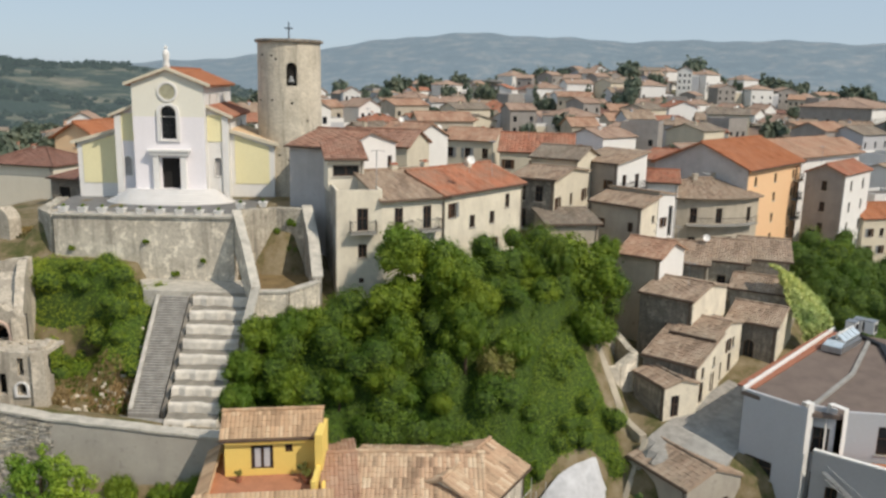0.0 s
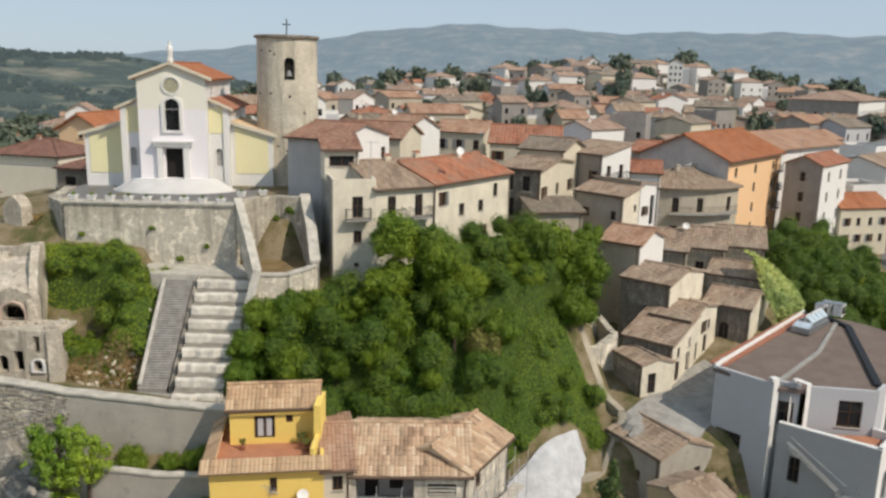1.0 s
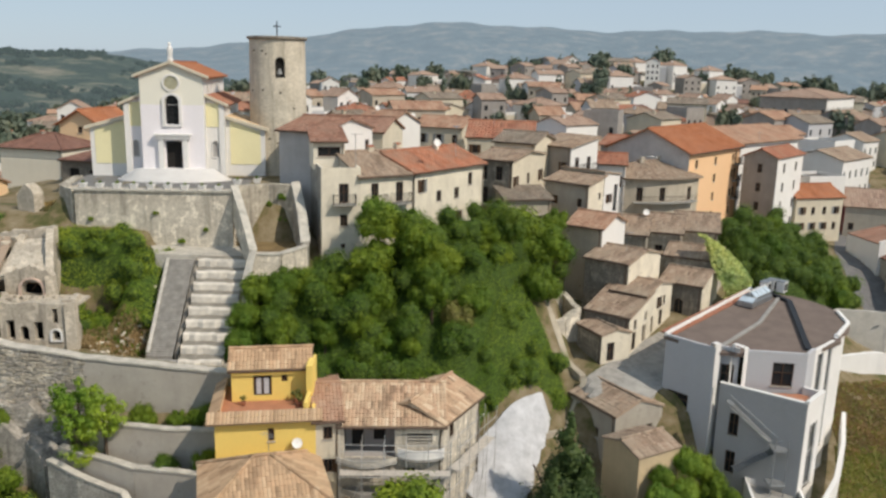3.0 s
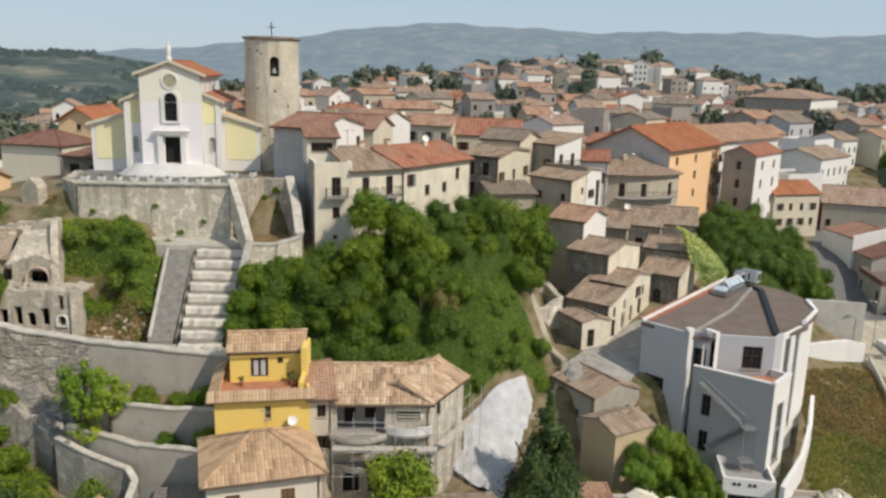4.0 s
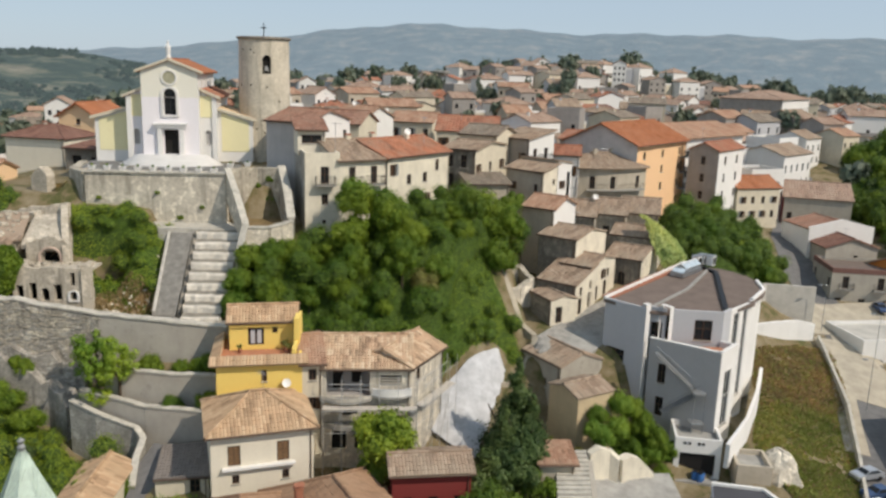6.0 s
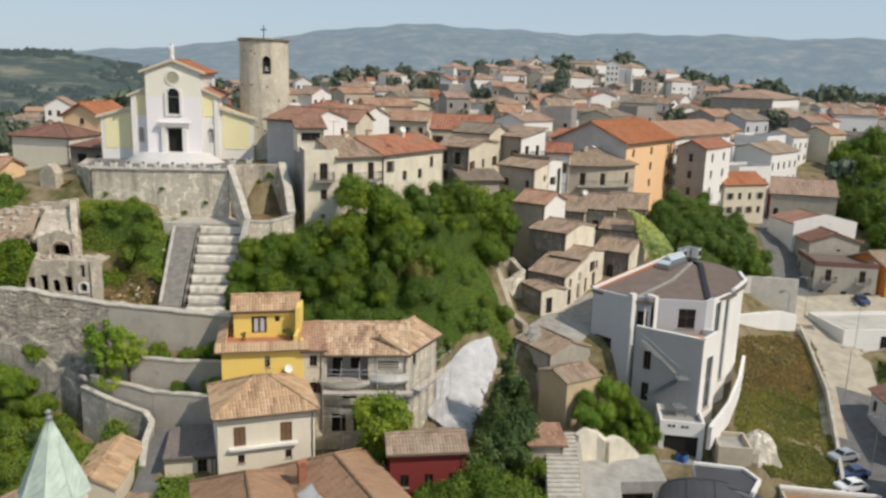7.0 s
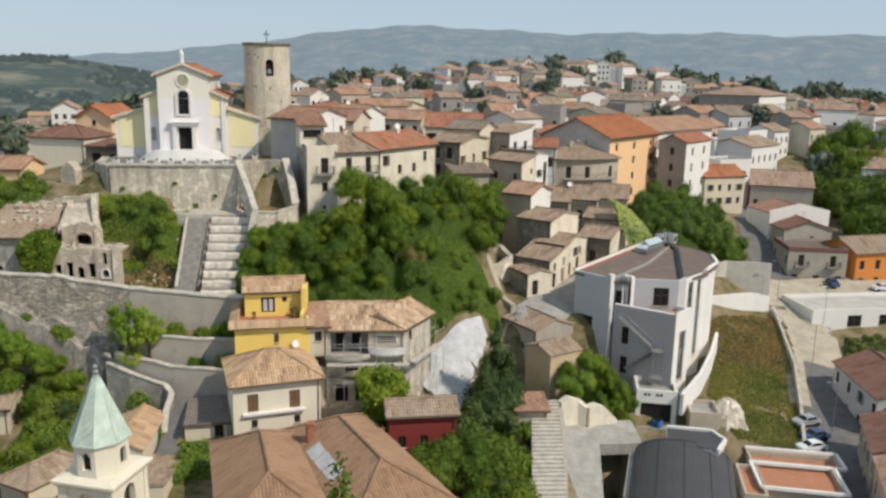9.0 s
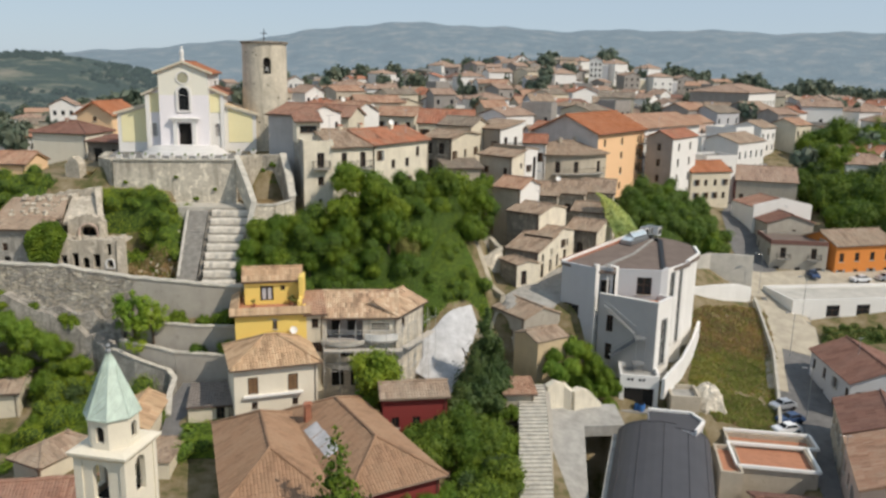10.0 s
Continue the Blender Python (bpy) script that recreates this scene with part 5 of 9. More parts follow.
def rough_grass(name, label, poly, mat, per, tall, lumps=0.5, seed=1):
    """Tufts of long grass and weeds over the ground inside a plan polygon, thinner in patches."""
    rg = random.Random(seed)
    xs, ys = [p[0] for p in poly], [p[1] for p in poly]
    area = (max(xs) - min(xs)) * (max(ys) - min(ys))
    s = Shape()
    for _ in range(int(area * per)):
        x, y = rg.uniform(min(xs), max(xs)), rg.uniform(min(ys), max(ys))
        q = noise.noise((x * 0.3, y * 0.3, 4.4)) + 0.5 * noise.noise((x * 0.9, y * 0.9, 1.1))
        if not inside(poly, x, y) or q < rg.uniform(-0.95, -0.25):
            continue
        z, h = ground(x, y), tall * rg.uniform(0.5, 1.2) * (1 + lumps * max(q, 0) * 2)
        for k in range(2):
            a = rg.uniform(0, 6.28)
            d = Vector((math.cos(a), math.sin(a), 0)) * rg.uniform(0.1, 0.2)
            lean = Vector((rg.uniform(-0.35, 0.35), rg.uniform(-0.35, 0.35), 1)) * h
            c = Vector((x, y, z - 0.06))
            s.face((c - d, c + d, c + lean + d * 0.5, c + lean * 1.05 - d * 0.4))
    return tagged(part(name, s, mat, None), label, "grass", kind="stuff")


DRYTOP, OLIVETOP = [(46.0, 65.0), (50, 66.2), (54, 64.6), (57.6, 65.0), (62.6, 80.2), (58.0, 80.6), (51.0, 76.6), (47.6, 73.4)], [(41.0, 46.2), (48.4, 45.8), (52.2, 54), (57.4, 65.4), (54, 66.0), (50, 67.2), (45.8, 66.4), (43.4, 61), (40.4, 54)]
rough_grass("field_dry", "waste field of dry brown weeds", DRYTOP, GRASS_DRY, 40, 0.3, seed=3)
rough_grass("field_weeds", "dark weeds among the dry field", DRYTOP, GRASS_GREEN, 14, 0.3, seed=4)
rough_grass("field_green", "waste field of olive green grass", OLIVETOP, GRASS_GREEN, 50, 0.26, seed=5)
rough_grass("field_straw", "dry straw among the olive grass", OLIVETOP, GRASS_DRY, 10, 0.26, seed=6)
rough_grass("bank_straw", "dry brown grass at the foot of the bank", [(-32.4, 57.8), (-24.5, 57.4), (-24.4, 63.0), (-33.6, 63.6), (-33.4, 60.5)], GRASS_DRY, 80, 0.36, seed=7)
rough_grass("bank_weeds", "green weeds among the dry bank grass", [(-32.4, 59.6), (-24.5, 59.2), (-24.4, 63.0), (-33.6, 63.6), (-33.4, 60.5)], LEAF, 14, 0.4, seed=9)
rough_grass("ruin_straw", "dry brown grass beside the broken walls", [(-39.6, 73.4), (-38.0, 72.8), (-38.6, 79.0), (-43.0, 79.0), (-42.0, 74.0)], LEAF_DRY, 26, 0.3, seed=8)
thicket([(-14, 58), (-4, 57), (3.6, 57), (5.6, 62), (8.6, 66), (13.6, 72.5), (14, 76), (10, 74), (2, 67.4), (-6, 64.5), (-15.5, 61)], 3.3, ["tree", "bush", "mid", "bush", "tree", "olive"], 1.2, 2.5, "trees in the tangle on the slope", (0.75, 1.35), -1.7)
thicket([(42, 88), (52, 88), (59, 92), (62.4, 104), (60, 114), (46, 106)], 4.6, ["tree", "bush", "mid"], 2.0, 2.8, "trees on the green bank", (0.8, 1.1))
thicket([(-36.5, 39.5), (-29, 40), (-28, 45), (-33, 48), (-36.5, 47)], 4.0, ["bush", "dark", "bush"], 1.6, 2.3, "bushes in the green hollow", (0.6, 0.9))

for x, y, r, t in ((2.2, 35.2, 1.4, 4.0), (4.4, 35.0, 1.6, 5.0), (6.2, 35.4, 1.6, 5.4), (7.4, 35.6, 1.8, 5.8), (9.6, 36.6, 1.9, 6.6)):
    tree_to("mid", x, y, r, t, 1.2, "green garden tree before the red house", "garden trees before the red house")
SLOPE = "trees in the tangle on the slope"
for kind, x, y, r, t in (("tree", -3.3, 65.8, 2.7, 28.2), ("tree", 0.0, 65.6, 2.9, 26.8), ("tree", 1.2, 66.4, 2.6, 23.4), ("tree", -3.6, 63.8, 2.6, 24.4), ("bush", 4.2, 69.0, 2.2, 20.6), ("bush", -14.4, 61.0, 1.9, 21.4), ("bush", -12.0, 62.4, 2.0, 22.0), ("bush", -15.4, 59.2, 1.8, 19.2), ("bush", -15.6, 57.4, 1.6, 17.2), ("tree", -7.0, 64.0, 1.9, 21.6), ("bush", -10.4, 63.6, 2.2, 21.8), ("bush", -13.2, 61.8, 2.2, 21.2),
                         ("tree", 11.4, 75.4, 3.6, 26.0), ("tree", 14.6, 74.4, 3.1, 24.2), ("bush", 7.0, 71.4, 2.2, 19.6), ("tree", 16.4, 79.0, 2.0, 25.2), ("tree", 13.6, 70.4, 2.6, 20.4)):
    tree_to(kind, x, y, r, t, 1.0 if kind == "tree" else 1.1, group=SLOPE)
for x, y, r, t in ((-47, 51.2, 2.6, 13.0), (-43, 51.2, 2.6, 11.8), (-39.4, 50.8, 2.6, 10.8), (-36, 50.2, 2.4, 9.6), (-33, 48.6, 2.2, 8.2), (-44.5, 48.8, 2.6, 9.6), (-40, 47.8, 2.6, 8.4), (-36, 46.6, 2.4, 7.0)):
    tree_to("bush", x, y, r * 0.85, t - 0.2, 1.0, "dense green bush on the bank", "bushes in the green hollow")
for x, y, r, t in ((1.4, 21.0, 1.3, 4.4), (3.4, 22.0, 1.4, 4.6), (5.4, 23.0, 1.4, 4.7), (7.2, 24.6, 1.4, 4.5)):
    tree_to("brightbush", x, y, r, t, 1.5, "green creeper covering the house wall", "creeper on the house wall")
for x, y, r, t in ((-26.5, 34, 1.6, 2.0), (-24.5, 36, 1.4, 2.4), (-35.2, 41, 2.0, 3.6), (-38.5, 40.8, 2.0, 2.2), (-42, 40.5, 2.2, 1.8), (-36, 36, 1.8, 1.2)):
    tree_to("bush", x, y, r, t, 1.2, "dense green bush between the houses", "bushes in the green hollow")
for x, y, r, t in ((-50, 51.6, 2.4, 15.8), (-47.4, 51.5, 2.3, 14.8), (-44.6, 51.2, 2.3, 13.8), (-42, 51.0, 2.2, 12.8), (-39.6, 50.6, 2.2, 11.8), (-37, 50.0, 2.0, 10.6)):
    tree_to("brightbush", x, y, r * 0.8, t - 0.3, 1.1, "bright green bush on the bank", "bushes in the green hollow")

# ---- walls, roads, steps ----
def ribbon(name, pts, width, mat, label, category, lift=0.06, sub=1.0):
    """A road laid over the ground along a line of (x, y); pts with a third value keep that height."""
    s = Shape()
    line = []
    for p, q in zip(pts, pts[1:]):
        n = max(1, int(math.dist(p[:2], q[:2]) / sub))
        for i in range(n):
            line.append([a + (b - a) * i / n for a, b in zip(p, q)])
    line.append(list(pts[-1]))
    rows = []
    for i, p in enumerate(line):
        a, b = line[max(i - 1, 0)], line[min(i + 1, len(line) - 1)]
        d = Vector((b[0] - a[0], b[1] - a[1])).normalized()
        n = Vector((-d.y, d.x))
        row = []
        for k in range(5):
            x, y = p[0] + n.x * width * (k / 4 - 0.5), p[1] + n.y * width * (k / 4 - 0.5)
            row.append((x, y, (p[2] if len(p) > 2 else ground(x, y)) + lift))
        rows.append(row)
    for a, b in zip(rows, rows[1:]):
        for k in range(4):
            s.face((a[k + 1], a[k], b[k], b[k + 1]))
    for row_a, row_b in zip(rows, rows[1:]):
        for e in (0, 4):
            s.face((row_a[e], row_b[e], (row_b[e][0], row_b[e][1], row_b[e][2] - 1.5), (row_a[e][0], row_a[e][1], row_a[e][2] - 1.5)))
    return tagged(part(name, s, mat, None), label, category, kind="structure")


def wall_line(name, pts, thick, foot, mat, label, category="wall", rough=0.12, coping=None):
    """A free or retaining wall along (x, y, top) points, going down by foot, with an uneven top."""
    s = Shape()
    cp = Shape()
    for p, q in zip(pts, pts[1:]):
        n = max(1, int(math.dist(p[:2], q[:2]) / 0.9))
        d = Vector((q[0] - p[0], q[1] - p[1])).normalized()
        nn = Vector((d.y, -d.x, 0)) * thick / 2
        prev = None
        for i in range(n + 1):
            t = i / n
            c = Vector((p[0] + (q[0] - p[0]) * t, p[1] + (q[1] - p[1]) * t, p[2] + (q[2] - p[2]) * t))
            c.z += rough * noise.noise((c.x * 0.9, c.y * 0.9, 3.1))
            lo = c.z - foot
            cur = (c + nn, c - nn, Vector((c.x + nn.x * 1.25, c.y + nn.y * 1.25, lo)), Vector((c.x - nn.x, c.y - nn.y, lo)))
            if prev:
                s.face((prev[0], cur[0], cur[1], prev[1])).face((prev[2], cur[2], cur[0], prev[0])).face((cur[3], prev[3], prev[1], cur[1]))
                if coping:
                    up = Vector((0, 0, 0.14))
                    w = nn * 1.35
                    a0, a1 = (prev[0] + prev[1]) / 2, (cur[0] + cur[1]) / 2
                    cp.slab((a0 + w + up, a1 + w + up, a1 - w + up, a0 - w + up), (0, 0, -0.16))
            else:
                s.face((cur[2], cur[0], cur[1], cur[3]))
            prev = cur
        s.face((prev[3], prev[1], prev[0], prev[2]))
    top = part(name, s, mat, None)
    tagged(top, label, category)
    if coping:
        part("coping", cp, coping, top)
    return top


def pierced(top, a, b, z0, heights, thick, holes, mat):
    """A ruined thick wall with openings and a broken top, as a part of top. heights: tops spread evenly along it."""
    a, b = Vector((*a, 0)), Vector((*b, 0))
    w, u = (b - a).length, (b - a).normalized()
    n = Vector((u.y, -u.x, 0))
    s = Shape()
    base = min(heights) - z0
    o = Vector((a.x, a.y, z0))
    facade(s, o, u, w, base, holes, n, thick)
    facade(s, o + u * w - n * thick, -u, w, base, [(w - h[2], h[1], w - h[0], h[3], h[4]) for h in holes], -n, 0.02)
    k = 3 * len(heights)

    def hgt(t):
        i = min(int(t * (len(heights) - 1)), len(heights) - 2)
        f = t * (len(heights) - 1) - i
        return heights[i] * (1 - f) + heights[i + 1] * f + 0.35 * noise.noise((t * 17 + a.x, 1.7, a.y))

    for i in range(k):
        p, q = o + u * w * i / k, o + u * w * (i + 1) / k
        zp, zq = hgt(i / k) - z0, hgt((i + 1) / k) - z0
        Z = Vector((0, 0, 1))
        bk = -n * thick
        s.face((p + Z * base, q + Z * base, q + Z * zq, p + Z * zp)).face((q + bk + Z * base, p + bk + Z * base, p + bk + Z * zp, q + bk + Z * zq))
        s.face((p + Z * zp, q + Z * zq, q + bk + Z * zq, p + bk + Z * zp))
    for p, z in ((o, hgt(0) - z0), (o + u * w, hgt(1) - z0)):
        Z = Vector((0, 0, 1))
        s.face((p, p + Z * z, p - n * thick + Z * z, p - n * thick))
    return part("wall", s, mat, top)


def stone_face(wall, pts, thick, deep, count, mat, seed):
    """Rough stones standing out of a rubble wall's front, in uneven courses, joined into one part."""
    rg = random.Random(seed)
    s = Shape()
    runs = [(Vector(p), Vector(q)) for p, q in zip(pts, pts[1:])]
    size = [(q - p).length for p, q in runs]
    for _ in range(count):
        p, q = rg.choices(runs, size)[0]
        d = (q - p).normalized()
        flat = Vector((d.x, d.y, 0)).normalized()
        out = Vector((flat.y, -flat.x, 0))
        dz = 0.3 * int(rg.uniform(0.15, deep) / 0.3) + rg.uniform(0.12, 0.26)
        c = p.lerp(q, rg.random()) + out * thick * (0.5 + 0.125 * dz / 8.0) - Vector((0, 0, dz))
        l, h, o = rg.uniform(0.14, 0.42), rg.uniform(0.07, 0.15), rg.uniform(0.03, 0.13)
        ring = [(-l, -h), (l * rg.uniform(0.7, 1), -h), (l, h * rg.uniform(0.3, 1)), (l * rg.uniform(0.2, 0.7), h), (-l * rg.uniform(0.6, 1), h * rg.uniform(0.6, 1))]
        back = [c + flat * a + Vector((0, 0, b)) - out * 0.05 for a, b in ring]
        face = [c + flat * a * 0.82 + Vector((0, 0, b * 0.8)) + out * o * rg.uniform(0.7, 1.2) for a, b in ring]
        s.face(face)
        for i in range(5):
            s.face((back[i], back[(i + 1) % 5], face[(i + 1) % 5], face[i]))
    return tagged(part("stones", s, mat, wall), kind="stuff")


# upper road wall, garden walls and lanes on the left
UPPER = [(-50, 53.6, 17.6), (-42, 54.0, 17.1), (-36, 54.1, 16.7), (-28, 54.1, 15.4)]
TIER = [(-48, 53.0, 15.2), (-43, 53.2, 14.0), (-38, 53.3, 12.4), (-33.4, 53.2, 11.4), (-29.4, 53.2, 10.4)]
upper_wall = wall_line("retaining_wall", UPPER, 0.8, 8.0, STONE_ASH, "long rough stone retaining wall below the upper road", rough=0.25, coping=STEP)
wall_line("retaining_wall", [(-28, 54.1, 15.4), (-15.4, 54.0, 14.2)], 0.8, 8.0, OLD_CEMENT, "cement-rendered retaining wall below the great stair", rough=0.08, coping=STEP)
wall_line("retaining_wall", [(-48, 52.9, 14.6), (-41, 52.8, 13.4), (-38.6, 52.8, 12.2), (-35.6, 52.6, 10.8), (-32, 52.2, 9.0), (-29.6, 50.6, 7.6)], 1.8, 6.0, STONE_ASH, "sloping rough stone wall over the green hollow", rough=1.1)
tier_wall = wall_line("retaining_wall", TIER, 1.1, 6.0, STONE_ASH, "crumbling tier of rough stones below the road", rough=1.9)
stone_face(upper_wall, UPPER, 0.8, 5.0, 900, STONE, 3)
stone_face(upper_wall, UPPER, 0.8, 5.0, 500, STONE_GREY, 4)
stone_face(tier_wall, TIER, 1.1, 3.0, 600, STONE_GREY, 5)
wall_line("garden_wall", [(-26.4, 50.6, 11.1), (-20.4, 50.4, 10.6), (-15.4, 50.4, 10.5)], 0.5, 4.5, OLD_CEMENT, "pale concrete garden wall with a flat top", coping=STEP)
wall_line("lane_wall", [(-29.3, 49.1, 8.3), (-26.5, 48.0, 7.5), (-22.7, 47.2, 6.4), (-21.8, 46.3, 5.8), (-21.9, 44.4, 4.8), (-21.4, 41.4, 3.6)], 0.45, 6.0, STONE_GREY, "curving stone wall beside the lane", coping=STEP)
wall_line("garden_wall", [(-28.6, 49.8, 9.2), (-22.0, 48.2, 8.2), (-15.2, 47.4, 7.9)], 0.5, 5.0, OLD_CEMENT, "low concrete wall above the lane", coping=STEP)
ribbon("road_upper", [(-60, 57.5, 18.0), (-42, 56.3, 16.3), (-28, 55.8, 14.4), (-15, 55.8, 13.8)], 2.6, COBBLE, "narrow cobbled road on the retaining wall", "road", 0.05)
ribbon("lane", [(-20.0, 46.6, 5.0), (-20.6, 44.4, 4.2), (-20.5, 39, 2.6), (-20, 30, 0.5)], 2.2, ASPHALT, "steep dark asphalt lane", "road")
ribbon("road_upper_street", [(72.0, 94), (70.4, 90), (67.0, 80), (61.8, 67)], 6.4, DUST, "pale dusty concrete stretch of the street", "road", 0.16)
ribbon("road_lower", [(104, 176), (88.6, 146), (74.6, 119), (70.0, 103), (68.8, 91), (67.0, 80), (60.6, 64), (56.2, 54), (52.0, 46), (48.4, 36), (44, 22)], 6.6, ASPHALT, "grey asphalt street running downhill", "road", 0.10)
ribbon("yard", [(62, 89.6), (76, 92.4), (102, 94.6)], 9.0, DUST, "pale dusty open yard", "yard", 0.22)
ribbon("pavement_strip", [(63.4, 84), (63.0, 80), (57.6, 66), (54.0, 57)], 2.6, DUST, "pale dusty pavement along the street", "pavement", 0.2)
ribbon("side_yard", [(20.8, 60.4), (24.4, 64.2), (28.6, 68.4)], 3.6, CONCRETE, "sloping pale concrete yard beside the modern building", "yard", 0.14)
ribbon("lane_stepped", [(17.5, 61), (20.6, 64.2), (24.5, 67.8), (29, 72.0)], 3.4, COBBLE, "grey cobbled lane between stone houses", "road", 0.10)
wall_line("lane_edge", [(x, y, ground(x, y) + 0.12) for x, y in ((12.4, 74.6), (13.8, 72.0), (15.2, 69.6), (16.4, 67.0), (17.6, 64.2))], 0.7, 1.5, DUST, "pale stone kerb wall beside the lane")
wall_line("lane_edge", [(x, y, ground(x, y) + 0.25) for x, y in ((13.0, 58.6), (15.4, 60.6), (17.6, 63.6))], 0.45, 1.2, DUST, "pale rough stone edge above the gully", rough=0.4)
wall_line("ruined_wall", [(11.0, 71.0, 15.2), (12.6, 69.6, 14.2), (14.0, 69.4, 13.6), (16.4, 70.4, 14.6), (18.2, 71.6, 15.3)], 0.9, 3.6, STONE_PALE, "broken pale stone wall among the bushes", rough=0.6)
wall_line("ruined_wall", [(11.0, 71.0, 15.2), (13.6, 73.4, 15.9), (17.0, 74.6, 16.2), (18.2, 71.6, 15.3)], 0.7, 3.0, STONE, "broken back wall of a fallen stone hut", rough=0.6)
wall_line("field_wall", [(46.5, 77.5, 7.6), (52, 79.5, 7.4), (58.5, 82.5, 7.0), (61.5, 83.5, 6.2)], 0.6, 4.0, WHITE, "white parapet wall above the field")
wall_line("bank_wall", [(50.5, 84.0, 10.6), (56.5, 89.0, 10.6), (63.8, 88.2, 10.4)], 0.5, 5.5, PALE_SLAB, "grey concrete retaining wall below the green bank")
wall_line("field_kerb", [(62.0, 82.5, 4.8), (57.0, 65, 1.9), (53.0, 55, -0.2), (49.2, 46.5, -1.4)], 0.35, 1.2, STEP, "pale kerb wall between field and street")
wall_line("ramp_wall", [(46.2, 66.4, 5.8), (42.9, 60.0, 5.4), (39.2, 54.0, 4.8), (35.4, 49.6, 3.9)], 0.4, 2.6, WHITE, "sloping white wall beside the modern building")

mound = Shape()
for j in range(7):
    for i in range(18):
        a, f = 2 * math.pi * i / 18, j / 6
        r = 2.5 * (1 - f) ** 0.7 * (1 + 0.28 * noise.noise((math.cos(a) * 1.7, math.sin(a) * 1.7, f * 2.1)))
        mound.v.append((41.6 + r * math.cos(a), 50.6 + 1.2 * r * math.sin(a), ground(41.6, 50.6) - 0.6 + 3.2 * math.sin(f * 1.5) + 0.3 * noise.noise((a * 2, f * 4, 2.2))))
for j in range(6):
    for i in range(18):
        k, n = j * 18 + i, j * 18 + (i + 1) % 18
        mound.f.append((k, n, n + 18, k + 18))
        mound.uv.append(None)
tagged(part("rubble_mound", mound, STONE_PALE, None), "heap of pale rubble at the edge of the field", "rubble")

# loose stones below the ruins
rs_ = random.Random(21)
st = Shape()
for k in range(170):
    x, y = rs_.uniform(-31.5, -25), rs_.uniform(57.2, 61.5) if k < 120 else rs_.uniform(61, 66)
    r, z = rs_.uniform(0.08, 0.3), ground(x, y)
    n0 = len(st.v)
    for j, (rr, zz) in enumerate(((0.8, -0.4), (1.0, 0.2), (0.55, 0.7))):
        for i in range(6):
            a = i * 1.047 + j * 0.4
            q = r * rr * rs_.uniform(0.75, 1.2)
            st.v.append((x + q * math.cos(a), y + q * math.sin(a), z + r * zz))
    for j in range(2):
        for i in range(6):
            st.f.append((n0 + j * 6 + i, n0 + j * 6 + (i + 1) % 6, n0 + j * 6 + 6 + (i + 1) % 6, n0 + j * 6 + 6 + i))
            st.uv.append(None)
    st.f.append(tuple(n0 + 12 + i for i in range(6)))
    st.uv.append(None)
tagged(part("loose_stones", st, STONE_PALE, None), "loose pale stones fallen below the ruins", "stones", kind="stuff")

# ---- church ----
CH = Matrix.Translation((-27.5, 80.4, 27.2)) @ Matrix.Rotation(radians(6), 4, "Z")
church = thing("church", CH, "white and pale yellow church with a stepped gabled front", "church")
X, Y, Z = Vector((1, 0, 0)), Vector((0, 1, 0)), Vector((0, 0, 1))
FL = 1.35                                     # floor above the terrace
s = Shape()
facade(s, Vector((-3.45, 0, -3)), X, 6.9, 11.5, [(2.55, 3 + FL, 4.35, 3 + FL + 3.1, False), (2.7, 9.3, 4.2, 11.48, False)], -Y, 0.5)
s.face(((-3.45, 0, -3), (-3.45, 0, 8.5), (-3.45, 0.5, 8.5), (-3.45, 0.5, -3)))
part("wall", s, LILAC, church, "smooth lilac-white lower front")
s = Shape()
facade(s, Vector((-3.45, 0, 8.5)), X, 6.9, 3.2, [(2.7, 0.0, 4.2, 1.1, True)], -Y, 0.5)
s.face(((-3.45, 0, 11.7), (3.45, 0, 11.7), (0, 0, 13.05)))
part("wall", s, plaster("cream_white", (0.80, 0.77, 0.66), 0.06, (0.6, 0.57, 0.5)), church, "cream-white upper front")
s = Shape()
facade(s, Vector((3.45, 0, -3)), Y, 17, 14.7, [(3 + 4.4 * i, 12.3, 4.2 + 4.4 * i, 13.7, False) for i in range(3)], X)
facade(s, Vector((-3.45, 17, -3)), -Y, 17, 14.7, [], -X)
facade(s, Vector((3.45, 17, -3)), -X, 6.9, 14.7, [], Y)
s.face(((3.45, 17, 11.7), (-3.45, 17, 11.7), (0, 17, 13.05)))
part("wall", s, WHITE, church)
for i in range(3):
    fit_window(church, Matrix.Translation((3.45, 3.6 + 4.4 * i, 9.3)) @ Matrix.Rotation(radians(90), 4, "Z"), 1.2, 1.4, "w", FRAME_WHITE, False)
rs = Shape()
tiles(rs, [(4.0, -0.2, 11.6), (4.0, 17.4, 11.6), (0, 17.4, 13.2), (0, -0.2, 13.2)])
tiles(rs, [(-4.0, 17.4, 11.6), (-4.0, -0.2, 11.6), (0, -0.2, 13.2), (0, 17.4, 13.2)])
cap_row(rs, (0, -0.2, 13.25), (0, 17.4, 13.25))
part("roof", rs, TILE_ORANGE, church)
s = Shape()
for sx in (-1, 1):
    s.slab([(sx * 4.1, -0.45, 11.75), (0, -0.45, 13.35), (0, 0.1, 13.35), (sx * 4.1, 0.1, 11.75)][::sx], (0, 0, -0.3))
part("cornice", s, CREAM, church)
YA, YW = 1.3, 3.0                             # aisles and outer wings stand back from the front
WING_TILE = tile_mat("tiles_pale", (0.56, 0.40, 0.24), (0.68, 0.54, 0.36), (0.36, 0.22, 0.12), (0.58, 0.44, 0.28), 0.8)
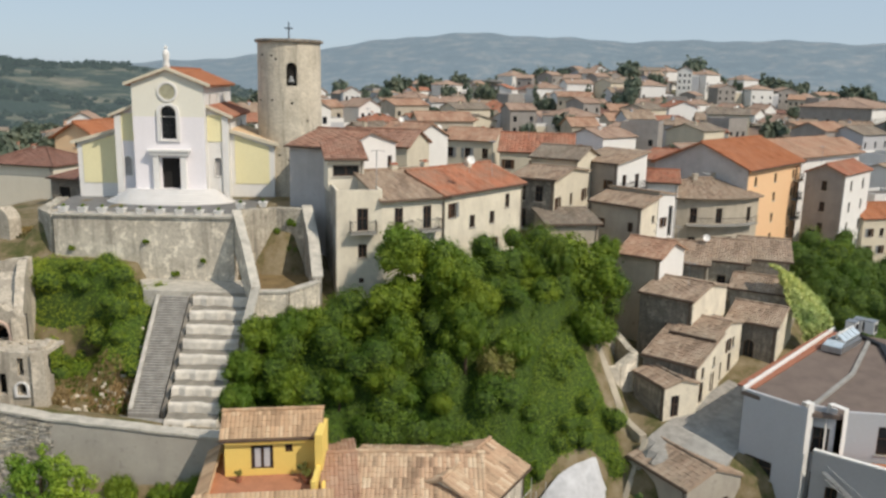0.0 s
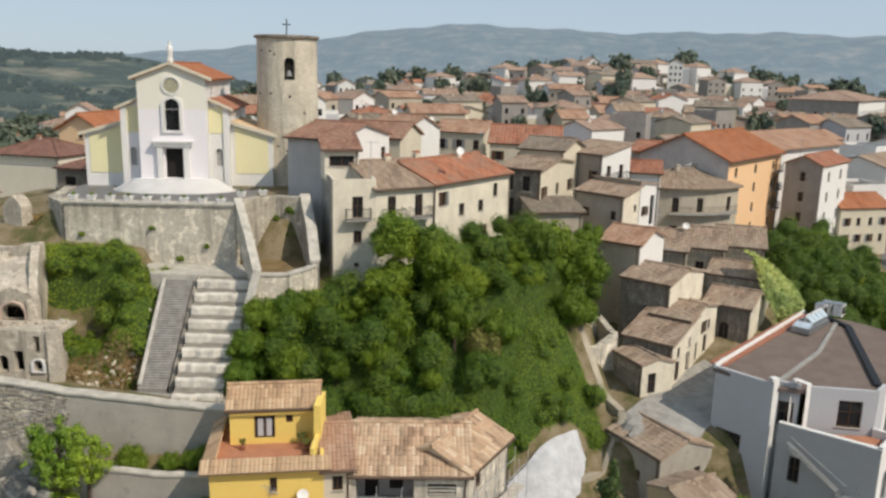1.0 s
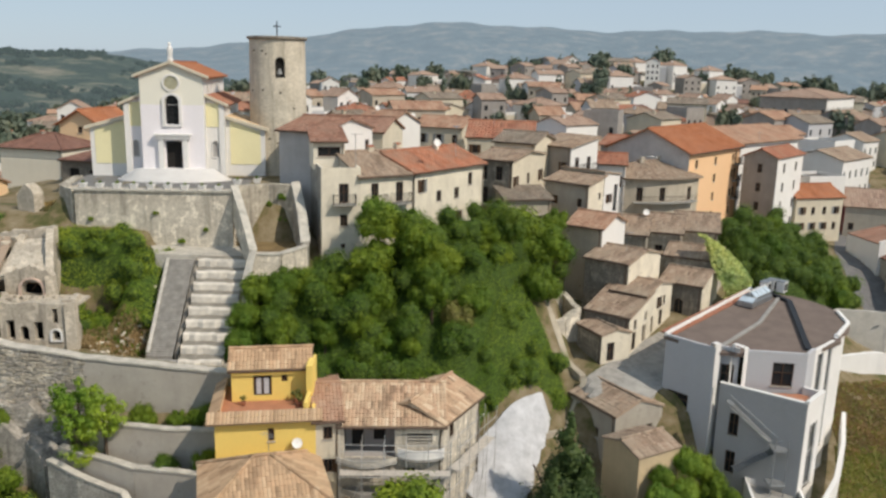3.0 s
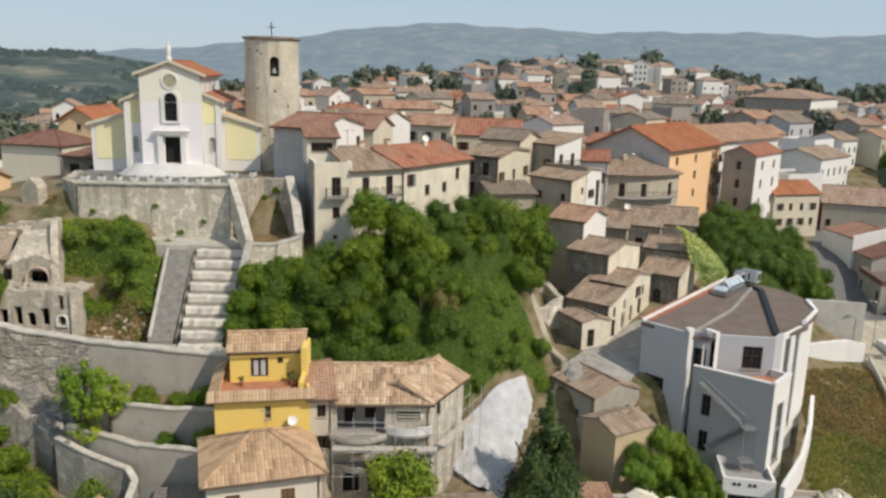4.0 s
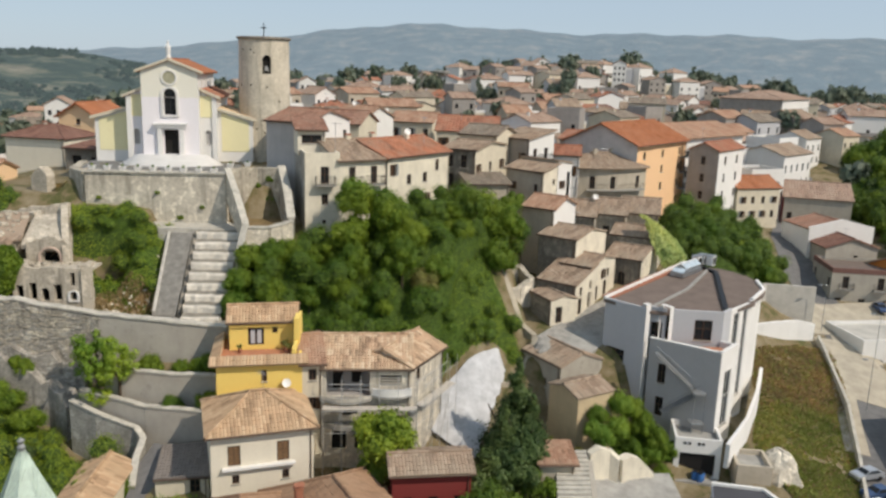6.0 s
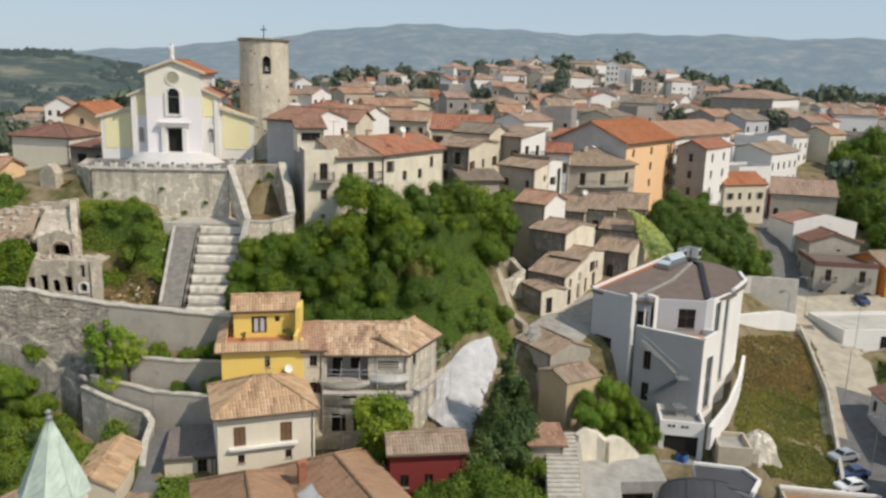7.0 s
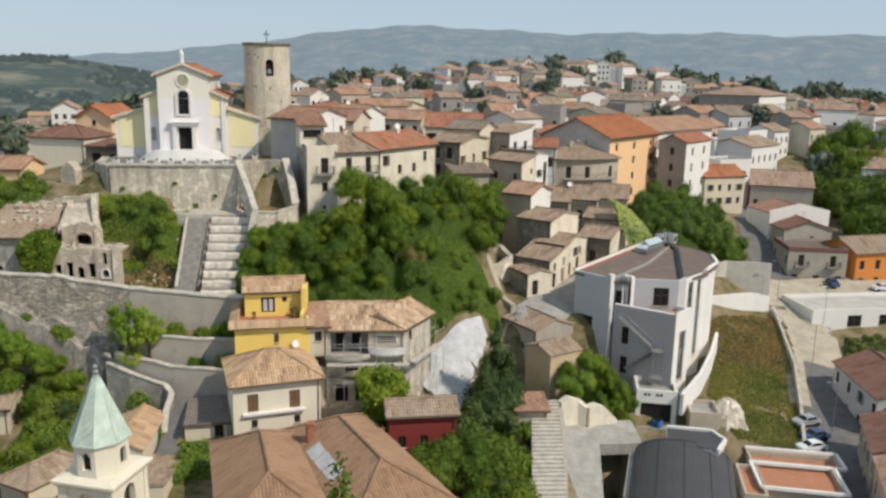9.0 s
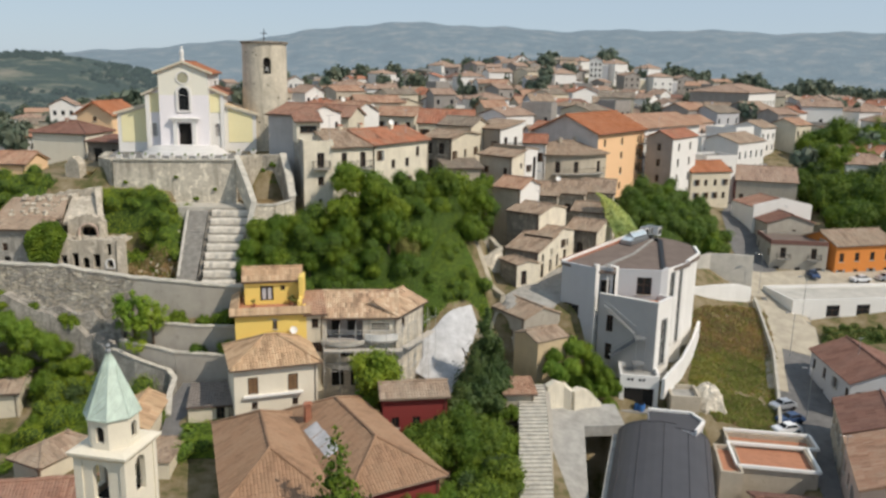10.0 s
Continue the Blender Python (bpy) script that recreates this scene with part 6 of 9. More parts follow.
for sx in (-1, 1):
    s = Shape()
    x0, x1 = sorted((sx * 3.45, sx * 5.45))
    facade(s, Vector((x0, YA, -3)), X, 2.0, 11.65, [(0.65, 3 + 2.5, 1.35, 3 + 4.4, True)], -Y, 0.25)
    s.face([(sx * 3.45, YA, 8.65), (sx * 5.45, YA, 8.65), (sx * 3.45, YA, 9.5)][::sx])
    o = Vector((5.45, YA, -3)) if sx > 0 else Vector((-5.45, YA + 14, -3))
    facade(s, o, Y * sx, 14, 11.65, [(4 * i + 1.5, 9.0, 4 * i + 2.6, 10.8, False) for i in range(3)], X * sx)
    part("aisle", s, WHITE if sx > 0 else LILAC, church)
    part("front_return", Shape().box(*sorted((sx * 2.9, sx * 3.44)), 0.02, YA, -3, 9.4), LILAC, church)
    xn = (x0 + x1) / 2
    # niche back coloured grey as the shade inside it
    nich = part("niche", Shape().slab([(xn + x, YA + 0.2, 2.5 + z) for x, z in opening_shape(0.7, 1.9, True)], (0, 0.1, 0)), plain("niche_shade", (0.42, 0.40, 0.38), 0.9, 0, 0.3, 3), church)
    part("surround", ring_of(Shape(), [(xn + x * 1.3, 2.42 + z * 1.09) for x, z in opening_shape(0.7, 1.9, True)], [(xn + x, 2.5 + z) for x, z in opening_shape(0.7, 1.9, True)], YA - 0.08, YA + 0.02), WHITE, nich)
    for i in range(3):
        k = 4 * i + 2.05
        fit_window(church, Matrix.Translation((sx * 5.45, YA + (k if sx > 0 else 14 - k), 6.0)) @ Matrix.Rotation(radians(90 * sx), 4, "Z"), 1.1, 1.8, "w", FRAME_WHITE, False)
    part("pilaster", Shape().box(*sorted((sx * 4.95, sx * 5.55)), YA - 0.22, YA + 0.02, -0.5, 8.62), WHITE, church)
    part("panel", Shape().box(*sorted((sx * 3.47, sx * 4.93)), YA - 0.06, YA + 0.01, 6.0, 8.7), LEMON, church, "pale yellow upper panel")
    rs = Shape()
    e = [(sx * 5.95, YA - 0.35, 8.5), (sx * 5.95, YA + 14.3, 8.5), (sx * 3.45, YA + 14.3, 9.62), (sx * 3.45, YA - 0.35, 9.62)]
    tiles(rs, e if sx > 0 else [e[1], e[0], e[3], e[2]])
    part("roof", rs, TILE_RED, church)
    part("cornice", Shape().slab([(sx * 6.05, YA - 0.5, 8.62), (sx * 3.45, YA - 0.5, 9.75), (sx * 3.45, YA - 0.2, 9.75), (sx * 6.05, YA - 0.2, 8.62)][::sx], (0, 0, -0.3)), CREAM, church)
    xa, xb = sorted((sx * 5.45, sx * 9.9))
    zi, zo = 7.0, 5.75
    s = Shape()
    s.face([(xa, YW, -3), (xb, YW, -3), (xb, YW, zo if sx > 0 else zi), (xa, YW, zi if sx > 0 else zo)])
    o = Vector((9.9, YW, -3)) if sx > 0 else Vector((-9.9, YW + 9, -3))
    facade(s, o, Y * sx, 9, zo + 3, [], X * sx)
    s.face([(xa, YW + 9, -3), (xa, YW + 9, zi if sx > 0 else zo), (xb, YW + 9, zo if sx > 0 else zi), (xb, YW + 9, -3)])
    part("wing", s, WHITE, church)
    pts = [(sx * 5.9, YW - 0.06, 1.5), (sx * 9.4, YW - 0.06, 1.5), (sx * 9.4, YW - 0.06, zo - 0.35), (sx * 5.9, YW - 0.06, zi - 0.45)]
    part("panel", Shape().slab(pts if sx > 0 else [pts[1], pts[0], pts[3], pts[2]], (0, 0.1, 0)), LEMON, church, "large pale yellow panel")
    rs = Shape()
    e = [(sx * 10.3, YW - 0.35, zo - 0.05), (sx * 10.3, YW + 9.3, zo - 0.05), (sx * 5.45, YW + 9.3, zi + 0.12), (sx * 5.45, YW - 0.35, zi + 0.12)]
    tiles(rs, e if sx > 0 else [e[1], e[0], e[3], e[2]])
    part("roof", rs, WING_TILE, church, "pale sandy roof tiles")
    part("cornice", Shape().slab([(sx * 10.4, YW - 0.45, zo + 0.06), (sx * 5.45, YW - 0.45, zi + 0.24), (sx * 5.45, YW - 0.05, zi + 0.24), (sx * 10.4, YW - 0.05, zo + 0.06)][::sx], (0, 0, -0.36)), CREAM, church)
ring = [(0.98 * math.cos(2 * math.pi * i / 28), 10.95 + 0.98 * math.sin(2 * math.pi * i / 28)) for i in range(28)]
inner = [(0.78 * math.cos(2 * math.pi * i / 28), 10.95 + 0.78 * math.sin(2 * math.pi * i / 28)) for i in range(28)]
rose = part("rose_window", ring_of(Shape(), ring, inner, -0.14, 0.02), WHITE, church)
part("pane", Shape().face([(x, -0.04, z) for x, z in inner]), plain("dull_gold_glass", (0.42, 0.40, 0.28), 0.4, 0, 0.3, 3), rose)
aw = part("arched_window", ring_of(Shape(), [(x * 1.45, z * 1.1 + 6.1) for x, z in opening_shape(1.5, 3.4, True)], [(x, z + 6.25) for x, z in opening_shape(1.5, 3.35, True)], -0.22, 0.05), WHITE, church)
part("pane", Shape().face([(x, 0.35, z + 6.2) for x, z in opening_shape(1.6, 3.5, True)]), PANE, aw)
ws = Shape().box(-0.03, 0.03, 0.25, 0.33, 6.3, 9.5)
for i in range(4):
    ws.box(-0.75, 0.75, 0.26, 0.32, 6.9 + 0.7 * i, 6.95 + 0.7 * i)
part("bars", ws, IRON, aw)
portal = part("portal", Shape().box(-1.6, -1.05, -0.5, 0.1, 0.9, FL + 3.4).box(1.05, 1.6, -0.5, 0.1, 0.9, FL + 3.4).box(-1.9, 1.9, -0.65, 0.1, FL + 3.4, FL + 3.75).box(-2.05, 2.05, -0.8, 0.1, FL + 3.75, FL + 3.95), WHITE, church)
# solid panel, its black stands for shade inside the church
part("door", Shape().box(-0.9, 0.9, 0.45, 0.55, FL, FL + 3.1), DARK, church, "near-black panel painted as the unlit church doorway")
for i in range(7):                            # rounded steps
    a, b, z = 6.3 - 0.32 * i, 3.0 - 0.33 * i, 0.19 * (i + 1)
    arc = [(-a * math.cos(math.pi * k / 24), -b * math.sin(math.pi * k / 24)) for k in range(25)]
    part("step", Shape().prism(arc, -0.6 if i == 0 else z - 0.2, z), plain("white_marble", (0.74, 0.72, 0.69), 0.5, 0, 0.12, 1.0), church)
st = Shape().lathe([(0.34, 0), (0.34, 0.35), (0.24, 0.4), (0.30, 0.9), (0.34, 1.25), (0.26, 1.55), (0.10, 1.68), (0.17, 1.85), (0.15, 2.0), (0.04, 2.08)], 12)
statue = part("statue", st, WHITE, None, soft=True)
statue.matrix_world = CH @ Matrix.Translation((0, 0.15, 13.3))
tagged(statue, "small white stone statue on the church gable", "statue")

# ---- round tower ----
tower = thing("tower", Matrix.Translation((-17.0, 88.6, 22)), "round medieval stone tower with an arched belfry window", "tower")
flat = Shape()
R, HT, NSEG = 3.32, 21.4, 56
L = 2 * math.pi * R
mid = L * 0.75 + 0.85
cuts = [(L * i / NSEG, -9, L * i / NSEG, -9, False) for i in range(NSEG)]
win = [(mid - 0.6, 16.9, mid + 0.6, 19.3, True)]
xs_keep = [h for h in cuts if not (win[0][0] < h[0] < win[0][2])]
facade(flat, Vector((0, 0, 0)), X, L, HT, [(h[0], 0.0, h[0], 0.0, False) for h in xs_keep] + win, -Y, 0.6)


def bent(shape, r):
    for i, (x, y, z) in enumerate(shape.v):
        a = 2 * math.pi * x / L
        q = r - y + 0.012 * (HT - z)
        shape.v[i] = (q * math.cos(a), q * math.sin(a), z)
    return shape


part("wall", bent(flat, R), rubble("tower_stone", (0.65, 0.59, 0.475), (0.48, 0.43, 0.335), 3.0, 0.2), tower, soft=False)
hole_rng = random.Random(4)
for i in range(16):                           # near-black blocks painted as the shade of small square holes in the masonry
    a = radians(hole_rng.uniform(215, 330))
    z = hole_rng.choice([4.5, 7.0, 9.5, 11.5, 13.5, 15.2, 19.8]) + hole_rng.uniform(-0.3, 0.3)
    q = part("hole", shared(("hole",), lambda: Shape().box(-0.1, 0.12, -0.11, 0.11, -0.11, 0.11)), DARK, tower)
    q.matrix_local = Matrix.Rotation(a, 4, "Z") @ Matrix.Translation((R + 0.012 * (HT - z) - 0.1, 0, z))
part("cornice", Shape().lathe([(R, HT - 0.1), (R + 0.28, HT), (R + 0.3, HT + 0.22), (R + 0.1, HT + 0.3), (R - 0.25, HT + 0.3), (R - 0.3, HT - 0.1), (0.01, HT + 0.05)], 48), STONE_DARK, tower, "dark weathered stone rim")
w = part("belfry_window", bent(Shape().face([(mid + x, 0.45, 16.9 + z) for x, z in opening_shape(1.2, 2.4, True)]), R), DARK, tower)
part("bell", Shape().lathe([(0.42, 17.3), (0.34, 17.5), (0.26, 17.9), (0.1, 18.1)], 14, (R * 0.8 * math.cos(2 * math.pi * mid / L), R * 0.8 * math.sin(2 * math.pi * mid / L))), LEAD, tower)
part("cross", Shape().box(-0.06, 0.06, -0.06, 0.06, HT, HT + 2.1).box(-0.45, 0.45, -0.05, 0.05, HT + 1.45, HT + 1.57), IRON, tower)

# ---- terrace before the church ----
wall_line("terrace_wall", [(-34.9, 71.2, 27.35), (-27, 71.0, 27.4), (-18.6, 70.6, 27.5)], 1.2, 8.5, STONE_PALE, "high pale rubble wall holding up the church terrace", rough=0.06, coping=STEP)
wall_line("terrace_wall", [(-38.6, 80.5, 27.4), (-37.4, 74, 27.4), (-34.9, 71.2, 27.35)], 1.0, 6.0, STONE, "side return of the rubble terrace wall")
wall_line("stair_wall", [(-18.5, 70.6, 28.0), (-16.9, 67.2, 25.8), (-15.2, 63.4, 22.9), (-15.7, 61.4, 20.0)], 0.55, 3.4, STONE_PALE, "sloping stone wall along the great stair", coping=STEP)
wall_line("terrace_wall", [(-18.6, 71.2, 28.0), (-15.6, 73.6, 28.0), (-12.6, 73.0, 28.0)], 0.9, 6.0, STONE, "stone wall with climbing plants behind the small garden")
wall_line("garden_wall", [(-12.6, 73.0, 28.2), (-11.4, 69.4, 25.6), (-10.6, 66.2, 23.2)], 0.7, 5.0, STONE_GREY, "sloping stone wall beside the small garden", coping=STEP)
wall_line("garden_wall", [(-15.2, 63.6, 22.6), (-12.8, 64.4, 22.4), (-10.6, 66.2, 22.8)], 0.6, 3.4, STONE_PALE, "low pale front wall of the small garden", coping=STEP)
tagged(part("garden_plot", Shape().prism([(-15.4, 63.6), (-10.7, 66.2), (-12.6, 73), (-15.6, 73.4), (-18.2, 70.8)], 18, 22.1), plain("dry_grass", (0.24, 0.17, 0.08), 1.0, 0, 0.5, 0.9), None), "dry brown grass plot between walls", "garden", kind="structure")
tagged(part("terrace_pavement", Shape().prism([(-38.4, 80.4), (-37, 74), (-34.9, 71.6), (-18.6, 71), (-15.6, 73.8), (-12.9, 73.4), (-13.5, 84), (-17, 92), (-38, 92)], 26.6, 27.24), plain("grey_paving", (0.20, 0.195, 0.185), 0.9, 0, 0.35, 0.8), None), "grey paved church terrace", "pavement", kind="structure")
for i in range(11):
    t = i / 10
    x, y = -34.2 + 17.6 * t, (71.2 - 0.5 * t) if t < 0.88 else 71.0 + (t - 0.88) * 16
    if x > -18.8:
        y = 71.4 + (x + 18.6) * 0.75
    m = Matrix.Translation((x, y, 27.54 if x < -18.8 else 28.12))
    pl = thing("planter", m, "white concrete planter with a small plant on the terrace wall", "planter", "planters on the terrace wall")
    part("trough", shared(("trough",), lambda: Shape().lathe([(0.36, 0), (0.50, 0.42), (0.54, 0.42), (0.54, 0.48), (0.4, 0.48), (0.38, 0.4)], 4, a0=math.pi / 4)), WHITE, pl)
    part("plant", shared(("sprig",), lambda: crown_shape(3, 4, 90, 0.4)), LEAF, pl).matrix_local = Matrix.Translation((0, 0, 0.62)) @ Matrix.Scale(0.28, 4)

# ---- great stair ----
def stair_at(t):
    return 66.4 - 10.4 * t, 21.9 - 7.9 * t


stair = thing("stairway", Matrix.Identity(4), "broad old stone stairway with pale deep steps", "stairs")
NB = 9
for i in range(NB):
    y0, z0 = stair_at(i / NB)
    y1, z1 = stair_at((i + 1) / NB)
    x0, x1 = -21.0 + 0.05 * i, -16.2 - 0.06 * i
    s = Shape()
    zt, zl = z0 - 0.14, z0 - 0.34
    jag = [random.uniform(-0.12, 0.12) for _ in range(9)]
    sag = [random.uniform(-0.06, 0.04) for _ in range(9)]
    for k in range(8):                        # sloping tread, worn round nose, pale riser
        xa, xb = x0 + (x1 - x0) * k / 8, x0 + (x1 - x0) * (k + 1) / 8
        line = [[(x, y0 + 0.2, zt), (x, y1 + jj + 0.30, zl + ss), (x, y1 + jj + 0.10, zl + ss - 0.05), (x, y1 + jj, zl + ss - 0.20), (x, y1 + jj - 0.10, z1 - 0.6)] for x, jj, ss in ((xa, jag[k], sag[k]), (xb, jag[k + 1], sag[k + 1]))]
        for m_ in range(4):
            s.face((line[0][m_ + 1], line[1][m_ + 1], line[1][m_], line[0][m_]))
    s.face(((x0, y1, z1 - 0.8), (x0, y1, zl), (x0, y0 + 0.2, zt), (x0, y0 + 0.2, z1 - 0.8))).face(((x1, y1, zl), (x1, y1, z1 - 0.8), (x1, y0 + 0.2, z1 - 0.8), (x1, y0 + 0.2, zt)))
    st_ob = part("step", s, RISER, stair)
    st_ob.data.materials.append(TREAD)
    st_ob.data.polygons.foreach_set("material_index", [1 if k < 32 and k % 4 == 0 else 0 for k in range(len(s.f))])
flight = thing("side_stairs", Matrix.Identity(4), "narrow straight flight of grey stone steps", "stairs")
NS = 44
for i in range(NS):
    t0, t1 = i / NS, (i + 1) / NS
    y0, z0 = 66.2 - 8.4 * t0, 21.3 - 7.2 * t0
    part("step", Shape().box(-24.0, -21.6, y0 - 8.4 / NS, y0 + 0.1, z0 - 0.9, z0 + random.uniform(-0.015, 0.015)), COBBLE, flight)
wall_line("stair_kerb", [(-24.25, 66.4, 21.6), (-23.9, 58.0, 14.5)], 0.32, 1.5, STEP, "pale stone kerb along the side stairs", rough=0.05)
wall_line("stair_kerb", [(-21.3, 66.2, 21.5), (-21.2, 57.6, 14.5)], 0.3, 1.6, STONE_DARK, "broken dark stone edge between the flights", rough=0.5)
tagged(part("landing", Shape().prism([(-25.5, 66.2), (-16.2, 66.2), (-18, 70.4), (-27.5, 70.6)], 18, 21.75), STEP, None), "pale worn stone landing above the stairs", "landing", kind="structure")

# ---- ruins on the left ----
ruin = thing("ruined_building", Matrix.Identity(4), "roofless ruined stone building with an arcade and ivy", "ruin")
RUIN = rubble("ruin_stone", (0.56, 0.495, 0.395), (0.36, 0.315, 0.25), 1.8, 0.5)
pierced(ruin, (-38.9, 57.3), (-29.7, 56.9), 14.4, [19.1, 19.2, 19.1, 19.3, 19.3], 0.6,
        [(0.5, 1.4, 1.2, 3.0, False), (1.55, 1.4, 2.3, 2.9, False), (2.9, 1.4, 3.65, 3.2, False), (4.1, 1.3, 4.9, 2.7, True), (5.4, 1.4, 6.2, 3.1, False), (7.1, 1.5, 7.8, 2.4, True), (7.1, 3.0, 7.6, 4.4, False)], RUIN)
part("window_surround", ring_of(Shape(), [(-31.5 + x * 1.5, 15.75 + z * 1.2) for x, z in opening_shape(0.75, 1.0, True)], [(-31.5 + x, 15.85 + z) for x, z in opening_shape(0.75, 1.0, True)], 56.82, 56.96), WHITE, ruin, "white plastered window surround")
pierced(ruin, (-29.7, 56.9), (-30.3, 59.4), 14.4, [19.3, 18.4, 17.2, 16.4], 0.9, [], RUIN)
pierced(ruin, (-37.6, 60.6), (-33.0, 60.3), 15.0, [20.9, 21.4, 21.8, 21.6, 21.0], 0.7, [(1.6, 4.0, 3.6, 5.5, True)], RUIN)
pierced(ruin, (-33.0, 60.3), (-35.4, 66.6), 15.0, [20.8, 21.0, 22.6, 23.8, 24.2], 0.7, [], RUIN)
pierced(ruin, (-43.4, 67.0), (-35.4, 66.6), 15.0, [23.0, 23.3, 23.7, 24.0, 24.3], 0.7, [(3.0, 5.5, 4.2, 7.0, False)], RUIN)
pierced(ruin, (-38.9, 66.8), (-37.6, 60.6), 15.0, [23.6, 22.4, 21.4, 20.9], 0.6, [], RUIN)
part("arch_ring", ring_of(Shape(), [(-35.0 + x * 1.25, 18.85 + z * 1.15) for x, z in opening_shape(2.0, 1.6, True)], [(-35.0 + x, 18.95 + z) for x, z in opening_shape(2.0, 1.6, True)], 60.22, 60.4), PINK, ruin, "pinkish brick arch round the opening")
part("roof_beam", Shape().tube((-36.2, 61.2, 19.9), (-33.8, 61.0, 20.2), 0.09).tube((-35.6, 61.6, 19.2), (-34.4, 61.4, 20.6), 0.07), FRAME_BROWN, ruin, "charred fallen beams")
# near-black slabs behind the openings, added as interior shade
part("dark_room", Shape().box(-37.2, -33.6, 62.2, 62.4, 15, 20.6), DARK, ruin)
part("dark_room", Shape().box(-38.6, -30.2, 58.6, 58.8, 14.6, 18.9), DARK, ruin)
part("floor_slab", Shape().box(-38.7, -29.9, 57.5, 60.7, 18.75, 19.0), RUIN, ruin)
rs = Shape()
tiles(rs, [(-46.5, 60.6, 20.9), (-38.2, 60.9, 21.2), (-39.4, 66.4, 23.3), (-46.5, 66.6, 22.8)])
part("wall", Shape().box(-46.3, -38.9, 61.0, 66.0, 14, 20.8), STONE, ruin)
part("roof", rs, TILE_OLD, ruin, "collapsing remains of a pale tiled roof")
rb = random.Random(9)
rub = Shape()
for k in range(90):                           # fallen blocks on the broken floors and roof
    t = rb.random()
    x, y = (rb.uniform(-38.4, -30.2), rb.uniform(57.6, 60.2)) if k < 45 else (rb.uniform(-45, -38.6), rb.uniform(61.5, 66))
    z = 19.0 if k < 45 else 21.0 + (y - 60.7) * 0.4
    q = rb.uniform(0.1, 0.3)
    rub.box(-q, q, -q * 0.8, q * 0.8, -q * 0.5, q * 0.7, Matrix.Translation((x, y, z + 0.1)) @ Matrix.Rotation(rb.uniform(0, 3), 4, "Z") @ Matrix.Rotation(rb.uniform(-0.4, 0.4), 4, "X"))
tagged(part("rubble", rub, RUIN, ruin), kind="stuff")
part("fallen_roof", Shape().slab([(-38.2, 60.9, 20.7), (-33.5, 60.6, 20.5), (-35.7, 66.2, 23.2), (-39.0, 66.4, 23.0)], (0, 0, -0.4)), RUIN, ruin, "slope of fallen roof and rubble")
ruin2 = thing("ruined_wall", Matrix.Identity(4), "pair of broken stone wall stumps beside the terrace", "ruin")
pierced(ruin2, (-42.4, 73.8), (-40.2, 72.9), 21, [26.2, 26.9, 27.4, 27.2, 26.4], 1.3, [], RUIN)
pierced(ruin2, (-37.9, 73.2), (-35.6, 72.2), 21, [24.8, 25.8, 26.6, 27.3, 27.4], 1.4, [], RUIN)
house("old grey house with small windows and ivy", (-52.5, 58.2), (-39.3, 57.7), 3.4, 15.2, 20.4, STONE_GREY, TILE_OLD, roof="shed", rise=0.8, front=[(2, 2.5, 0.7, 1.1, "w"), (5.5, 2.6, 0.7, 1.1, "w"), (8.5, 2.5, 0.6, 1.0, "w"), (3.5, 0.2, 0.9, 1.5, "o"), (8.6, 0.2, 0.8, 1.6, "o")], group="houses on the upper road")

# ---- yellow house and the building beside it ----
yel = house("bright yellow house with a roof terrace", (-14.9, 46.1), (-7.2, 47.2), 8.5, 6.8, 13.1, YELLOW, TERRACOTTA, roof="flat", front=[(4.3, 4.6, 0.5, 1.1, "w"), (2, 0.6, 0.9, 1.4, "w")], group="foreground houses")
rs = Shape()
tiles(rs, [(-0.6, -0.6, 6.45), (8.3, -0.6, 6.45), (8.3, 0.4, 7.05), (-0.6, 0.4, 7.05)])
tiles(rs, [(-0.6, 8.6, 6.5), (-0.6, 0.6, 6.5), (0.35, 0.7, 7.1), (0.35, 8.6, 7.1)])
part("skirt_roof", rs, TILE_TAN, yel, "strip of pink-brown roof tiles round the terrace")
house("yellow rooftop storey with a glazed door", (-14.5, 50.3), (-8.2, 51.2), 3.6, 13.1, 16.0, YELLOW, TILE_TAN, rise=1.0, over=0.3, front=[(2.5, 0.45, 1.5, 1.75, "d"), (4.3, 1.6, 0.5, 0.6, "w")], foot=0.4, group="foreground houses")
for x in (-0.31, 0.31):                       # a pair of pale curtains behind the glazed door
    tagged(part("curtain", Shape().box(x - 0.2, x + 0.2, 0.0, 0.03, 0.0, 1.4), LIGHTGREY, None), "pale grey curtain in the glazed terrace door", "curtain", "terrace door curtains").matrix_world = Matrix.Translation((-12.03, 50.74, 13.68)) @ Matrix.Rotation(radians(8.1), 4, "Z")
for x, y, r in ((-9.2, 50.4, 0.5), (-8.8, 49.6, 0.45), (-13.4, 49.6, 0.35)):
    pot = thing("potted_plant", Matrix.Translation((x, y, 13.12)), "olive potted shrub on the roof terrace", "plant", "potted plants on the terrace")
    part("pot", Shape().lathe([(0.16, 0), (0.22, 0.32), (0.2, 0.3)], 12), CLAY, pot)
    part("leaves", shared(("pot_leaves",), lambda: crown_shape(11, 7, 260, 0.22)), LEAF_OLIVE, pot).matrix_local = Matrix.Translation((0, 0, 0.3 + r * 0.8)) @ Matrix.Scale(r, 4)
tagged(part("terrace_side_wall", Shape().prism([(-8.3, 49.9), (-7.8, 49.9), (-7.8, 52.6), (-8.3, 52.6)], 13.0, 16.5).prism([(-8.2, 47.6), (-7.9, 47.6), (-7.9, 49.9), (-8.2, 49.9)], 13.0, 14.3), YELLOW, None), "yellow side wall of the roof terrace", "wall")
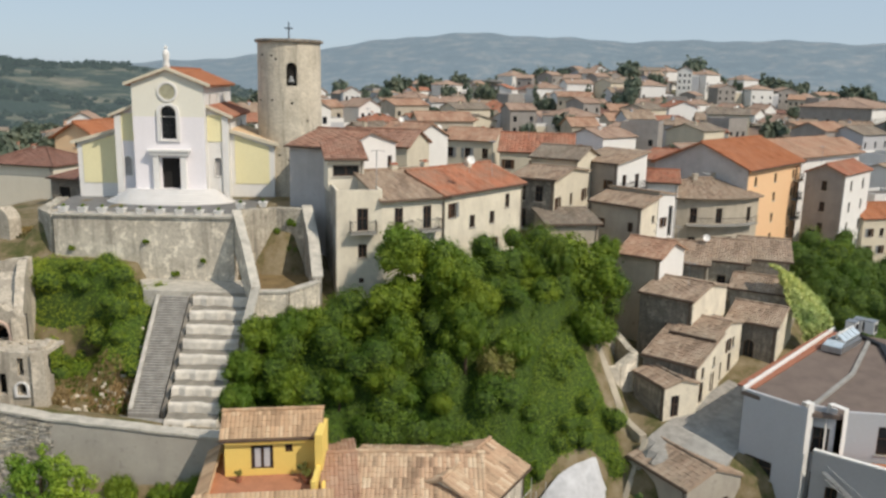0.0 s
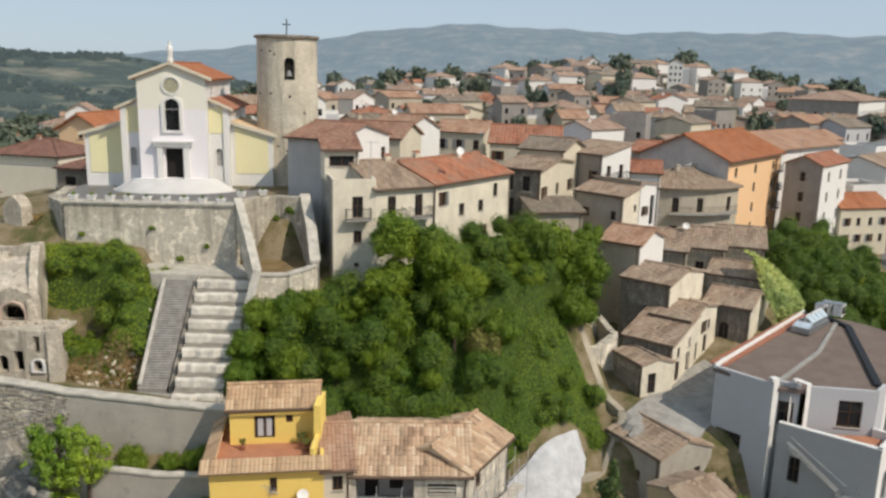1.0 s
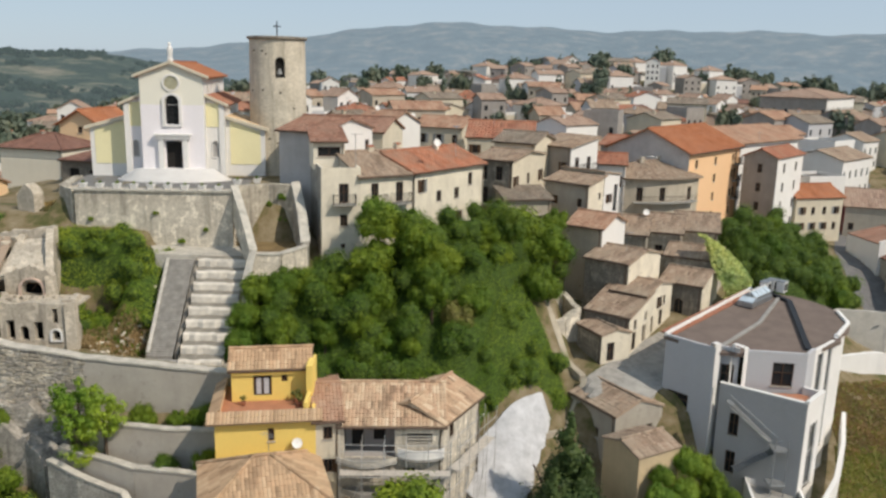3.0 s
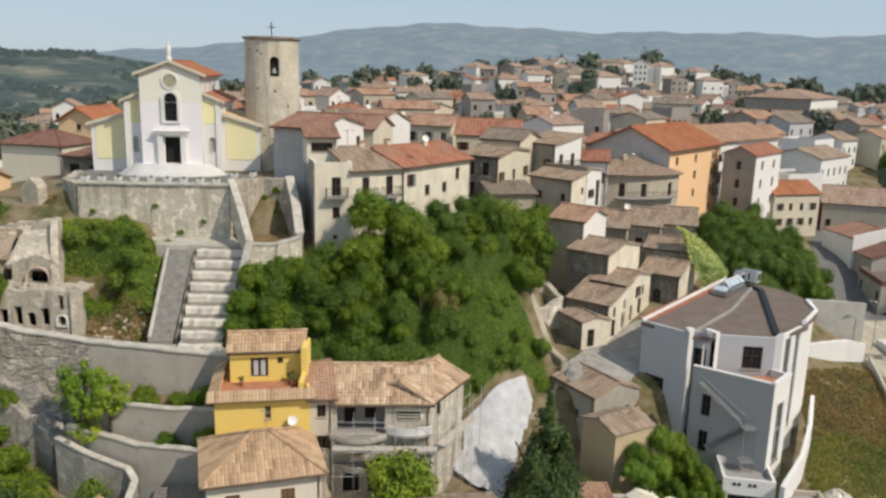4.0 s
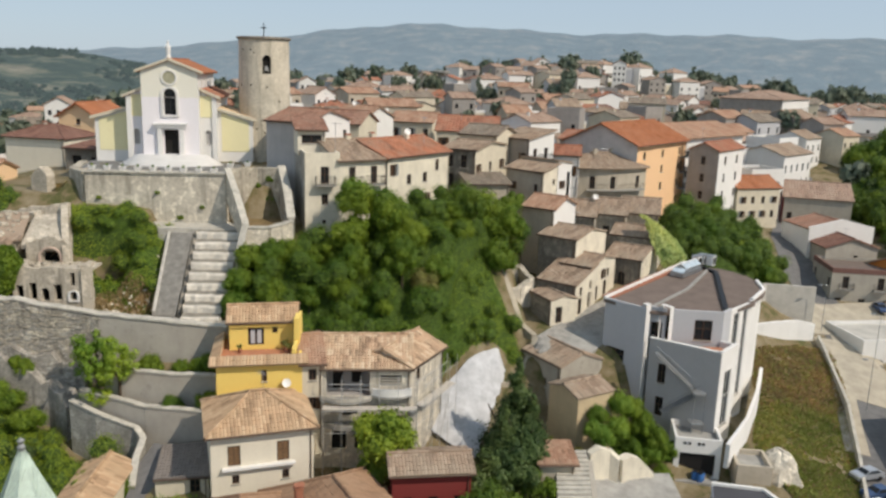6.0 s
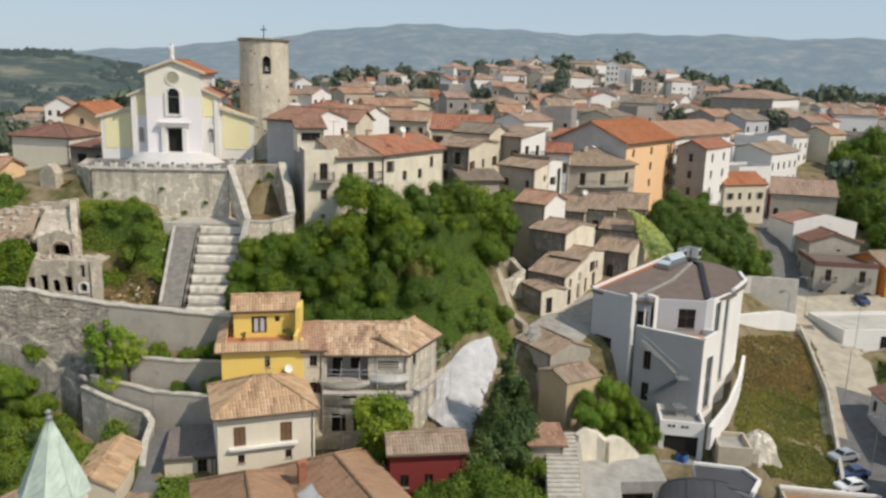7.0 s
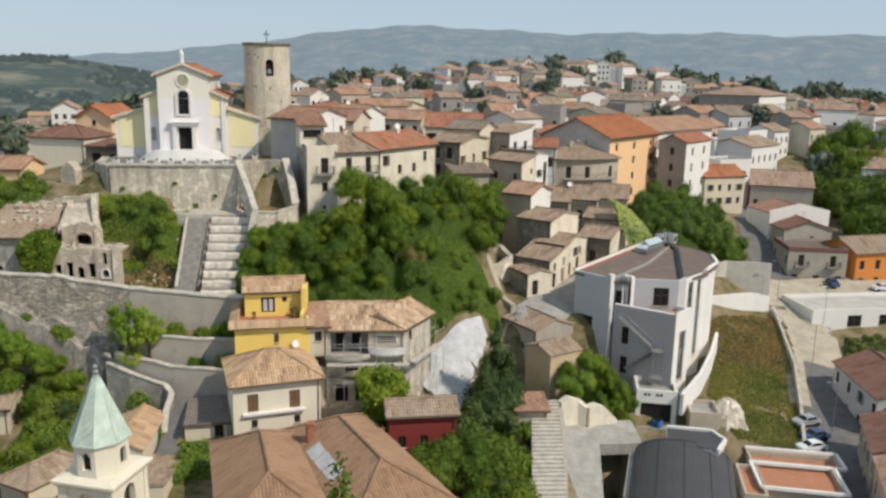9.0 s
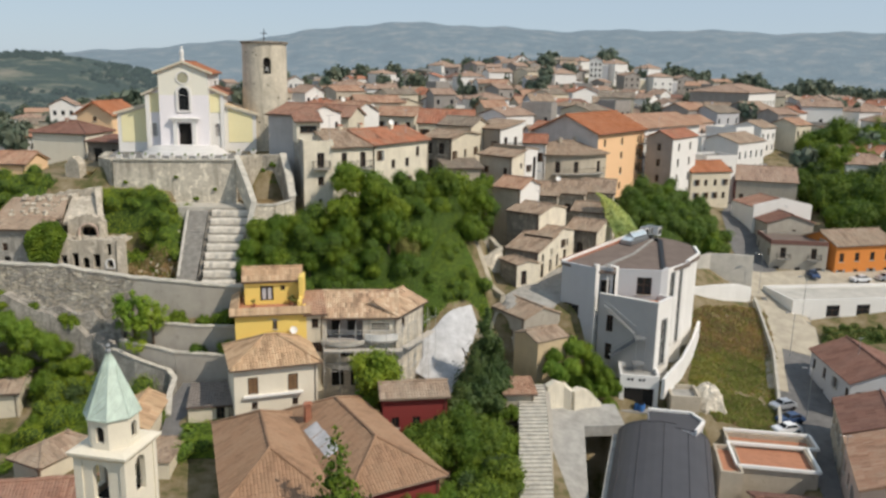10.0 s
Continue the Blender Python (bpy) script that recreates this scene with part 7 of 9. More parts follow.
house("narrow pale grey house with small windows", (-7.2, 47.2), (-5.3, 47.5), 9, 5, 13.0, CREAM, TILE_WARM, roof="gable", rise=1.2, front=[(0.95, 6.3, 0.75, 1.1, "w"), (0.95, 3.4, 0.75, 1.2, "w")], group="foreground houses")
sc = house("old house under repair with a loggia and scaffolding", (-5.3, 47.6), (3.0, 47.8), 9.0, 3, 12.5, STONE_PALE, TILE_RAGGED, rise=1.7,
           front=[(2.35, 6.6, 4.1, 2.75, "l"), (6.4, 7.75, 2.0, 0.95, "o"), (2.6, 4.75, 1.4, 0.75, "o"), (5.6, 4.9, 0.9, 0.8, "o"), (1.5, 1.2, 1.4, 2.2, "o"), (3.6, 1.2, 1.2, 2.0, "o"), (6.0, 1.4, 1.2, 1.8, "o")], group="foreground houses")
house("rough stone end of the house under repair", (3.0, 47.9), (6.3, 53.8), 6.0, 3, 12.6, STONE_PALE, TILE_RAGGED, rise=1.2, front=[(1.5, 7.8, 0.8, 1.1, "w"), (4.4, 5, 0.5, 0.5, "w")], group="foreground houses")
LOG = plaster("loggia_plaster", (0.40, 0.375, 0.35), 0.4, (0.24, 0.215, 0.19))
part("loggia", Shape().box(0.3, 4.4, 2.1, 2.3, 6.4, 9.4).box(0.1, 0.3, 0.2, 2.2, 6.4, 9.4).box(0.3, 4.4, 0.2, 2.1, 6.35, 6.6), LOG, sc, "grey plastered open loggia")
part("loggia_side", Shape().box(4.4, 4.6, 0.22, 2.2, 6.5, 9.4), CLAY, sc, "bare brick side of the loggia")
# black panels painted as shade inside the loggia doorways
part("loggia_doorway", Shape().box(0.8, 1.8, 2.06, 2.1, 6.6, 8.5).box(2.6, 3.6, 2.06, 2.1, 7.2, 8.5), DARK, sc)
for k in range(3):
    part("louvre", Shape().box(5.45, 7.35, -0.02, 0.1, 7.86 + 0.27 * k, 7.96 + 0.27 * k), STEP, sc)


def bowed(x0, x1, out, z, rail, mat):
    """A balcony with a bowed edge and a solid parapet."""
    arc = [(x0 + (x1 - x0) * k / 14, -out * (0.35 + 0.65 * math.sin(math.pi * k / 14))) for k in range(15)]
    b = part("balcony", Shape().prism([(x0, 0.05)] + arc + [(x1, 0.05)], z - 0.2, z), CONCRETE, sc)
    edge = Shape()
    for (xa, ya), (xb, yb) in zip(arc, arc[1:]):
        edge.prism([(xa, ya), (xb, yb), (xb, yb + 0.14), (xa, ya + 0.14)], z, z + rail)
    part("parapet", edge, mat, b)


bowed(-0.3, 4.6, 1.5, 6.55, 0.35, STEP)
bowed(4.6, 8.4, 0.9, 6.8, 0.75, WHITE)
bowed(0.0, 4.8, 1.8, 4.0, 0.3, CONCRETE)
bowed(4.8, 8.4, 1.0, 4.3, 0.35, CONCRETE)


def scaffold(m, bays):
    scaf = thing("scaffold", m, "steel tube scaffold before the old house", "scaffold", "scaffolds round the old house")
    run = 1.75 * bays
    for i in range(bays + 1):
        for k in (0, 1.1):
            part("standard", shared(("standard",), lambda: Shape().tube((0, 0, 0), (0, 0, 9.6), 0.028, n=5)), TUBE, scaf).matrix_local = Matrix.Translation((1.75 * i, k, 0))
    for j in range(1, 4):
        for k in (0, 1.1):
            part("ledger", shared(("ledger", bays), lambda: Shape().tube((0, 0, 0), (run, 0, 0), 0.03, n=5)), TUBE, scaf).matrix_local = Matrix.Translation((0, k, 2.1 + 2.2 * j))
        if j == 2:
            part("deck", shared(("deck", bays), lambda: Shape().box(0, run, 0.1, 1.0, 0, 0.07)), plain("grey_boards", (0.56, 0.51, 0.44), 0.9, 0, 0.4, 4), scaf).matrix_local = Matrix.Translation((0, 0, 2.16 + 2.2 * j))
    for i in range(0, bays, 2):
        part("brace", shared(("brace",), lambda: Shape().tube((0, 0, 0.1), (1.75, 0, 4.3), 0.028, n=5)), TUBE, scaf).matrix_local = Matrix.Translation((1.75 * i, -0.04, 2.0))


scaffold(Matrix.Translation((-5.2, 45.5, 2.5)), 5)
scaffold(Matrix.Translation((4.3, 46.4, 2.5)) @ Matrix.Rotation(radians(60.8), 4, "Z"), 4)

# ---- modern white building ----
md = thing("modern_building", Matrix.Identity(4), "modern white and grey building with a broad flat roof", "building")


def md_wall(a, b, z0, z1, holes, mat, thick=0.3, kind="w", fm=FRAME_BROWN):
    a, b = Vector((*a, 0)), Vector((*b, 0))
    u = (b - a).normalized()
    n = Vector((u.y, -u.x, 0))
    s = Shape()
    o = Vector((a.x, a.y, z0))
    wd = (b - a).length
    facade(s, o, u, wd, z1 - z0, [(c - w2 / 2, q, c + w2 / 2, q + hh, False) for c, q, w2, hh in holes], n, thick)
    bk = -n * thick
    s.face((o + Z * (z1 - z0), o + u * wd + Z * (z1 - z0), o + u * wd + bk + Z * (z1 - z0), o + bk + Z * (z1 - z0)))
    s.face((o + u * wd + bk, o + bk, o + bk + Z * (z1 - z0), o + u * wd + bk + Z * (z1 - z0)))
    part("wall", s, mat, md)
    for c, q, w2, hh in holes:
        mm = Matrix.Translation(o + u * c + Z * q) @ Matrix((u, -n, Z)).transposed().to_4x4()
        fit_window(md, mm, w2, hh, kind, fm, False)


# grey of the left-facing walls includes their shade
md_wall((25.2, 62.6), (28.7, 58.6), 1, 15.5, [(1.75, 7.5, 2.4, 1.5), (1.75, 4.2, 2.6, 1.5)], LIGHTGREY)
md_wall((28.7, 58.6), (29.3, 58.9), 1, 15.9, [], WHITE, 0.6)
md_wall((29.3, 59.4), (31.0, 58.6), 1, 15.5, [(0.9, 10.6, 1.2, 2.2), (0.9, 6.6, 0.9, 2.4), (0.9, 2.8, 0.9, 2.4)], LIGHTGREY)
md_wall((31.0, 57.6), (31.5, 57.9), 1, 15.9, [], WHITE, 1.4)
md_wall((31.5, 58.2), (36.9, 57.4), 1, 15.5, [(3.4, 11.2, 1.9, 2.3)], LIGHTGREY)
md_wall((36.9, 57.4), (38.4, 59.0), 1, 15.5, [], LIGHTGREY)
md_wall((38.4, 59.0), (42.2, 62.4), 1, 15.3, [(1.4, 3.5, 1.3, 10.2), (3.6, 3.5, 1.0, 10.2)], WHITE, fm=FRAME_WHITE)
arc = [(42.2, 62.4)] + [(39.6 + 6.2 * math.cos(a), 69.4 + 6.6 * math.sin(a)) for a in [radians(-58 + 16 * i) for i in range(9)]]
for p, q in zip(arc, arc[1:]):
    md_wall(p, q, 3, 15.4, [], WHITE)
md_wall((39.5, 77.4), (26.2, 64.5), 3, 15.5, [], LIGHTGREY)
s = Shape()
out = [(25.0, 62.7), (28.7, 58.9), (31.5, 58.4), (36.9, 57.7), (38.4, 59.2), *[(39.6 + (x - 39.6) * 1.06, 69.4 + (y - 69.4) * 1.06) for x, y in arc], (39.5, 77.4)]
s.slab([(x, y, 15.05 + 0.06 * (y - 58)) for x, y in out], (0, 0, -0.35))
part("roof", s, ROOF_BROWN, md)


def roof_z(x, y):
    return 15.05 + 0.06 * (y - 58)


def on_roof(pts, wd, hh, mat, name):
    for p, q in zip(pts, pts[1:]):
        d = Vector((q[0] - p[0], q[1] - p[1], 0)).normalized()
        n = Vector((d.y, -d.x, 0)) * wd / 2
        a, b = Vector((*p, roof_z(*p) + hh)), Vector((*q, roof_z(*q) + hh))
        part(name, Shape().slab((a + n, b + n, b - n, a - n), (0, 0, -hh - 0.1)), mat, md)


on_roof([(29.0, 59.2), (36.0, 66.4), (41.5, 74.4)], 0.35, 0.18, CONCRETE, "ridge_strip")
on_roof([(37.8, 59.2), (42.0, 73.0), (41.0, 75.8)], 0.6, 0.28, IRON, "gutter")
on_roof([(25.6, 63.4), (39.2, 76.8)], 1.5, 0.05, CLAY, "roof_edge")
on_roof([(25.1, 62.6), (39.4, 77.2)], 0.2, 0.35, WHITE, "parapet")
on_roof([(42.4, 62.9), (45.4, 66.6), (46.0, 70.0)], 0.35, 0.25, WHITE, "parapet")
# terrace block in front
tb = [(29.2, 58.0), (35.3, 53.2), (38.3, 56.2), (36.9, 57.5)]
s = Shape()
s.prism([(30.2, 57.8), (35.2, 53.9), (37.6, 56.2), (36.6, 57.3)], 11.2, 11.6)
part("terrace_floor", s, TERRACOTTA, md)
# left face painted darker for its shade, sunlit right face white
md_wall(tb[0], tb[1], 1.5, 12.3, [(1.6, 6.0, 0.9, 2.2), (1.6, 2.2, 0.9, 2.2)], MODERN_SHADE)
md_wall(tb[1], tb[2], 1.5, 12.3, [(2.2, 2.2, 1.7, 6.2)], WHITE, fm=FRAME_WHITE)
md_wall(tb[2], tb[3], 1.5, 12.3, [], WHITE)
on = Shape()
for p, q in ((tb[0], tb[1]), (tb[1], tb[2])):
    d = Vector((q[0] - p[0], q[1] - p[1], 0)).normalized()
    n = Vector((d.y, -d.x, 0)) * 0.06
    a, b = Vector((*p, 12.42)), Vector((*q, 12.42))
    on.slab((a + n, b + n, b - n * 6, a - n * 6), (0, 0, -0.12))
part("coping", on, WHITE, md)
# outside stair of steel on the shaded side
zs = Shape()
for i in range(13):
    t = i / 13
    zs.box(29.5 + 3.4 * t, 29.9 + 3.4 * t, 55.8 - 1.6 * t, 57.0 - 1.6 * t, 11.0 - 3.0 * t, 11.06 - 3.0 * t)
zs.tube((29.3, 55.8, 12.1), (33.2, 53.9, 8.9), 0.03).tube((29.3, 55.9, 11.0), (33.2, 54.0, 7.8), 0.05).box(32.8, 34.2, 53.3, 54.6, 7.6, 7.75)
for i in range(13):
    t = i / 13
    zs.box(33.4 - 3.4 * t, 33.8 - 3.4 * t, 53.6 + 1.6 * t, 54.6 + 1.6 * t, 7.6 - 3.0 * t, 7.66 - 3.0 * t)
zs.tube((33.6, 53.5, 8.7), (30.2, 55.1, 5.6), 0.05).box(32.8, 34.2, 53.2, 54.5, 4.3, 4.45)
for x, y in ((34.1, 53.3), (34.1, 54.5), (32.9, 53.3)):
    zs.tube((x, y, 1.5), (x, y, 8.8), 0.05)
part("outside_stair", zs, LEAD, md, "grey steel outside stair")
SKY_GLASS = plain("pale_blue_glass", (0.50, 0.58, 0.64), 0.12, 0, 0.25, 1.5)
sky_m = Matrix.Translation((38.4, 73.2, roof_z(38.4, 73.2))) @ Matrix.Rotation(radians(45), 4, "Z")
skl = thing("rooftop_skylight", sky_m, "pale blue glazed rooftop skylight with a zinc frame", "skylight")
part("kerb", Shape().box(-3.1, 2.2, -0.9, 0.9, 0, 0.55).box(-2.0, 2.2, -0.7, 0.7, 0.55, 0.95), ZINC, skl)
for i in range(4):
    xk = -2.0 + 1.05 * i
    part("pane", Shape().slab([(xk, -0.72, 0.97), (xk + 0.95, -0.72, 0.97), (xk + 0.95, 0.02, 1.5), (xk, 0.02, 1.5)], (0, 0, -0.05)), SKY_GLASS, skl)
    part("pane", Shape().slab([(xk + 0.95, 0.72, 0.97), (xk, 0.72, 0.97), (xk, -0.02, 1.5), (xk + 0.95, -0.02, 1.5)], (0, 0, -0.05)), SKY_GLASS, skl)
    part("bar", Shape().box(xk - 0.08, xk, -0.76, 0.76, 0.93, 1.02).box(xk - 0.08, xk, -0.06, 0.06, 1.0, 1.56), FRAME_WHITE, skl)
part("pane", Shape().slab([(-3.0, -0.8, 0.6), (-2.05, -0.8, 0.95), (-2.05, 0.8, 0.95), (-3.0, 0.8, 0.6)], (0, 0, -0.05)), SKY_GLASS, skl)
part("ridge_bar", Shape().box(-2.1, 2.2, -0.07, 0.07, 1.48, 1.58), FRAME_WHITE, skl)
for k, (x, y) in enumerate(((40.6, 76.2), (41.7, 77.0), (42.6, 76.4))):
    tk = thing("roof_unit", Matrix.Translation((x, y, roof_z(x, y))) @ Matrix.Rotation(radians(45), 4, "Z"), "white box-shaped cooling unit with dark grilles on the roof", "cooling unit", "cooling units on the roof")
    part("body", Shape().box(-0.55, 0.55, -0.45, 0.45, 0.12, 1.35), WHITE, tk)
    part("grille", Shape().box(-0.42, 0.42, -0.48, -0.44, 0.3, 1.15).box(-0.42, 0.42, 0.44, 0.48, 0.3, 1.15), IRON, tk)
    part("foot", Shape().box(-0.5, 0.5, -0.4, -0.3, 0, 0.12).box(-0.5, 0.5, 0.3, 0.4, 0, 0.12), IRON, tk)
    part("lid", Shape().box(-0.6, 0.6, -0.5, 0.5, 1.35, 1.42), ZINC, tk)

# ---- bell tower with the copper spire ----
BT = Matrix.Translation((-18.25, 16.2, 0)) @ Matrix.Rotation(radians(-16), 4, "Z")
bell = thing("bell_tower", BT, "cream stone bell tower with a green copper spire", "bell tower")
hw = 1.95
for i in range(4):
    s = Shape()
    facade(s, Vector((-hw, -hw, -5)), X, 2 * hw, 17.7, [(hw - 0.62, 14.1, hw + 0.62, 17.0, True), (hw - 0.35, 8.0, hw + 0.35, 9.2, True)], -Y, 0.45)
    sd = part("wall", s, IVORY, bell)
    sd.matrix_local = Matrix.Rotation(radians(90 * i), 4, "Z")
    q = part("pilaster", Shape().box(-hw - 0.1, -hw + 0.55, -hw - 0.1, -hw + 0.3, -5, 12.6), IVORY, bell)
    q.matrix_local = Matrix.Rotation(radians(90 * i), 4, "Z")
part("cornice", Shape().lathe([((hw + 0.05) * 1.414, 12.3), ((hw + 0.4) * 1.414, 12.65), ((hw + 0.42) * 1.414, 12.85), ((hw - 0.2) * 1.414, 13.0)], 4, a0=math.pi / 4), IVORY, bell)
part("bell", Shape().lathe([(0.6, 9.4), (0.46, 9.6), (0.36, 10.2), (0.12, 10.5)], 16), LEAD, bell)
# near-black block added inside the shaft as painted interior shade
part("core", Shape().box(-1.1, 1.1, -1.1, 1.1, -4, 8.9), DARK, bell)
oct_r = 1.66
for i in range(8):
    s = Shape()
    half = oct_r * math.tan(math.pi / 8)
    facade(s, Vector((-half, -oct_r, 12.85)), X, 2 * half, 2.5, [(half - 0.33, 0.65, half + 0.33, 1.9, True)] if i % 2 == 0 else [], -Y, 0.3)
    d = part("drum_wall", s, IVORY, bell)
    d.matrix_local = Matrix.Rotation(radians(45 * i), 4, "Z")
    if i % 2 == 0:
        d2 = part("drum_window", Shape().face([(x, -oct_r + 0.25, 13.5 + z) for x, z in opening_shape(0.66, 1.25, True)]), DARK, bell)
        d2.matrix_local = Matrix.Rotation(radians(45 * i), 4, "Z")
    half2 = 1.84 * math.tan(math.pi / 8)
    s = Shape()
    apex, lo = Vector((0, -0.1, 19.85)), 15.3
    P0, P1 = Vector((-half2, -1.84, lo)), Vector((half2, -1.84, lo))
    s.face((P0, P1, apex + Vector((0.05, 0, 0)), apex - Vector((0.05, 0, 0))))
    for k in range(9):                        # slanting seams
        f0, f1 = k / 9, min(1.0, (k + 2.2) / 9)
        a = P0.lerp(apex, f0) + Vector((0, -0.02, 0.01))
        b = P1.lerp(apex, f1) + Vector((0, -0.02, 0.01))
        s.tube(a, b, 0.035, n=4)
    s.tube(P0, apex, 0.07, 0.04, 5)
    c = part("spire_face", s, COPPER, bell)
    c.matrix_local = Matrix.Rotation(radians(45 * i), 4, "Z")
part("eave", Shape().lathe([(1.72, 15.2), (2.04, 15.25), (2.02, 15.37), (1.72, 15.43)], 8, a0=math.pi / 8), COPPER, bell)
part("finial", Shape().lathe([(0.14, 19.65), (0.22, 19.95), (0.1, 20.1), (0.2, 20.3), (0.05, 20.45)], 10), LEAD, bell)

# ---- dark vaulted building, red terraces ----
vault = thing("vaulted_building", Matrix.Translation((29.1, 31.1, -6)) @ Matrix.Rotation(radians(-20), 4, "Z"), "building with a dark curved metal roof", "building")
s = Shape()
NV, LV, RV = 18, 11.4, 5.1
prof = [(RV * math.cos(math.pi * (1 - i / NV)), 5.6 + 2.3 * math.sin(math.pi * i / NV)) for i in range(NV + 1)]
for (xa, za), (xb, zb) in zip(prof, prof[1:]):
    s.slab(((xa, -14, za), (xb, -14, zb), (xb, LV, zb), (xa, LV, za)), (0, 0, -0.2))
part("roof", s, SLATE, vault, soft=True)
for i in range(0, NV + 1, 3):
    part("seam", Shape().tube((prof[i][0], -14, prof[i][1] + 0.03), (prof[i][0], LV, prof[i][1] + 0.03), 0.05, n=4), ZINC if i in (0, NV) else SLATE, vault)
s = Shape()
facade(s, Vector((-RV + 0.2, -14, -4)), X, 2 * RV - 0.4, 9.6, [], -Y)
facade(s, Vector((RV - 0.2, -14, -4)), Y, LV + 14, 9.6, [], X)
side = Shape()
facade(side, Vector((-RV + 0.2, LV, -4)), -Y, LV + 14, 9.6, [(4 + 5 * i, 5, 7.5 + 5 * i, 8.4, False) for i in range(5)], -X, 0.6)
# dark material gives this wall the shade of the pit beside it
part("wall", side, STONE_DARK, vault, "side wall painted dark as pit shade")
s.face([(x, LV - 0.05, z) for x, z in prof] + [(RV - 0.2, LV - 0.05, -4), (-RV + 0.2, LV - 0.05, -4)])
part("wall", s, LIGHTGREY, vault)
for (xa, za), (xb, zb) in zip(prof, prof[1:]):
    part("end_coping", Shape().slab(((xa, LV, za + 0.06), (xb, LV, zb + 0.06), (xb, LV + 0.35, zb + 0.06), (xa, LV + 0.35, za + 0.06)), (0, 0, -0.5)), SLATE, vault)
part("edge", Shape().box(-RV - 0.5, -RV, -14, LV, 5.3, 5.7), CONCRETE, vault)
back_roof = [(31.2, 42.2), (35.6, 39.2), (37.4, 41.6), (36.8, 44.0), (32.2, 45.2)]
annexe = thing("vault_annex", Matrix.Identity(4), "low annex with a dark flat roof and white coping", "annex")
part("wall", Shape().prism(back_roof, -6.0, 1.75), LIGHTGREY, annexe)
part("roof", Shape().prism([(34 + (x - 34) * 0.95, 42.4 + (y - 42.4) * 0.95) for x, y in back_roof], 1.76, 1.86), SLATE, annexe)
for p, q in zip(back_roof[1:], back_roof[2:]):
    d = (Vector(q) - Vector(p)).normalized() * 0.16
    part("coping", Shape().prism([(p[0] - d.y, p[1] + d.x), (p[0] + d.y, p[1] - d.x), (q[0] + d.y, q[1] - d.x), (q[0] - d.y, q[1] + d.x)], 1.6, 2.12), WHITE, annexe)
TER = "flat red-floored roof terraces"
house("flat-roofed block with a red terrace and white parapet", (39.4, 36.6), (47.4, 34.6), 6.0, -6, -1.2, BEIGE, TERRACOTTA, roof="flat", name="building", category="building", group=TER)
house("flat-roofed block with a red terrace and white coping", (40.8, 41.9), (50.0, 39.8), 3.4, -6, -1.5, BEIGE, TERRACOTTA, roof="flat", name="building", category="building", group=TER)
house("flat-roofed block with a narrow red terrace", (37.0, 35.2), (39.2, 34.6), 6.6, -6, -1.2, BEIGE, TERRACOTTA, roof="flat", name="building", category="building", group=TER)
house("low house with a brown tiled roof", (38.2, 27.5), (46.0, 25.6), 6.5, -7, -2.4, PINK, TILE_BROWN, roof="gable", rise=1.2, group=TER)
for a, b in (((39.3, 36.5), (47.5, 34.5)), ((47.5, 34.5), (49.0, 40.2)), ((39.3, 36.5), (40.6, 42.1)), ((40.7, 41.8), (50.1, 39.7)), ((50.1, 39.7), (50.9, 43.2)), ((41.5, 45.3), (50.9, 43.2))):
    wall_line("white_coping", [(*a, -0.55), (*b, -0.55)], 0.3, 0.3, WHITE, "white parapet coping on a roof terrace", rough=0.0)
shop = house("small white workshop with a wide dark opening", (30.6, 51.4), (35.2, 50.4), 4.6, -1, 3.3, WHITE, CONCRETE, roof="flat", front=[(2.35, 0.7, 3.6, 2.5, "o")], group=NEAR, name="workshop", category="workshop")
house("low grey shed with a flat roof", (36.2, 48.6), (39.6, 48.0), 4.0, -2, 1.6, BEIGE, CONCRETE, roof="flat", group=NEAR, name="shed", category="shed")
wall_line("rough_wall", [(20.4, 46.9, 3.8), (21.4, 47.2, 4.6), (22.6, 47.6, 4.4), (23.6, 47.2, 3.4), (24.6, 47.8, 3.8), (25.8, 48.2, 2.6), (27.4, 48.6, 2.0)], 0.9, 4.0, LIMEWASH, "rough white limewashed rock wall", rough=1.0)
wall_line("rough_wall", [(20.6, 47.6, 4.0), (20.0, 42, 2.2), (18.6, 34.5, 0.2), (17.4, 27, -1.6)], 0.5, 6.0, OLD_CEMENT, "pale low wall beside the outdoor steps", rough=0.15)
yd = Shape().slab([(16.6, 22.0, -3.2), (20.2, 22.0, -4.6), (24.6, 44.6, 0.2), (21.0, 47.4, 1.8)], (0, 0, -6)).slab([(24.6, 44.6, 0.2), (29.6, 45.2, 0.0), (29.4, 49.0, 1.0), (21.0, 47.4, 1.8)], (0, 0, -1.3))
tagged(part("sunken_yard", yd, CONCRETE, None), "pale sloping concrete yard beside the steps", "yard", kind="structure")
for i in range(4):
    part("vent", Shape().lathe([(0.16, 0.0), (0.16, 0.05)], 12), DARK, shop).matrix_local = Matrix.Translation((1.0 + 0.45 * i + (0.5 if i > 1 else 0), -0.01, 4.3)) @ Matrix.Rotation(radians(90), 4, "X")
part("sill", Shape().box(0.2, 4.5, -1.3, -0.02, -0.4, 0.6), CONCRETE, shop)
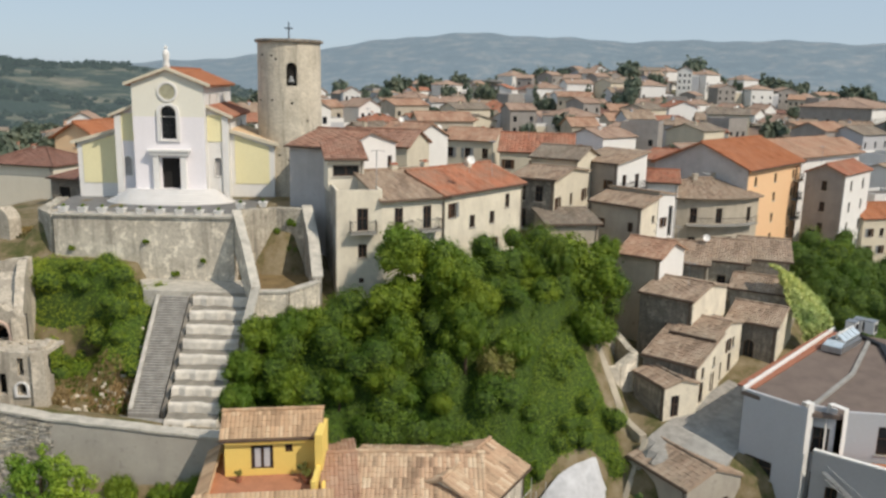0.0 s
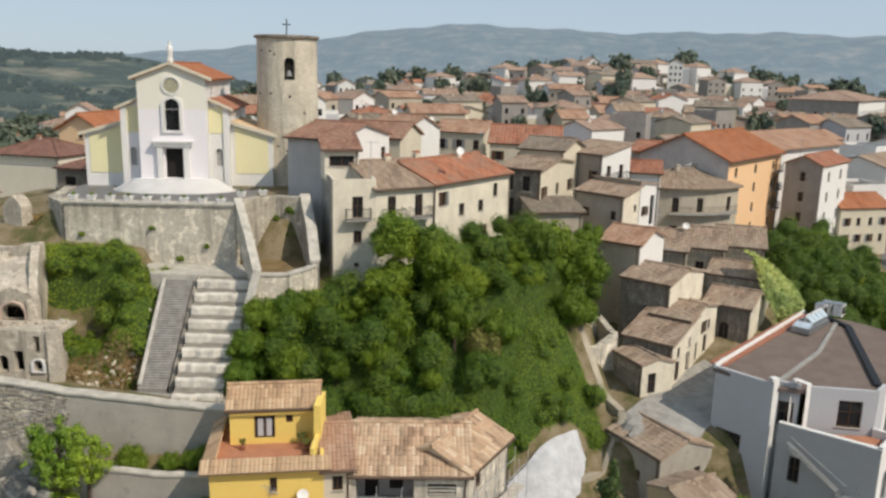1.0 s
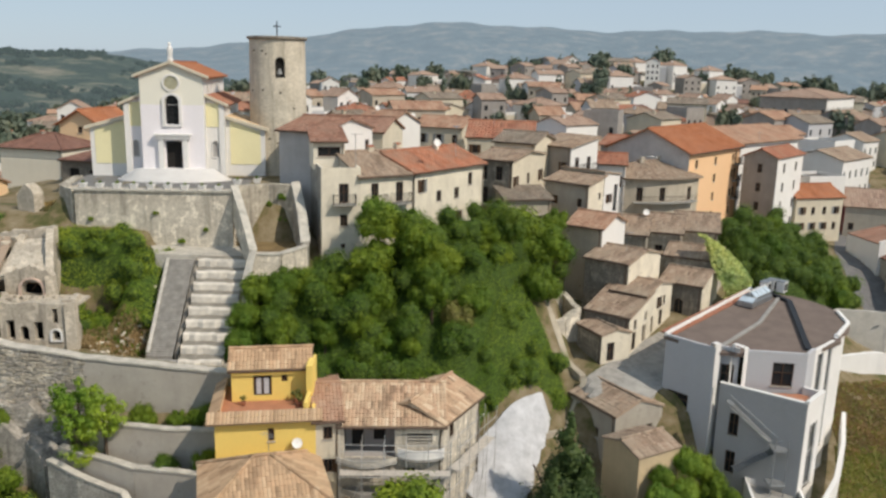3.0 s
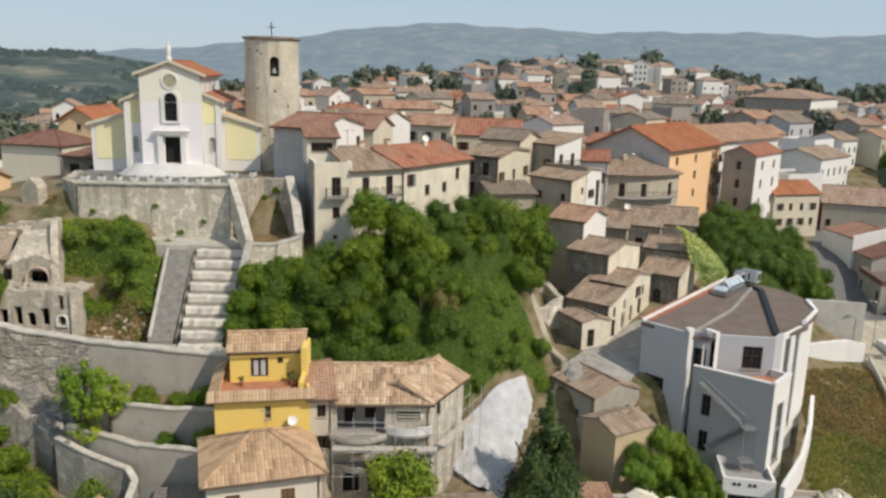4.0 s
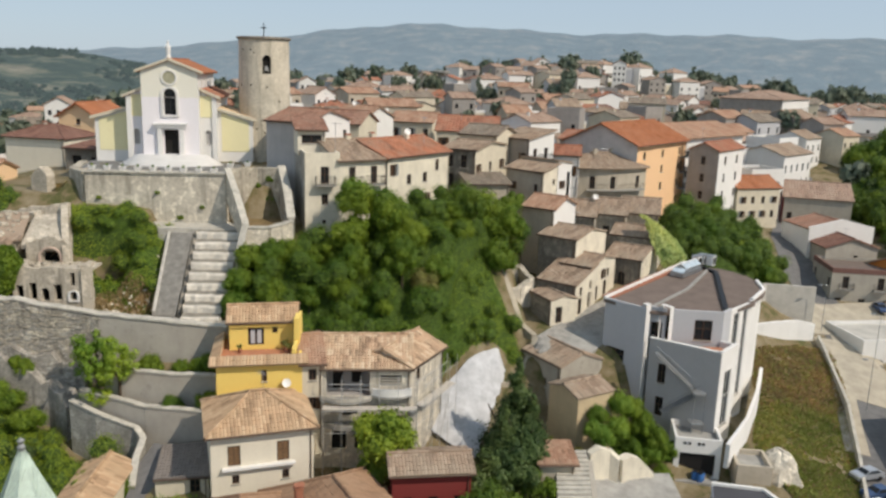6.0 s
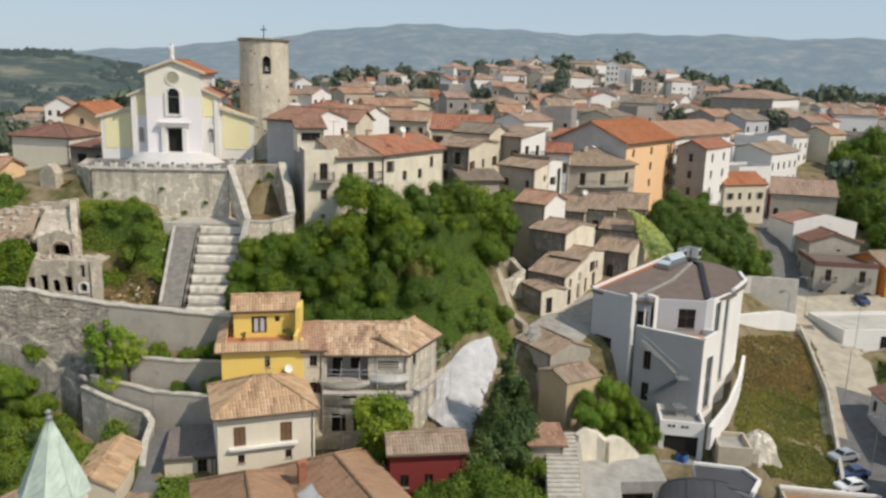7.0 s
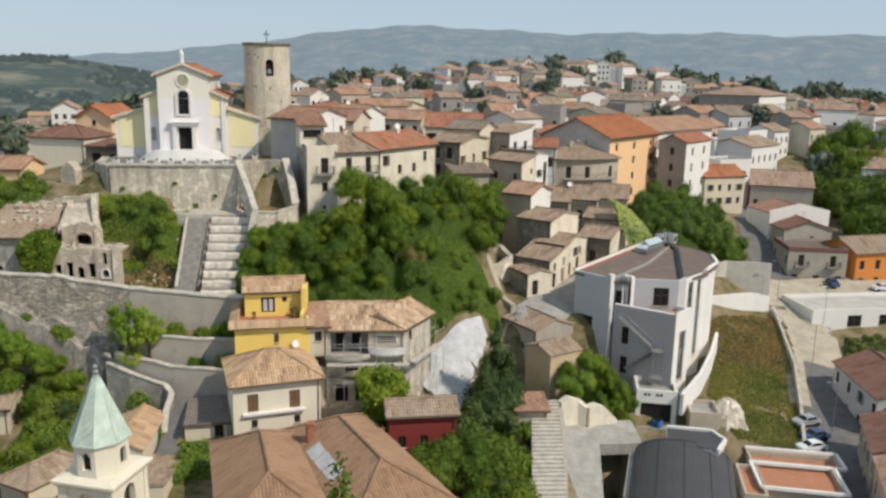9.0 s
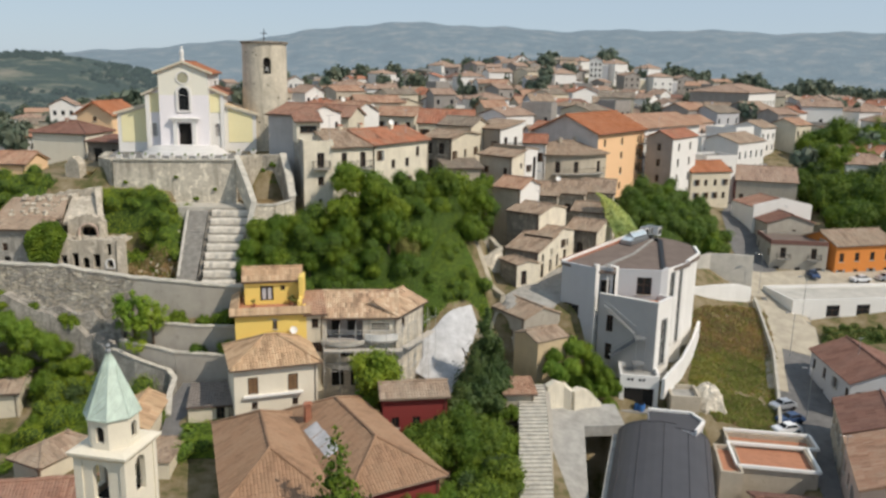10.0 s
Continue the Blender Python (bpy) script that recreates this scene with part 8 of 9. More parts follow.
for x, y in ((32.6, 50.4), (33.3, 50.25), (33.0, 49.95)):
    bl = thing("barrel", Matrix.Translation((x, y, -0.4)), "blue plastic barrel before the workshop opening", "barrel", "barrels before the workshop")
    part("body", shared(("barrel",), lambda: Shape().lathe([(0.27, 0), (0.31, 0.25), (0.31, 0.65), (0.27, 0.9)], 14)), BLUE_PLASTIC, bl)
    part("lid", shared(("barrel_lid",), lambda: Shape().lathe([(0.28, 0.9), (0.28, 0.96)], 14)), IRON, bl)
low = thing("lane_steps", Matrix.Identity(4), "long flight of pale outdoor stone steps", "stairs")
for i in range(34):
    t = i / 33
    x, y, z = 19.0 - 2.8 * t, 47.6 - 20.5 * t, 4.2 - 4.6 * t
    part("step", Shape().box(x - 1.75 - 0.3 * t, x + 1.3, y - 0.5, y + 0.03, z - 1.2, z + random.uniform(-0.03, 0.03)), STEP, low)
house("small ruined shed with a reddish roof", (15.2, 44.2), (18.5, 44.2), 3.8, 2, 4.5, BEIGE, TILE_WARM, roof="shed", rise=0.3, group=NEAR, name="shed", category="shed")

# ---- white sheeting in the gully ----
s = Shape()
NI, NJ = 26, 10
for i in range(NI + 1):
    for j in range(NJ + 1):                   # straight upper edge from the old house to the lane, ragged lower edge
        t, q = i / NI, j / NJ
        a = Vector((13.0, 61.2)).lerp(Vector((3.2, 53.0)), t)
        b = Vector((13.9, 60.2)).lerp(Vector((9.6, 49.6)), t)
        c = a.lerp(b, q) + Vector((0.5 * noise.noise((t * 9, 3.1, q)), -0.5 * noise.noise((t * 7, 1.1, q)))) * q
        s.v.append((c.x, c.y, ground(c.x, c.y) + 0.75 - 0.35 * q + 0.5 * noise.noise((c.x * 0.8, c.y * 0.8, 5.0)) * (0.3 + q)))
sheeting = thing("sheeting", Matrix.Identity(4), "crumpled white sheeting spread over the gully", "sheeting")
for i0, i1 in ((0, 9), (9, 18), (18, NI)):    # three lengths laid end to end
    length = Shape()
    length.v = [(x, y, z + 0.03 * (i0 // 9)) for x, y, z in s.v[i0 * (NJ + 1):(i1 + 1) * (NJ + 1)]]
    for i in range(i1 - i0):
        for j in range(NJ):
            k = i * (NJ + 1) + j
            length.f.append((k, k + 1, k + NJ + 2, k + NJ + 1))
            length.uv.append(None)
    part("sheet", length, SHEET, sheeting, soft=True)

# ---- cars ----
def car(m, paint, label):
    top = thing("car", m, label, "car", "cars parked by the street")
    side = [(-2.0, 0.35), (-2.02, 0.75), (-1.85, 0.92), (-1.0, 1.0), (-0.4, 1.42), (0.9, 1.45), (1.6, 1.0), (1.95, 0.9), (2.0, 0.4)]
    s = Shape()
    hwid = [0.82 if z < 1.05 else 0.64 for _, z in side]
    for (p, a), (q, b) in zip(zip(side, hwid), zip(side[1:], hwid[1:])):
        s.face(((p[0], -a, p[1]), (p[0], a, p[1]), (q[0], b, q[1]), (q[0], -b, q[1])))
    for sg in (-1, 1):
        s.face([(p[0], sg * 0.82, min(p[1], 1.0)) for p in side][::-sg])
        s.face([(-1.0, sg * 0.82, 1.0), (-0.4, sg * 0.64, 1.42), (0.9, sg * 0.64, 1.45), (1.6, sg * 0.82, 1.0)][::-sg])
    part("body", s, paint, top)
    g = Shape()
    g.face([(-0.98, -0.72, 1.04), (-0.98, 0.72, 1.04), (-0.45, 0.6, 1.41), (-0.45, -0.6, 1.41)][::-1])
    g.face([(1.57, -0.72, 1.04), (1.57, 0.72, 1.04), (0.95, 0.6, 1.44), (0.95, -0.6, 1.44)])
    for v in range(len(g.v)):
        x, y, z = g.v[v]
        g.v[v] = (x * 1.012, y, z + 0.012)
    part("windscreen", g, PANE, top)
    for sg in (-1, 1):
        part("side_window", Shape().face([(-0.85, sg * 0.80, 1.05), (-0.35, sg * 0.67, 1.38), (0.85, sg * 0.67, 1.40), (1.35, sg * 0.80, 1.05)][::-sg]), PANE, top)
        for x in (-1.25, 1.25):
            wh = part("wheel", shared(("tyre",), lambda: Shape().lathe([(0.18, -0.1), (0.31, -0.1), (0.31, 0.1), (0.18, 0.1)], 16)), IRON, top)
            wh.matrix_local = Matrix.Translation((x, sg * 0.76, 0.31)) @ Matrix.Rotation(radians(90), 4, "X")
            part("rim", shared(("rim",), lambda: Shape().lathe([(0.19, -0.09), (0.19, 0.09)], 12)), ZINC, wh)
    return top


PAINTS = [plain("white_car_paint", (0.75, 0.76, 0.77), 0.25, 0, 0.05), plain("blue_car_paint", (0.06, 0.10, 0.20), 0.25, 0.2, 0.1), plain("silver_car_paint", (0.5, 0.52, 0.55), 0.3, 0.5, 0.1)]
for x, y, a, k, lab in ((52.4, 52.4, 14, 2, "silver parked car"), (51.9, 49.4, 12, 1, "dark blue parked car"), (50.2, 46.9, 10, 0, "white parked car"), (86.0, 92.5, 5, 0, "white parked car"), (91.0, 93.0, 5, 2, "silver parked car"), (78.0, 94.0, 80, 1, "dark blue parked car")):
    car(Matrix.Translation((x, y, ground(x, y) + 0.15)) @ Matrix.Rotation(radians(a), 4, "Z") @ Matrix.Scale(0.86, 4), PAINTS[k], lab + " at the roadside")

house("low pale outbuilding with a grey tiled lean-to roof beside the lane", (-19.0, 40.2), (-14.6, 40.8), 5.4, 3.0, 4.95, CREAM, CEMENT_TILE, roof="shed", rise=0.45, over=0.15, front=[(3.3, 0.1, 0.9, 1.7, "d")], group=NEAR, name="outbuilding", category="outbuilding")

# ---- further houses ----
BACK = "houses behind the ridge"
def rounded_house(a, b, z0, h, depth, bulge):
    """A house with a curved front: a, b are the ends of the arc."""
    a, b = Vector((*a, 0)), Vector((*b, 0))
    w, ux = (b - a).length, (b - a).normalized()
    m = Matrix.Translation((a.x, a.y, z0)) @ Matrix(((ux.x, -ux.y, 0, 0), (ux.y, ux.x, 0, 0), (0, 0, 1, 0), (0, 0, 0, 1)))
    top = thing("house", m, "rounded beige house with a curved balcony and low tiled roof", "house", OLD)
    R = (w * w / 4 + bulge * bulge) / (2 * bulge)
    phi = math.asin(w / 2 / R)
    n_seg = 8
    out = [Vector((math.sin(phi * (2 * i / n_seg - 1)), -math.cos(phi * (2 * i / n_seg - 1)), 0)) for i in range(n_seg + 1)]
    arc = [Vector((w / 2, R - bulge, 0)) + o * R for o in out]
    body, slab_, rail = Shape(), Shape(), Shape()
    for i, (p, q) in enumerate(zip(arc, arc[1:])):
        u = (q - p).normalized()
        n, length = Vector((u.y, -u.x, 0)), (q - p).length
        ops = [(1.2, 1.0, 1.5, "w")] if i in (1, 4, 6) else []
        if i in (1, 3, 6):
            ops.append((4.6, 0.95, 2.05, "d"))
        facade(body, p - Z * 5, u, length, h + 5, [(length / 2 - ww / 2, zb + 5, length / 2 + ww / 2, zb + hh + 5, False) for zb, ww, hh, _ in ops], n)
        for zb, ww, hh, k in ops:
            fit_window(top, Matrix.Translation(p + u * length / 2 + Z * zb) @ Matrix((u, -n, Z)).transposed().to_4x4(), ww, hh, k, FRAME_BROWN, False)
        if 0 < i < 7:
            po, qo = p + out[i] * 1.0, q + out[i + 1] * 1.0
            slab_.slab((p + Z * 4.5, po + Z * 4.5, qo + Z * 4.5, q + Z * 4.5), (0, 0, -0.2))
            rail.tube(po + Z * 5.45, qo + Z * 5.45, 0.03, n=4)
            for k in range(9):
                c = po.lerp(qo, k / 9)
                rail.tube(c + Z * 4.5, c + Z * 5.45, 0.014, n=3)
    facade(body, Vector((w, 0, -5)), Y, depth, h + 5, [], X)
    facade(body, Vector((w, depth, -5)), -X, w, h + 5, [], Y)
    facade(body, Vector((0, depth, -5)), -Y, depth, h + 5, [], -X)
    part("wall", body, BEIGE, top)
    bal = part("balcony", slab_, CONCRETE, top)
    part("railing", rail, IRON, bal)
    rs = Shape()
    e = [p + o * 0.7 + Z * h for p, o in zip(arc, out)]
    A, B = Vector((w * 0.36, depth / 2, h + 2.0)), Vector((w * 0.64, depth / 2, h + 2.0))
    c1, c2 = Vector((w + 0.7, depth + 0.7, h)), Vector((-0.7, depth + 0.7, h))
    for i in range(n_seg):
        tiles(rs, [e[i], e[i + 1], B, A] if i == 3 else [e[i], e[i + 1], A if i < 3 else B])
    tiles(rs, [e[-1], c1, B])
    tiles(rs, [c1, c2, A, B])
    tiles(rs, [c2, e[0], A])
    cap_row(rs, A + Z * 0.08, B + Z * 0.08)
    part("roof", rs, TILE_OLD, top)
    for x, y in ((5.2, 3.4), (9.0, 4.6)):
        part("chimney", Shape().box(-0.3, 0.3, -0.25, 0.25, -0.8, 1.3).box(-0.38, 0.38, -0.33, 0.33, 1.3, 1.4), BEIGE, top).matrix_local = Matrix.Translation((x, y, h + 1.3))


rounded_house((30.8, 106.6), (43.6, 110.4), 17.2, 8.0, 8.5, 2.0)
house("long house with a wide red roof", (8.0, 118.5), (18.6, 117.0), 11, 21, 29.8, CREAM, TILE_RED, rise=2.3, front=rows_of(10.7, [6.2], 3), fine=False, group=BACK)
house("cream house with small lit windows", (-0.4, 131.5), (7.6, 129.0), 9, 22, 30.4, CREAM, TILE_WARM, rise=1.6, front=rows_of(8.4, [5.6], 3, 1.0, 1.6), fine=False, group=BACK)
house("white-gabled house with a pale orange roof", (-10.4, 118.6), (-4.6, 114.0), 8, 24, 31.8, GREY, TILE_WARM, rise=1.8, front=rows_of(7.4, [5.0], 1), fine=False, mats={"right": WHITE}, group=BACK)
house("brown-roofed house beside the tower", (-13.5, 98.0), (-4.5, 95.5), 9, 25, 32.0, CREAM, TILE_RUST, rise=1.6, fine=False, group=BACK)
house("yellowish house with a corner balcony", (-5.0, 192.0), (4.2, 188.5), 9, 22, 30.4, CREAM, TILE_WARM, roof="hip", rise=1.8, front=rows_of(9.8, [4.6], 3), far=True, fine=False, group=BACK)
house("pale house with a dark red roof", (8.0, 258.0), (20.4, 255.5), 12, 20, 29.4, LIGHTGREY, TILE_RED, roof="hip", rise=4.0, front=rows_of(12.6, [5.0], 3, 1.1, 1.5), far=True, fine=False, group=BACK)
# grey front carries painted shade, white right side the sun
house("long institutional building with a hipped tiled roof", (140.5, 324.0), (160.5, 307.3), 46, 17, 32.6, GREY, TILE_HAZED, roof="hip", rise=3.4, over=0.8, right=rows_of(46, [5.4, 9.4], 9, 1.6, 2.4, margin=2.5), front=rows_of(26, [9.4], 6, 1.0, 1.6),
      far=True, fine=False, mats={"right": WHITE}, name="building", category="building", group=BACK)
house("low beige house with a brown hipped roof", (-57.6, 100.4), (-48.0, 98.0), 8, 20, 28.4, IVORY, TILE_BROWN, roof="hip", rise=1.7, group=BACK, chimneys=[(4, 4, 0.9)])
house("dark open shed beside the church", (-46.4, 94.0), (-39.6, 91.6), 6, 22, 27.6, STONE_DARK, TILE_BROWN, roof="shed", rise=0.6, front=[(2, 2.2, 1.6, 2.4, "o"), (5, 2.5, 1.2, 2.0, "o")], group=BACK, name="shed", category="shed")
house("orange-fronted house with an orange roof", (-54.4, 112.2), (-47.6, 110.6), 9, 21, 31.0, APRICOT, TILE_ORANGE, roof="cross", rise=2.0, over=0.6, front=[(3.5, 8.6, 0.8, 0.9, "w"), (1.6, 5.4, 1.0, 2.0, "d"), (5.2, 5.2, 1.2, 2.2, "d")], fine=False, group=BACK)
house("small orange house with a red roof", (-57.5, 80.0), (-50.2, 79.6), 7, 20, 25.6, APRICOT, TILE_WARM, rise=1.3, right=[(3.5, 2.6, 0.8, 1.3, "w")], front=rows_of(7.3, [2.6], 2), group=BACK)

# ---- the town beyond ----
rng = random.Random(11)
PROTO, FAR_HOUSES = [], []
WALLS = [WHITE, CREAM, BEIGE, LIGHTGREY, PINK, WHITE, GREY, WHITE]
ROOFS = [TILE_HAZED, TILE_OLD, TILE_HAZED, TILE_GREY, TILE_BROWN, TILE_RED, TILE_WARM, TILE_HAZED]
KINDS = ["gable", "cross", "hip", "gable", "gable", "hip", "flat"]


def town_house(x, y, turn):
    z = ground(x, y) - 0.4
    m = Matrix.Translation((x, y, z)) @ Matrix.Rotation(turn, 4, "Z")
    if len(PROTO) < 26:
        i = len(PROTO)
        w, d, h = rng.uniform(7, 12), rng.uniform(7, 10), rng.choice([5.2, 6.2, 8.6, 9.4, 7.0, 10.2])
        kind = KINDS[i % 7]
        a, b = Vector((x, y)), Vector((x + w * math.cos(turn), y + w * math.sin(turn)))
        lv = [1.2 + 3 * k for k in range(int((h - 0.6) / 3))]
        ob = house(("%s town house with a %s" % ({WHITE: "white", CREAM: "cream", BEIGE: "beige", LIGHTGREY: "pale grey", PINK: "pinkish", GREY: "grey"}[WALLS[i % 8]],
                                                 "flat concrete roof" if kind == "flat" else {TILE_WARM: "warm brown tiled roof", TILE_RED: "red tiled roof", TILE_OLD: "weathered tiled roof", TILE_HAZED: "haze-greyed brown tiled roof", TILE_BROWN: "dark brown tiled roof", TILE_ORANGE: "bright orange tiled roof", TILE_GREY: "grey-brown tiled roof"}[ROOFS[(i * 3) % 8]])),
                   a, b, d, z, z + h, WALLS[i % 8], CONCRETE if kind == "flat" else ROOFS[(i * 3) % 8], roof=kind, rise=rng.uniform(1.4, 2.3), front=rows_of(w, lv, rng.choice([2, 3, 3])), right=rows_of(d, lv[-1:], 2),
                   far=True, fine=False, group="town beyond the ridge", foot=4, chimneys=[(w * 0.3, d * 0.4, 1.1)] if i % 2 else [])
        if i % 3:                             # lower wing at the side
            aw, ah = rng.uniform(3, 5), h * rng.uniform(0.5, 0.75)
            part("annex", Shape().box(w, w + aw, 0.8, d - 1.2, -4, ah), WALLS[(i + 3) % 8], ob)
            if i % 2:
                rs = Shape()
                tiles(rs, [(w + aw + 0.3, 0.5, ah - 0.2), (w + aw + 0.3, d - 0.9, ah - 0.2), (w, d - 0.9, ah + 1.2), (w, 0.5, ah + 1.2)], rib=0.6, course=0.9)
                part("annex_roof", rs, ROOFS[(i + 2) % 8], ob)
            else:
                part("parapet", Shape().box(w, w + aw, 0.8, 0.95, ah, ah + 0.8).box(w + aw - 0.15, w + aw, 0.95, d - 1.2, ah, ah + 0.8), WHITE, ob)
        if i % 4 == 1:
            part("balcony", Shape().box(1.0, w - 1.0, -1.2, 0.05, 3.7, 3.9).box(1.0, w - 1.0, -1.2, -1.1, 3.9, 4.8), WALLS[(i + 1) % 8], ob)
        PROTO.append(ob)
        return ob
    if y > 340:
        FAR_HOUSES.append((rng.choice(PROTO), m))
        return None
    return copy_thing(rng.choice(PROTO), m)


def blocked(x, y):
    if y < 138 and x > 18:
        return True
    if y < 205 and x > 52 + (y - 138) * 0.2 and x < 108:
        return True
    for bx, by, r in ((13, 122, 15), (4, 134, 12), (-6, 118, 12), (-8, 100, 14), (42, 182, 13), (0, 193, 13), (14, 262, 15), (168, 332, 36), (147, 296, 18), (158, 282, 14), (132, 262, 12), (20, 108, 14), (12, 105, 12), (-50, 108, 30)):
        if math.hypot(x - bx, y - by) < r:
            return True
    return False


y = 96.0
while y < 560:
    gap = 12.6 + (y - 96) * 0.012
    x = -34 - (y - 96) * 0.16
    right_end = 95 + (y - 96) * 0.95
    while x < min(right_end, 330):
        px, py = x + rng.uniform(-2.4, 2.4), y + rng.uniform(-3.4, 3.4)
        drop = 0.14 if px > -10 else 0.62
        if y > 470:
            drop += 0.25
        if not blocked(px, py) and rng.random() > drop and not (py < 150 and px < -12):
            town_house(px, py, radians(rng.choice([-18, 12, 30, 38, 42]) + rng.uniform(-6, 6)))
        x += gap
    y += gap * 0.98
for px, py in ((-118, 250), (-132, 265), (-100, 232), (-150, 300), (-125, 310), (-96, 205), (-165, 350), (-90, 330), (-108, 180), (-140, 205), (-84, 160), (-96, 150), (-120, 162), (-150, 240), (-175, 262), (-190, 300), (-72, 190), (-80, 222), (-70, 260), (-205, 350), (-230, 400), (-180, 410)):
    town_house(px, py, rng.uniform(-0.4, 0.6))
for k in range(46):                           # dark trees along the crest
    px = -60 + 7.5 * k + rng.uniform(-4, 4)
    plant("far", px, 440 + rng.uniform(-25, 30), rng.uniform(4, 7), rng.uniform(0.9, 1.4))
for k in range(210):
    plant("far", rng.uniform(110, 400), rng.uniform(455, 560), rng.uniform(5, 9), rng.uniform(1.0, 1.6))
WOODS = "trees among the town houses"
for k in range(270):
    py = rng.uniform(140, 620)
    px = rng.uniform(-70 - py * 0.1, 60 + py * 0.62)
    if not blocked(px, py):
        plant("farcone" if rng.random() < 0.22 else "far", px, py, rng.uniform(2.8, 5.2), rng.uniform(1.0, 1.6), group=WOODS, label="dark green tree among the town houses")
for k in range(120):                          # belt of trees closing the town
    t = k / 119
    px, py = -260 + 760 * t + rng.uniform(-15, 15), 600 + 60 * math.sin(t * 7) + rng.uniform(-30, 30)
    plant("far", px, py, rng.uniform(5, 9), rng.uniform(0.8, 1.2), group="belt of trees behind the town", label="dark tree in the belt behind town")
for k in range(220):                          # valley on the left
    px, py = rng.uniform(-380, -58), rng.uniform(120, 620)
    if px > -80 and py < 140:
        continue
    plant("far", px, py, rng.uniform(3, 6.5), rng.uniform(0.7, 1.2), group="trees in the valley", label="dark green tree in the valley")
wt = thing("water_tower", Matrix.Translation((18.5, 330, ground(18.5, 330))), "pale concrete water tower with a flat disc top", "water tower")
part("shaft", Shape().lathe([(1.0, -2), (0.9, 11.5)], 14), CONCRETE, wt)
part("tank", Shape().lathe([(1.0, 11.0), (4.4, 11.9), (4.6, 12.6), (1.0, 12.9)], 24), CONCRETE, wt)

# ---- plants, each in its place ----
plant("loose", -27.0, 50.0, 2.7, 1.15, z=8.0, label="bright green feathery young tree above the lane")
plant("loose", -25.0, 49.9, 2.4, 1.05, z=8.2, label="bright green feathery young tree above the lane")
plant("loose", -26.6, 49.4, 1.7, 1.0, z=6.4, label="bright green feathery young tree above the lane")
plant("tree", 0.4, 42.4, 3.5, 1.0, z=3.4, label="leafy green tree before the old house")
plant("bush", 0.6, 42.0, 2.4, 1.0, z=4.2, label="leafy shoots under the green tree")
plant("cone", 13.4, 49.2, 5.6, 1.0, label="tall dark conifer in the gully")
plant("cone", 14.9, 48.0, 3.8, 1.1, label="dark conifer in the gully")
plant("cone", 12.0, 46.8, 3.6, 1.1, label="dark conifer in the gully")
for x, y, r in ((12.2, 45.4, 2.4), (14.4, 46.2, 2.3), (11.0, 44.0, 2.2), (13.4, 43.4, 2.3)):
    plant("dark", x, y, r, 1.1, label="dark leafy tree in the gully", group="dark trees in the gully")
plant("feathery", -2.2, 18.2, 5.6, 1.2, z=-0.6, label="feathery conifer before the tiled roof")
plant("feathery", -0.9, 18.0, 4.2, 1.1, z=-0.8, label="feathery conifer before the tiled roof")
for x, y, r, k in ((-22.6, 52.4, 1.1, "dark"), (-19.8, 52.4, 0.8, "dark"), (-18.2, 52.4, 0.8, "dark"), (-16.4, 52.5, 1.2, "dark"), (-22.6, 49.2, 1.0, "bush"), (-19.8, 49.0, 1.0, "bush"), (-16.4, 49.0, 1.3, "dark"), (-24.4, 49.6, 1.2, "bush"),
                   (-15.6, 72.9, 0.7, "bush"), (-14.0, 72.7, 0.6, "bush"), (-22.6, 42.0, 1.2, "bush")):
    plant(k if k != "dark" else "bush", x, y, r * (1.25 if y < 56 else 1.0), 1.25, z=24.0 if y > 70 else (16.4 if y > 56 else None), label="dense green shrub by the wall")
for x, y, r, t in ((24.9, 52.8, 1.5, 8.4), (26.2, 53.4, 1.5, 7.6), (27.6, 53.0, 1.5, 6.0), (29.0, 52.0, 1.4, 4.6), (24.2, 51.2, 1.5, 6.4), (22.8, 50.0, 1.3, 5.6), (30.2, 51.9, 1.1, 3.4)):
    tree_to("bush" if x > 25 else "brightbush", x, y, r, t, 1.3, "bright creeper climbing beside the modern building", "green creeper beside the modern building")
drape("creeper_drape", "pale green creeper pouring over the ruined wall", [(34.7, 83.4, 21.5), (37.2, 82.8, 20.4), (39.4, 81.8, 18.6), (41.0, 80.6, 16.2)], [(35.0, 81.6, 20.4), (35.9, 80.0, 18.0), (36.7, 79.0, 15.8), (37.6, 78.4, 13.8)], LEAF_PALE)
for k, x, y, r, t in (("olive", 17.4, 50.6, 1.2, 5.2), ("dry", 18.8, 49.6, 1.2, 5.0), ("olive", 20.0, 49.0, 1.1, 5.0), ("brightbush", 21.6, 49.6, 1.4, 6.6), ("bush", 22.0, 50.8, 1.3, 7.6), ("bush", 15.8, 42.8, 1.2, 3.8), ("mid", 14.2, 43.2, 1.4, 4.4)):
    tree_to(k, x, y, r, t, 1.1, "rough growth beside the low annex", "weeds by the outdoor steps")
thicket([(24.2, 50.6), (29.6, 50.2), (30.2, 54.0), (27.0, 56.5), (24.4, 55.5)], 1.7, ["bush", "bush", "brightbush"], 1.0, 1.5, "green creeper beside the modern building", (0.9, 1.4), 0.2)
thicket([(3.2, 33.4), (9.5, 30), (8, 24), (12.6, 24), (14.0, 34), (14.6, 42.5), (9.8, 42.5), (9.4, 36.2), (3.4, 36.0)], 2.5, ["mid", "bush", "mid", "dark"], 1.9, 2.7, "garden trees between the roofs", (0.8, 1.2))
thicket([(95, 110), (104, 106), (134, 122), (172, 190), (122, 182), (104, 150), (96, 124)], 4.9, ["mid", "tree", "mid", "dark"], 3.2, 5.0, "tall trees beyond the street", (0.9, 1.4), 2.4)
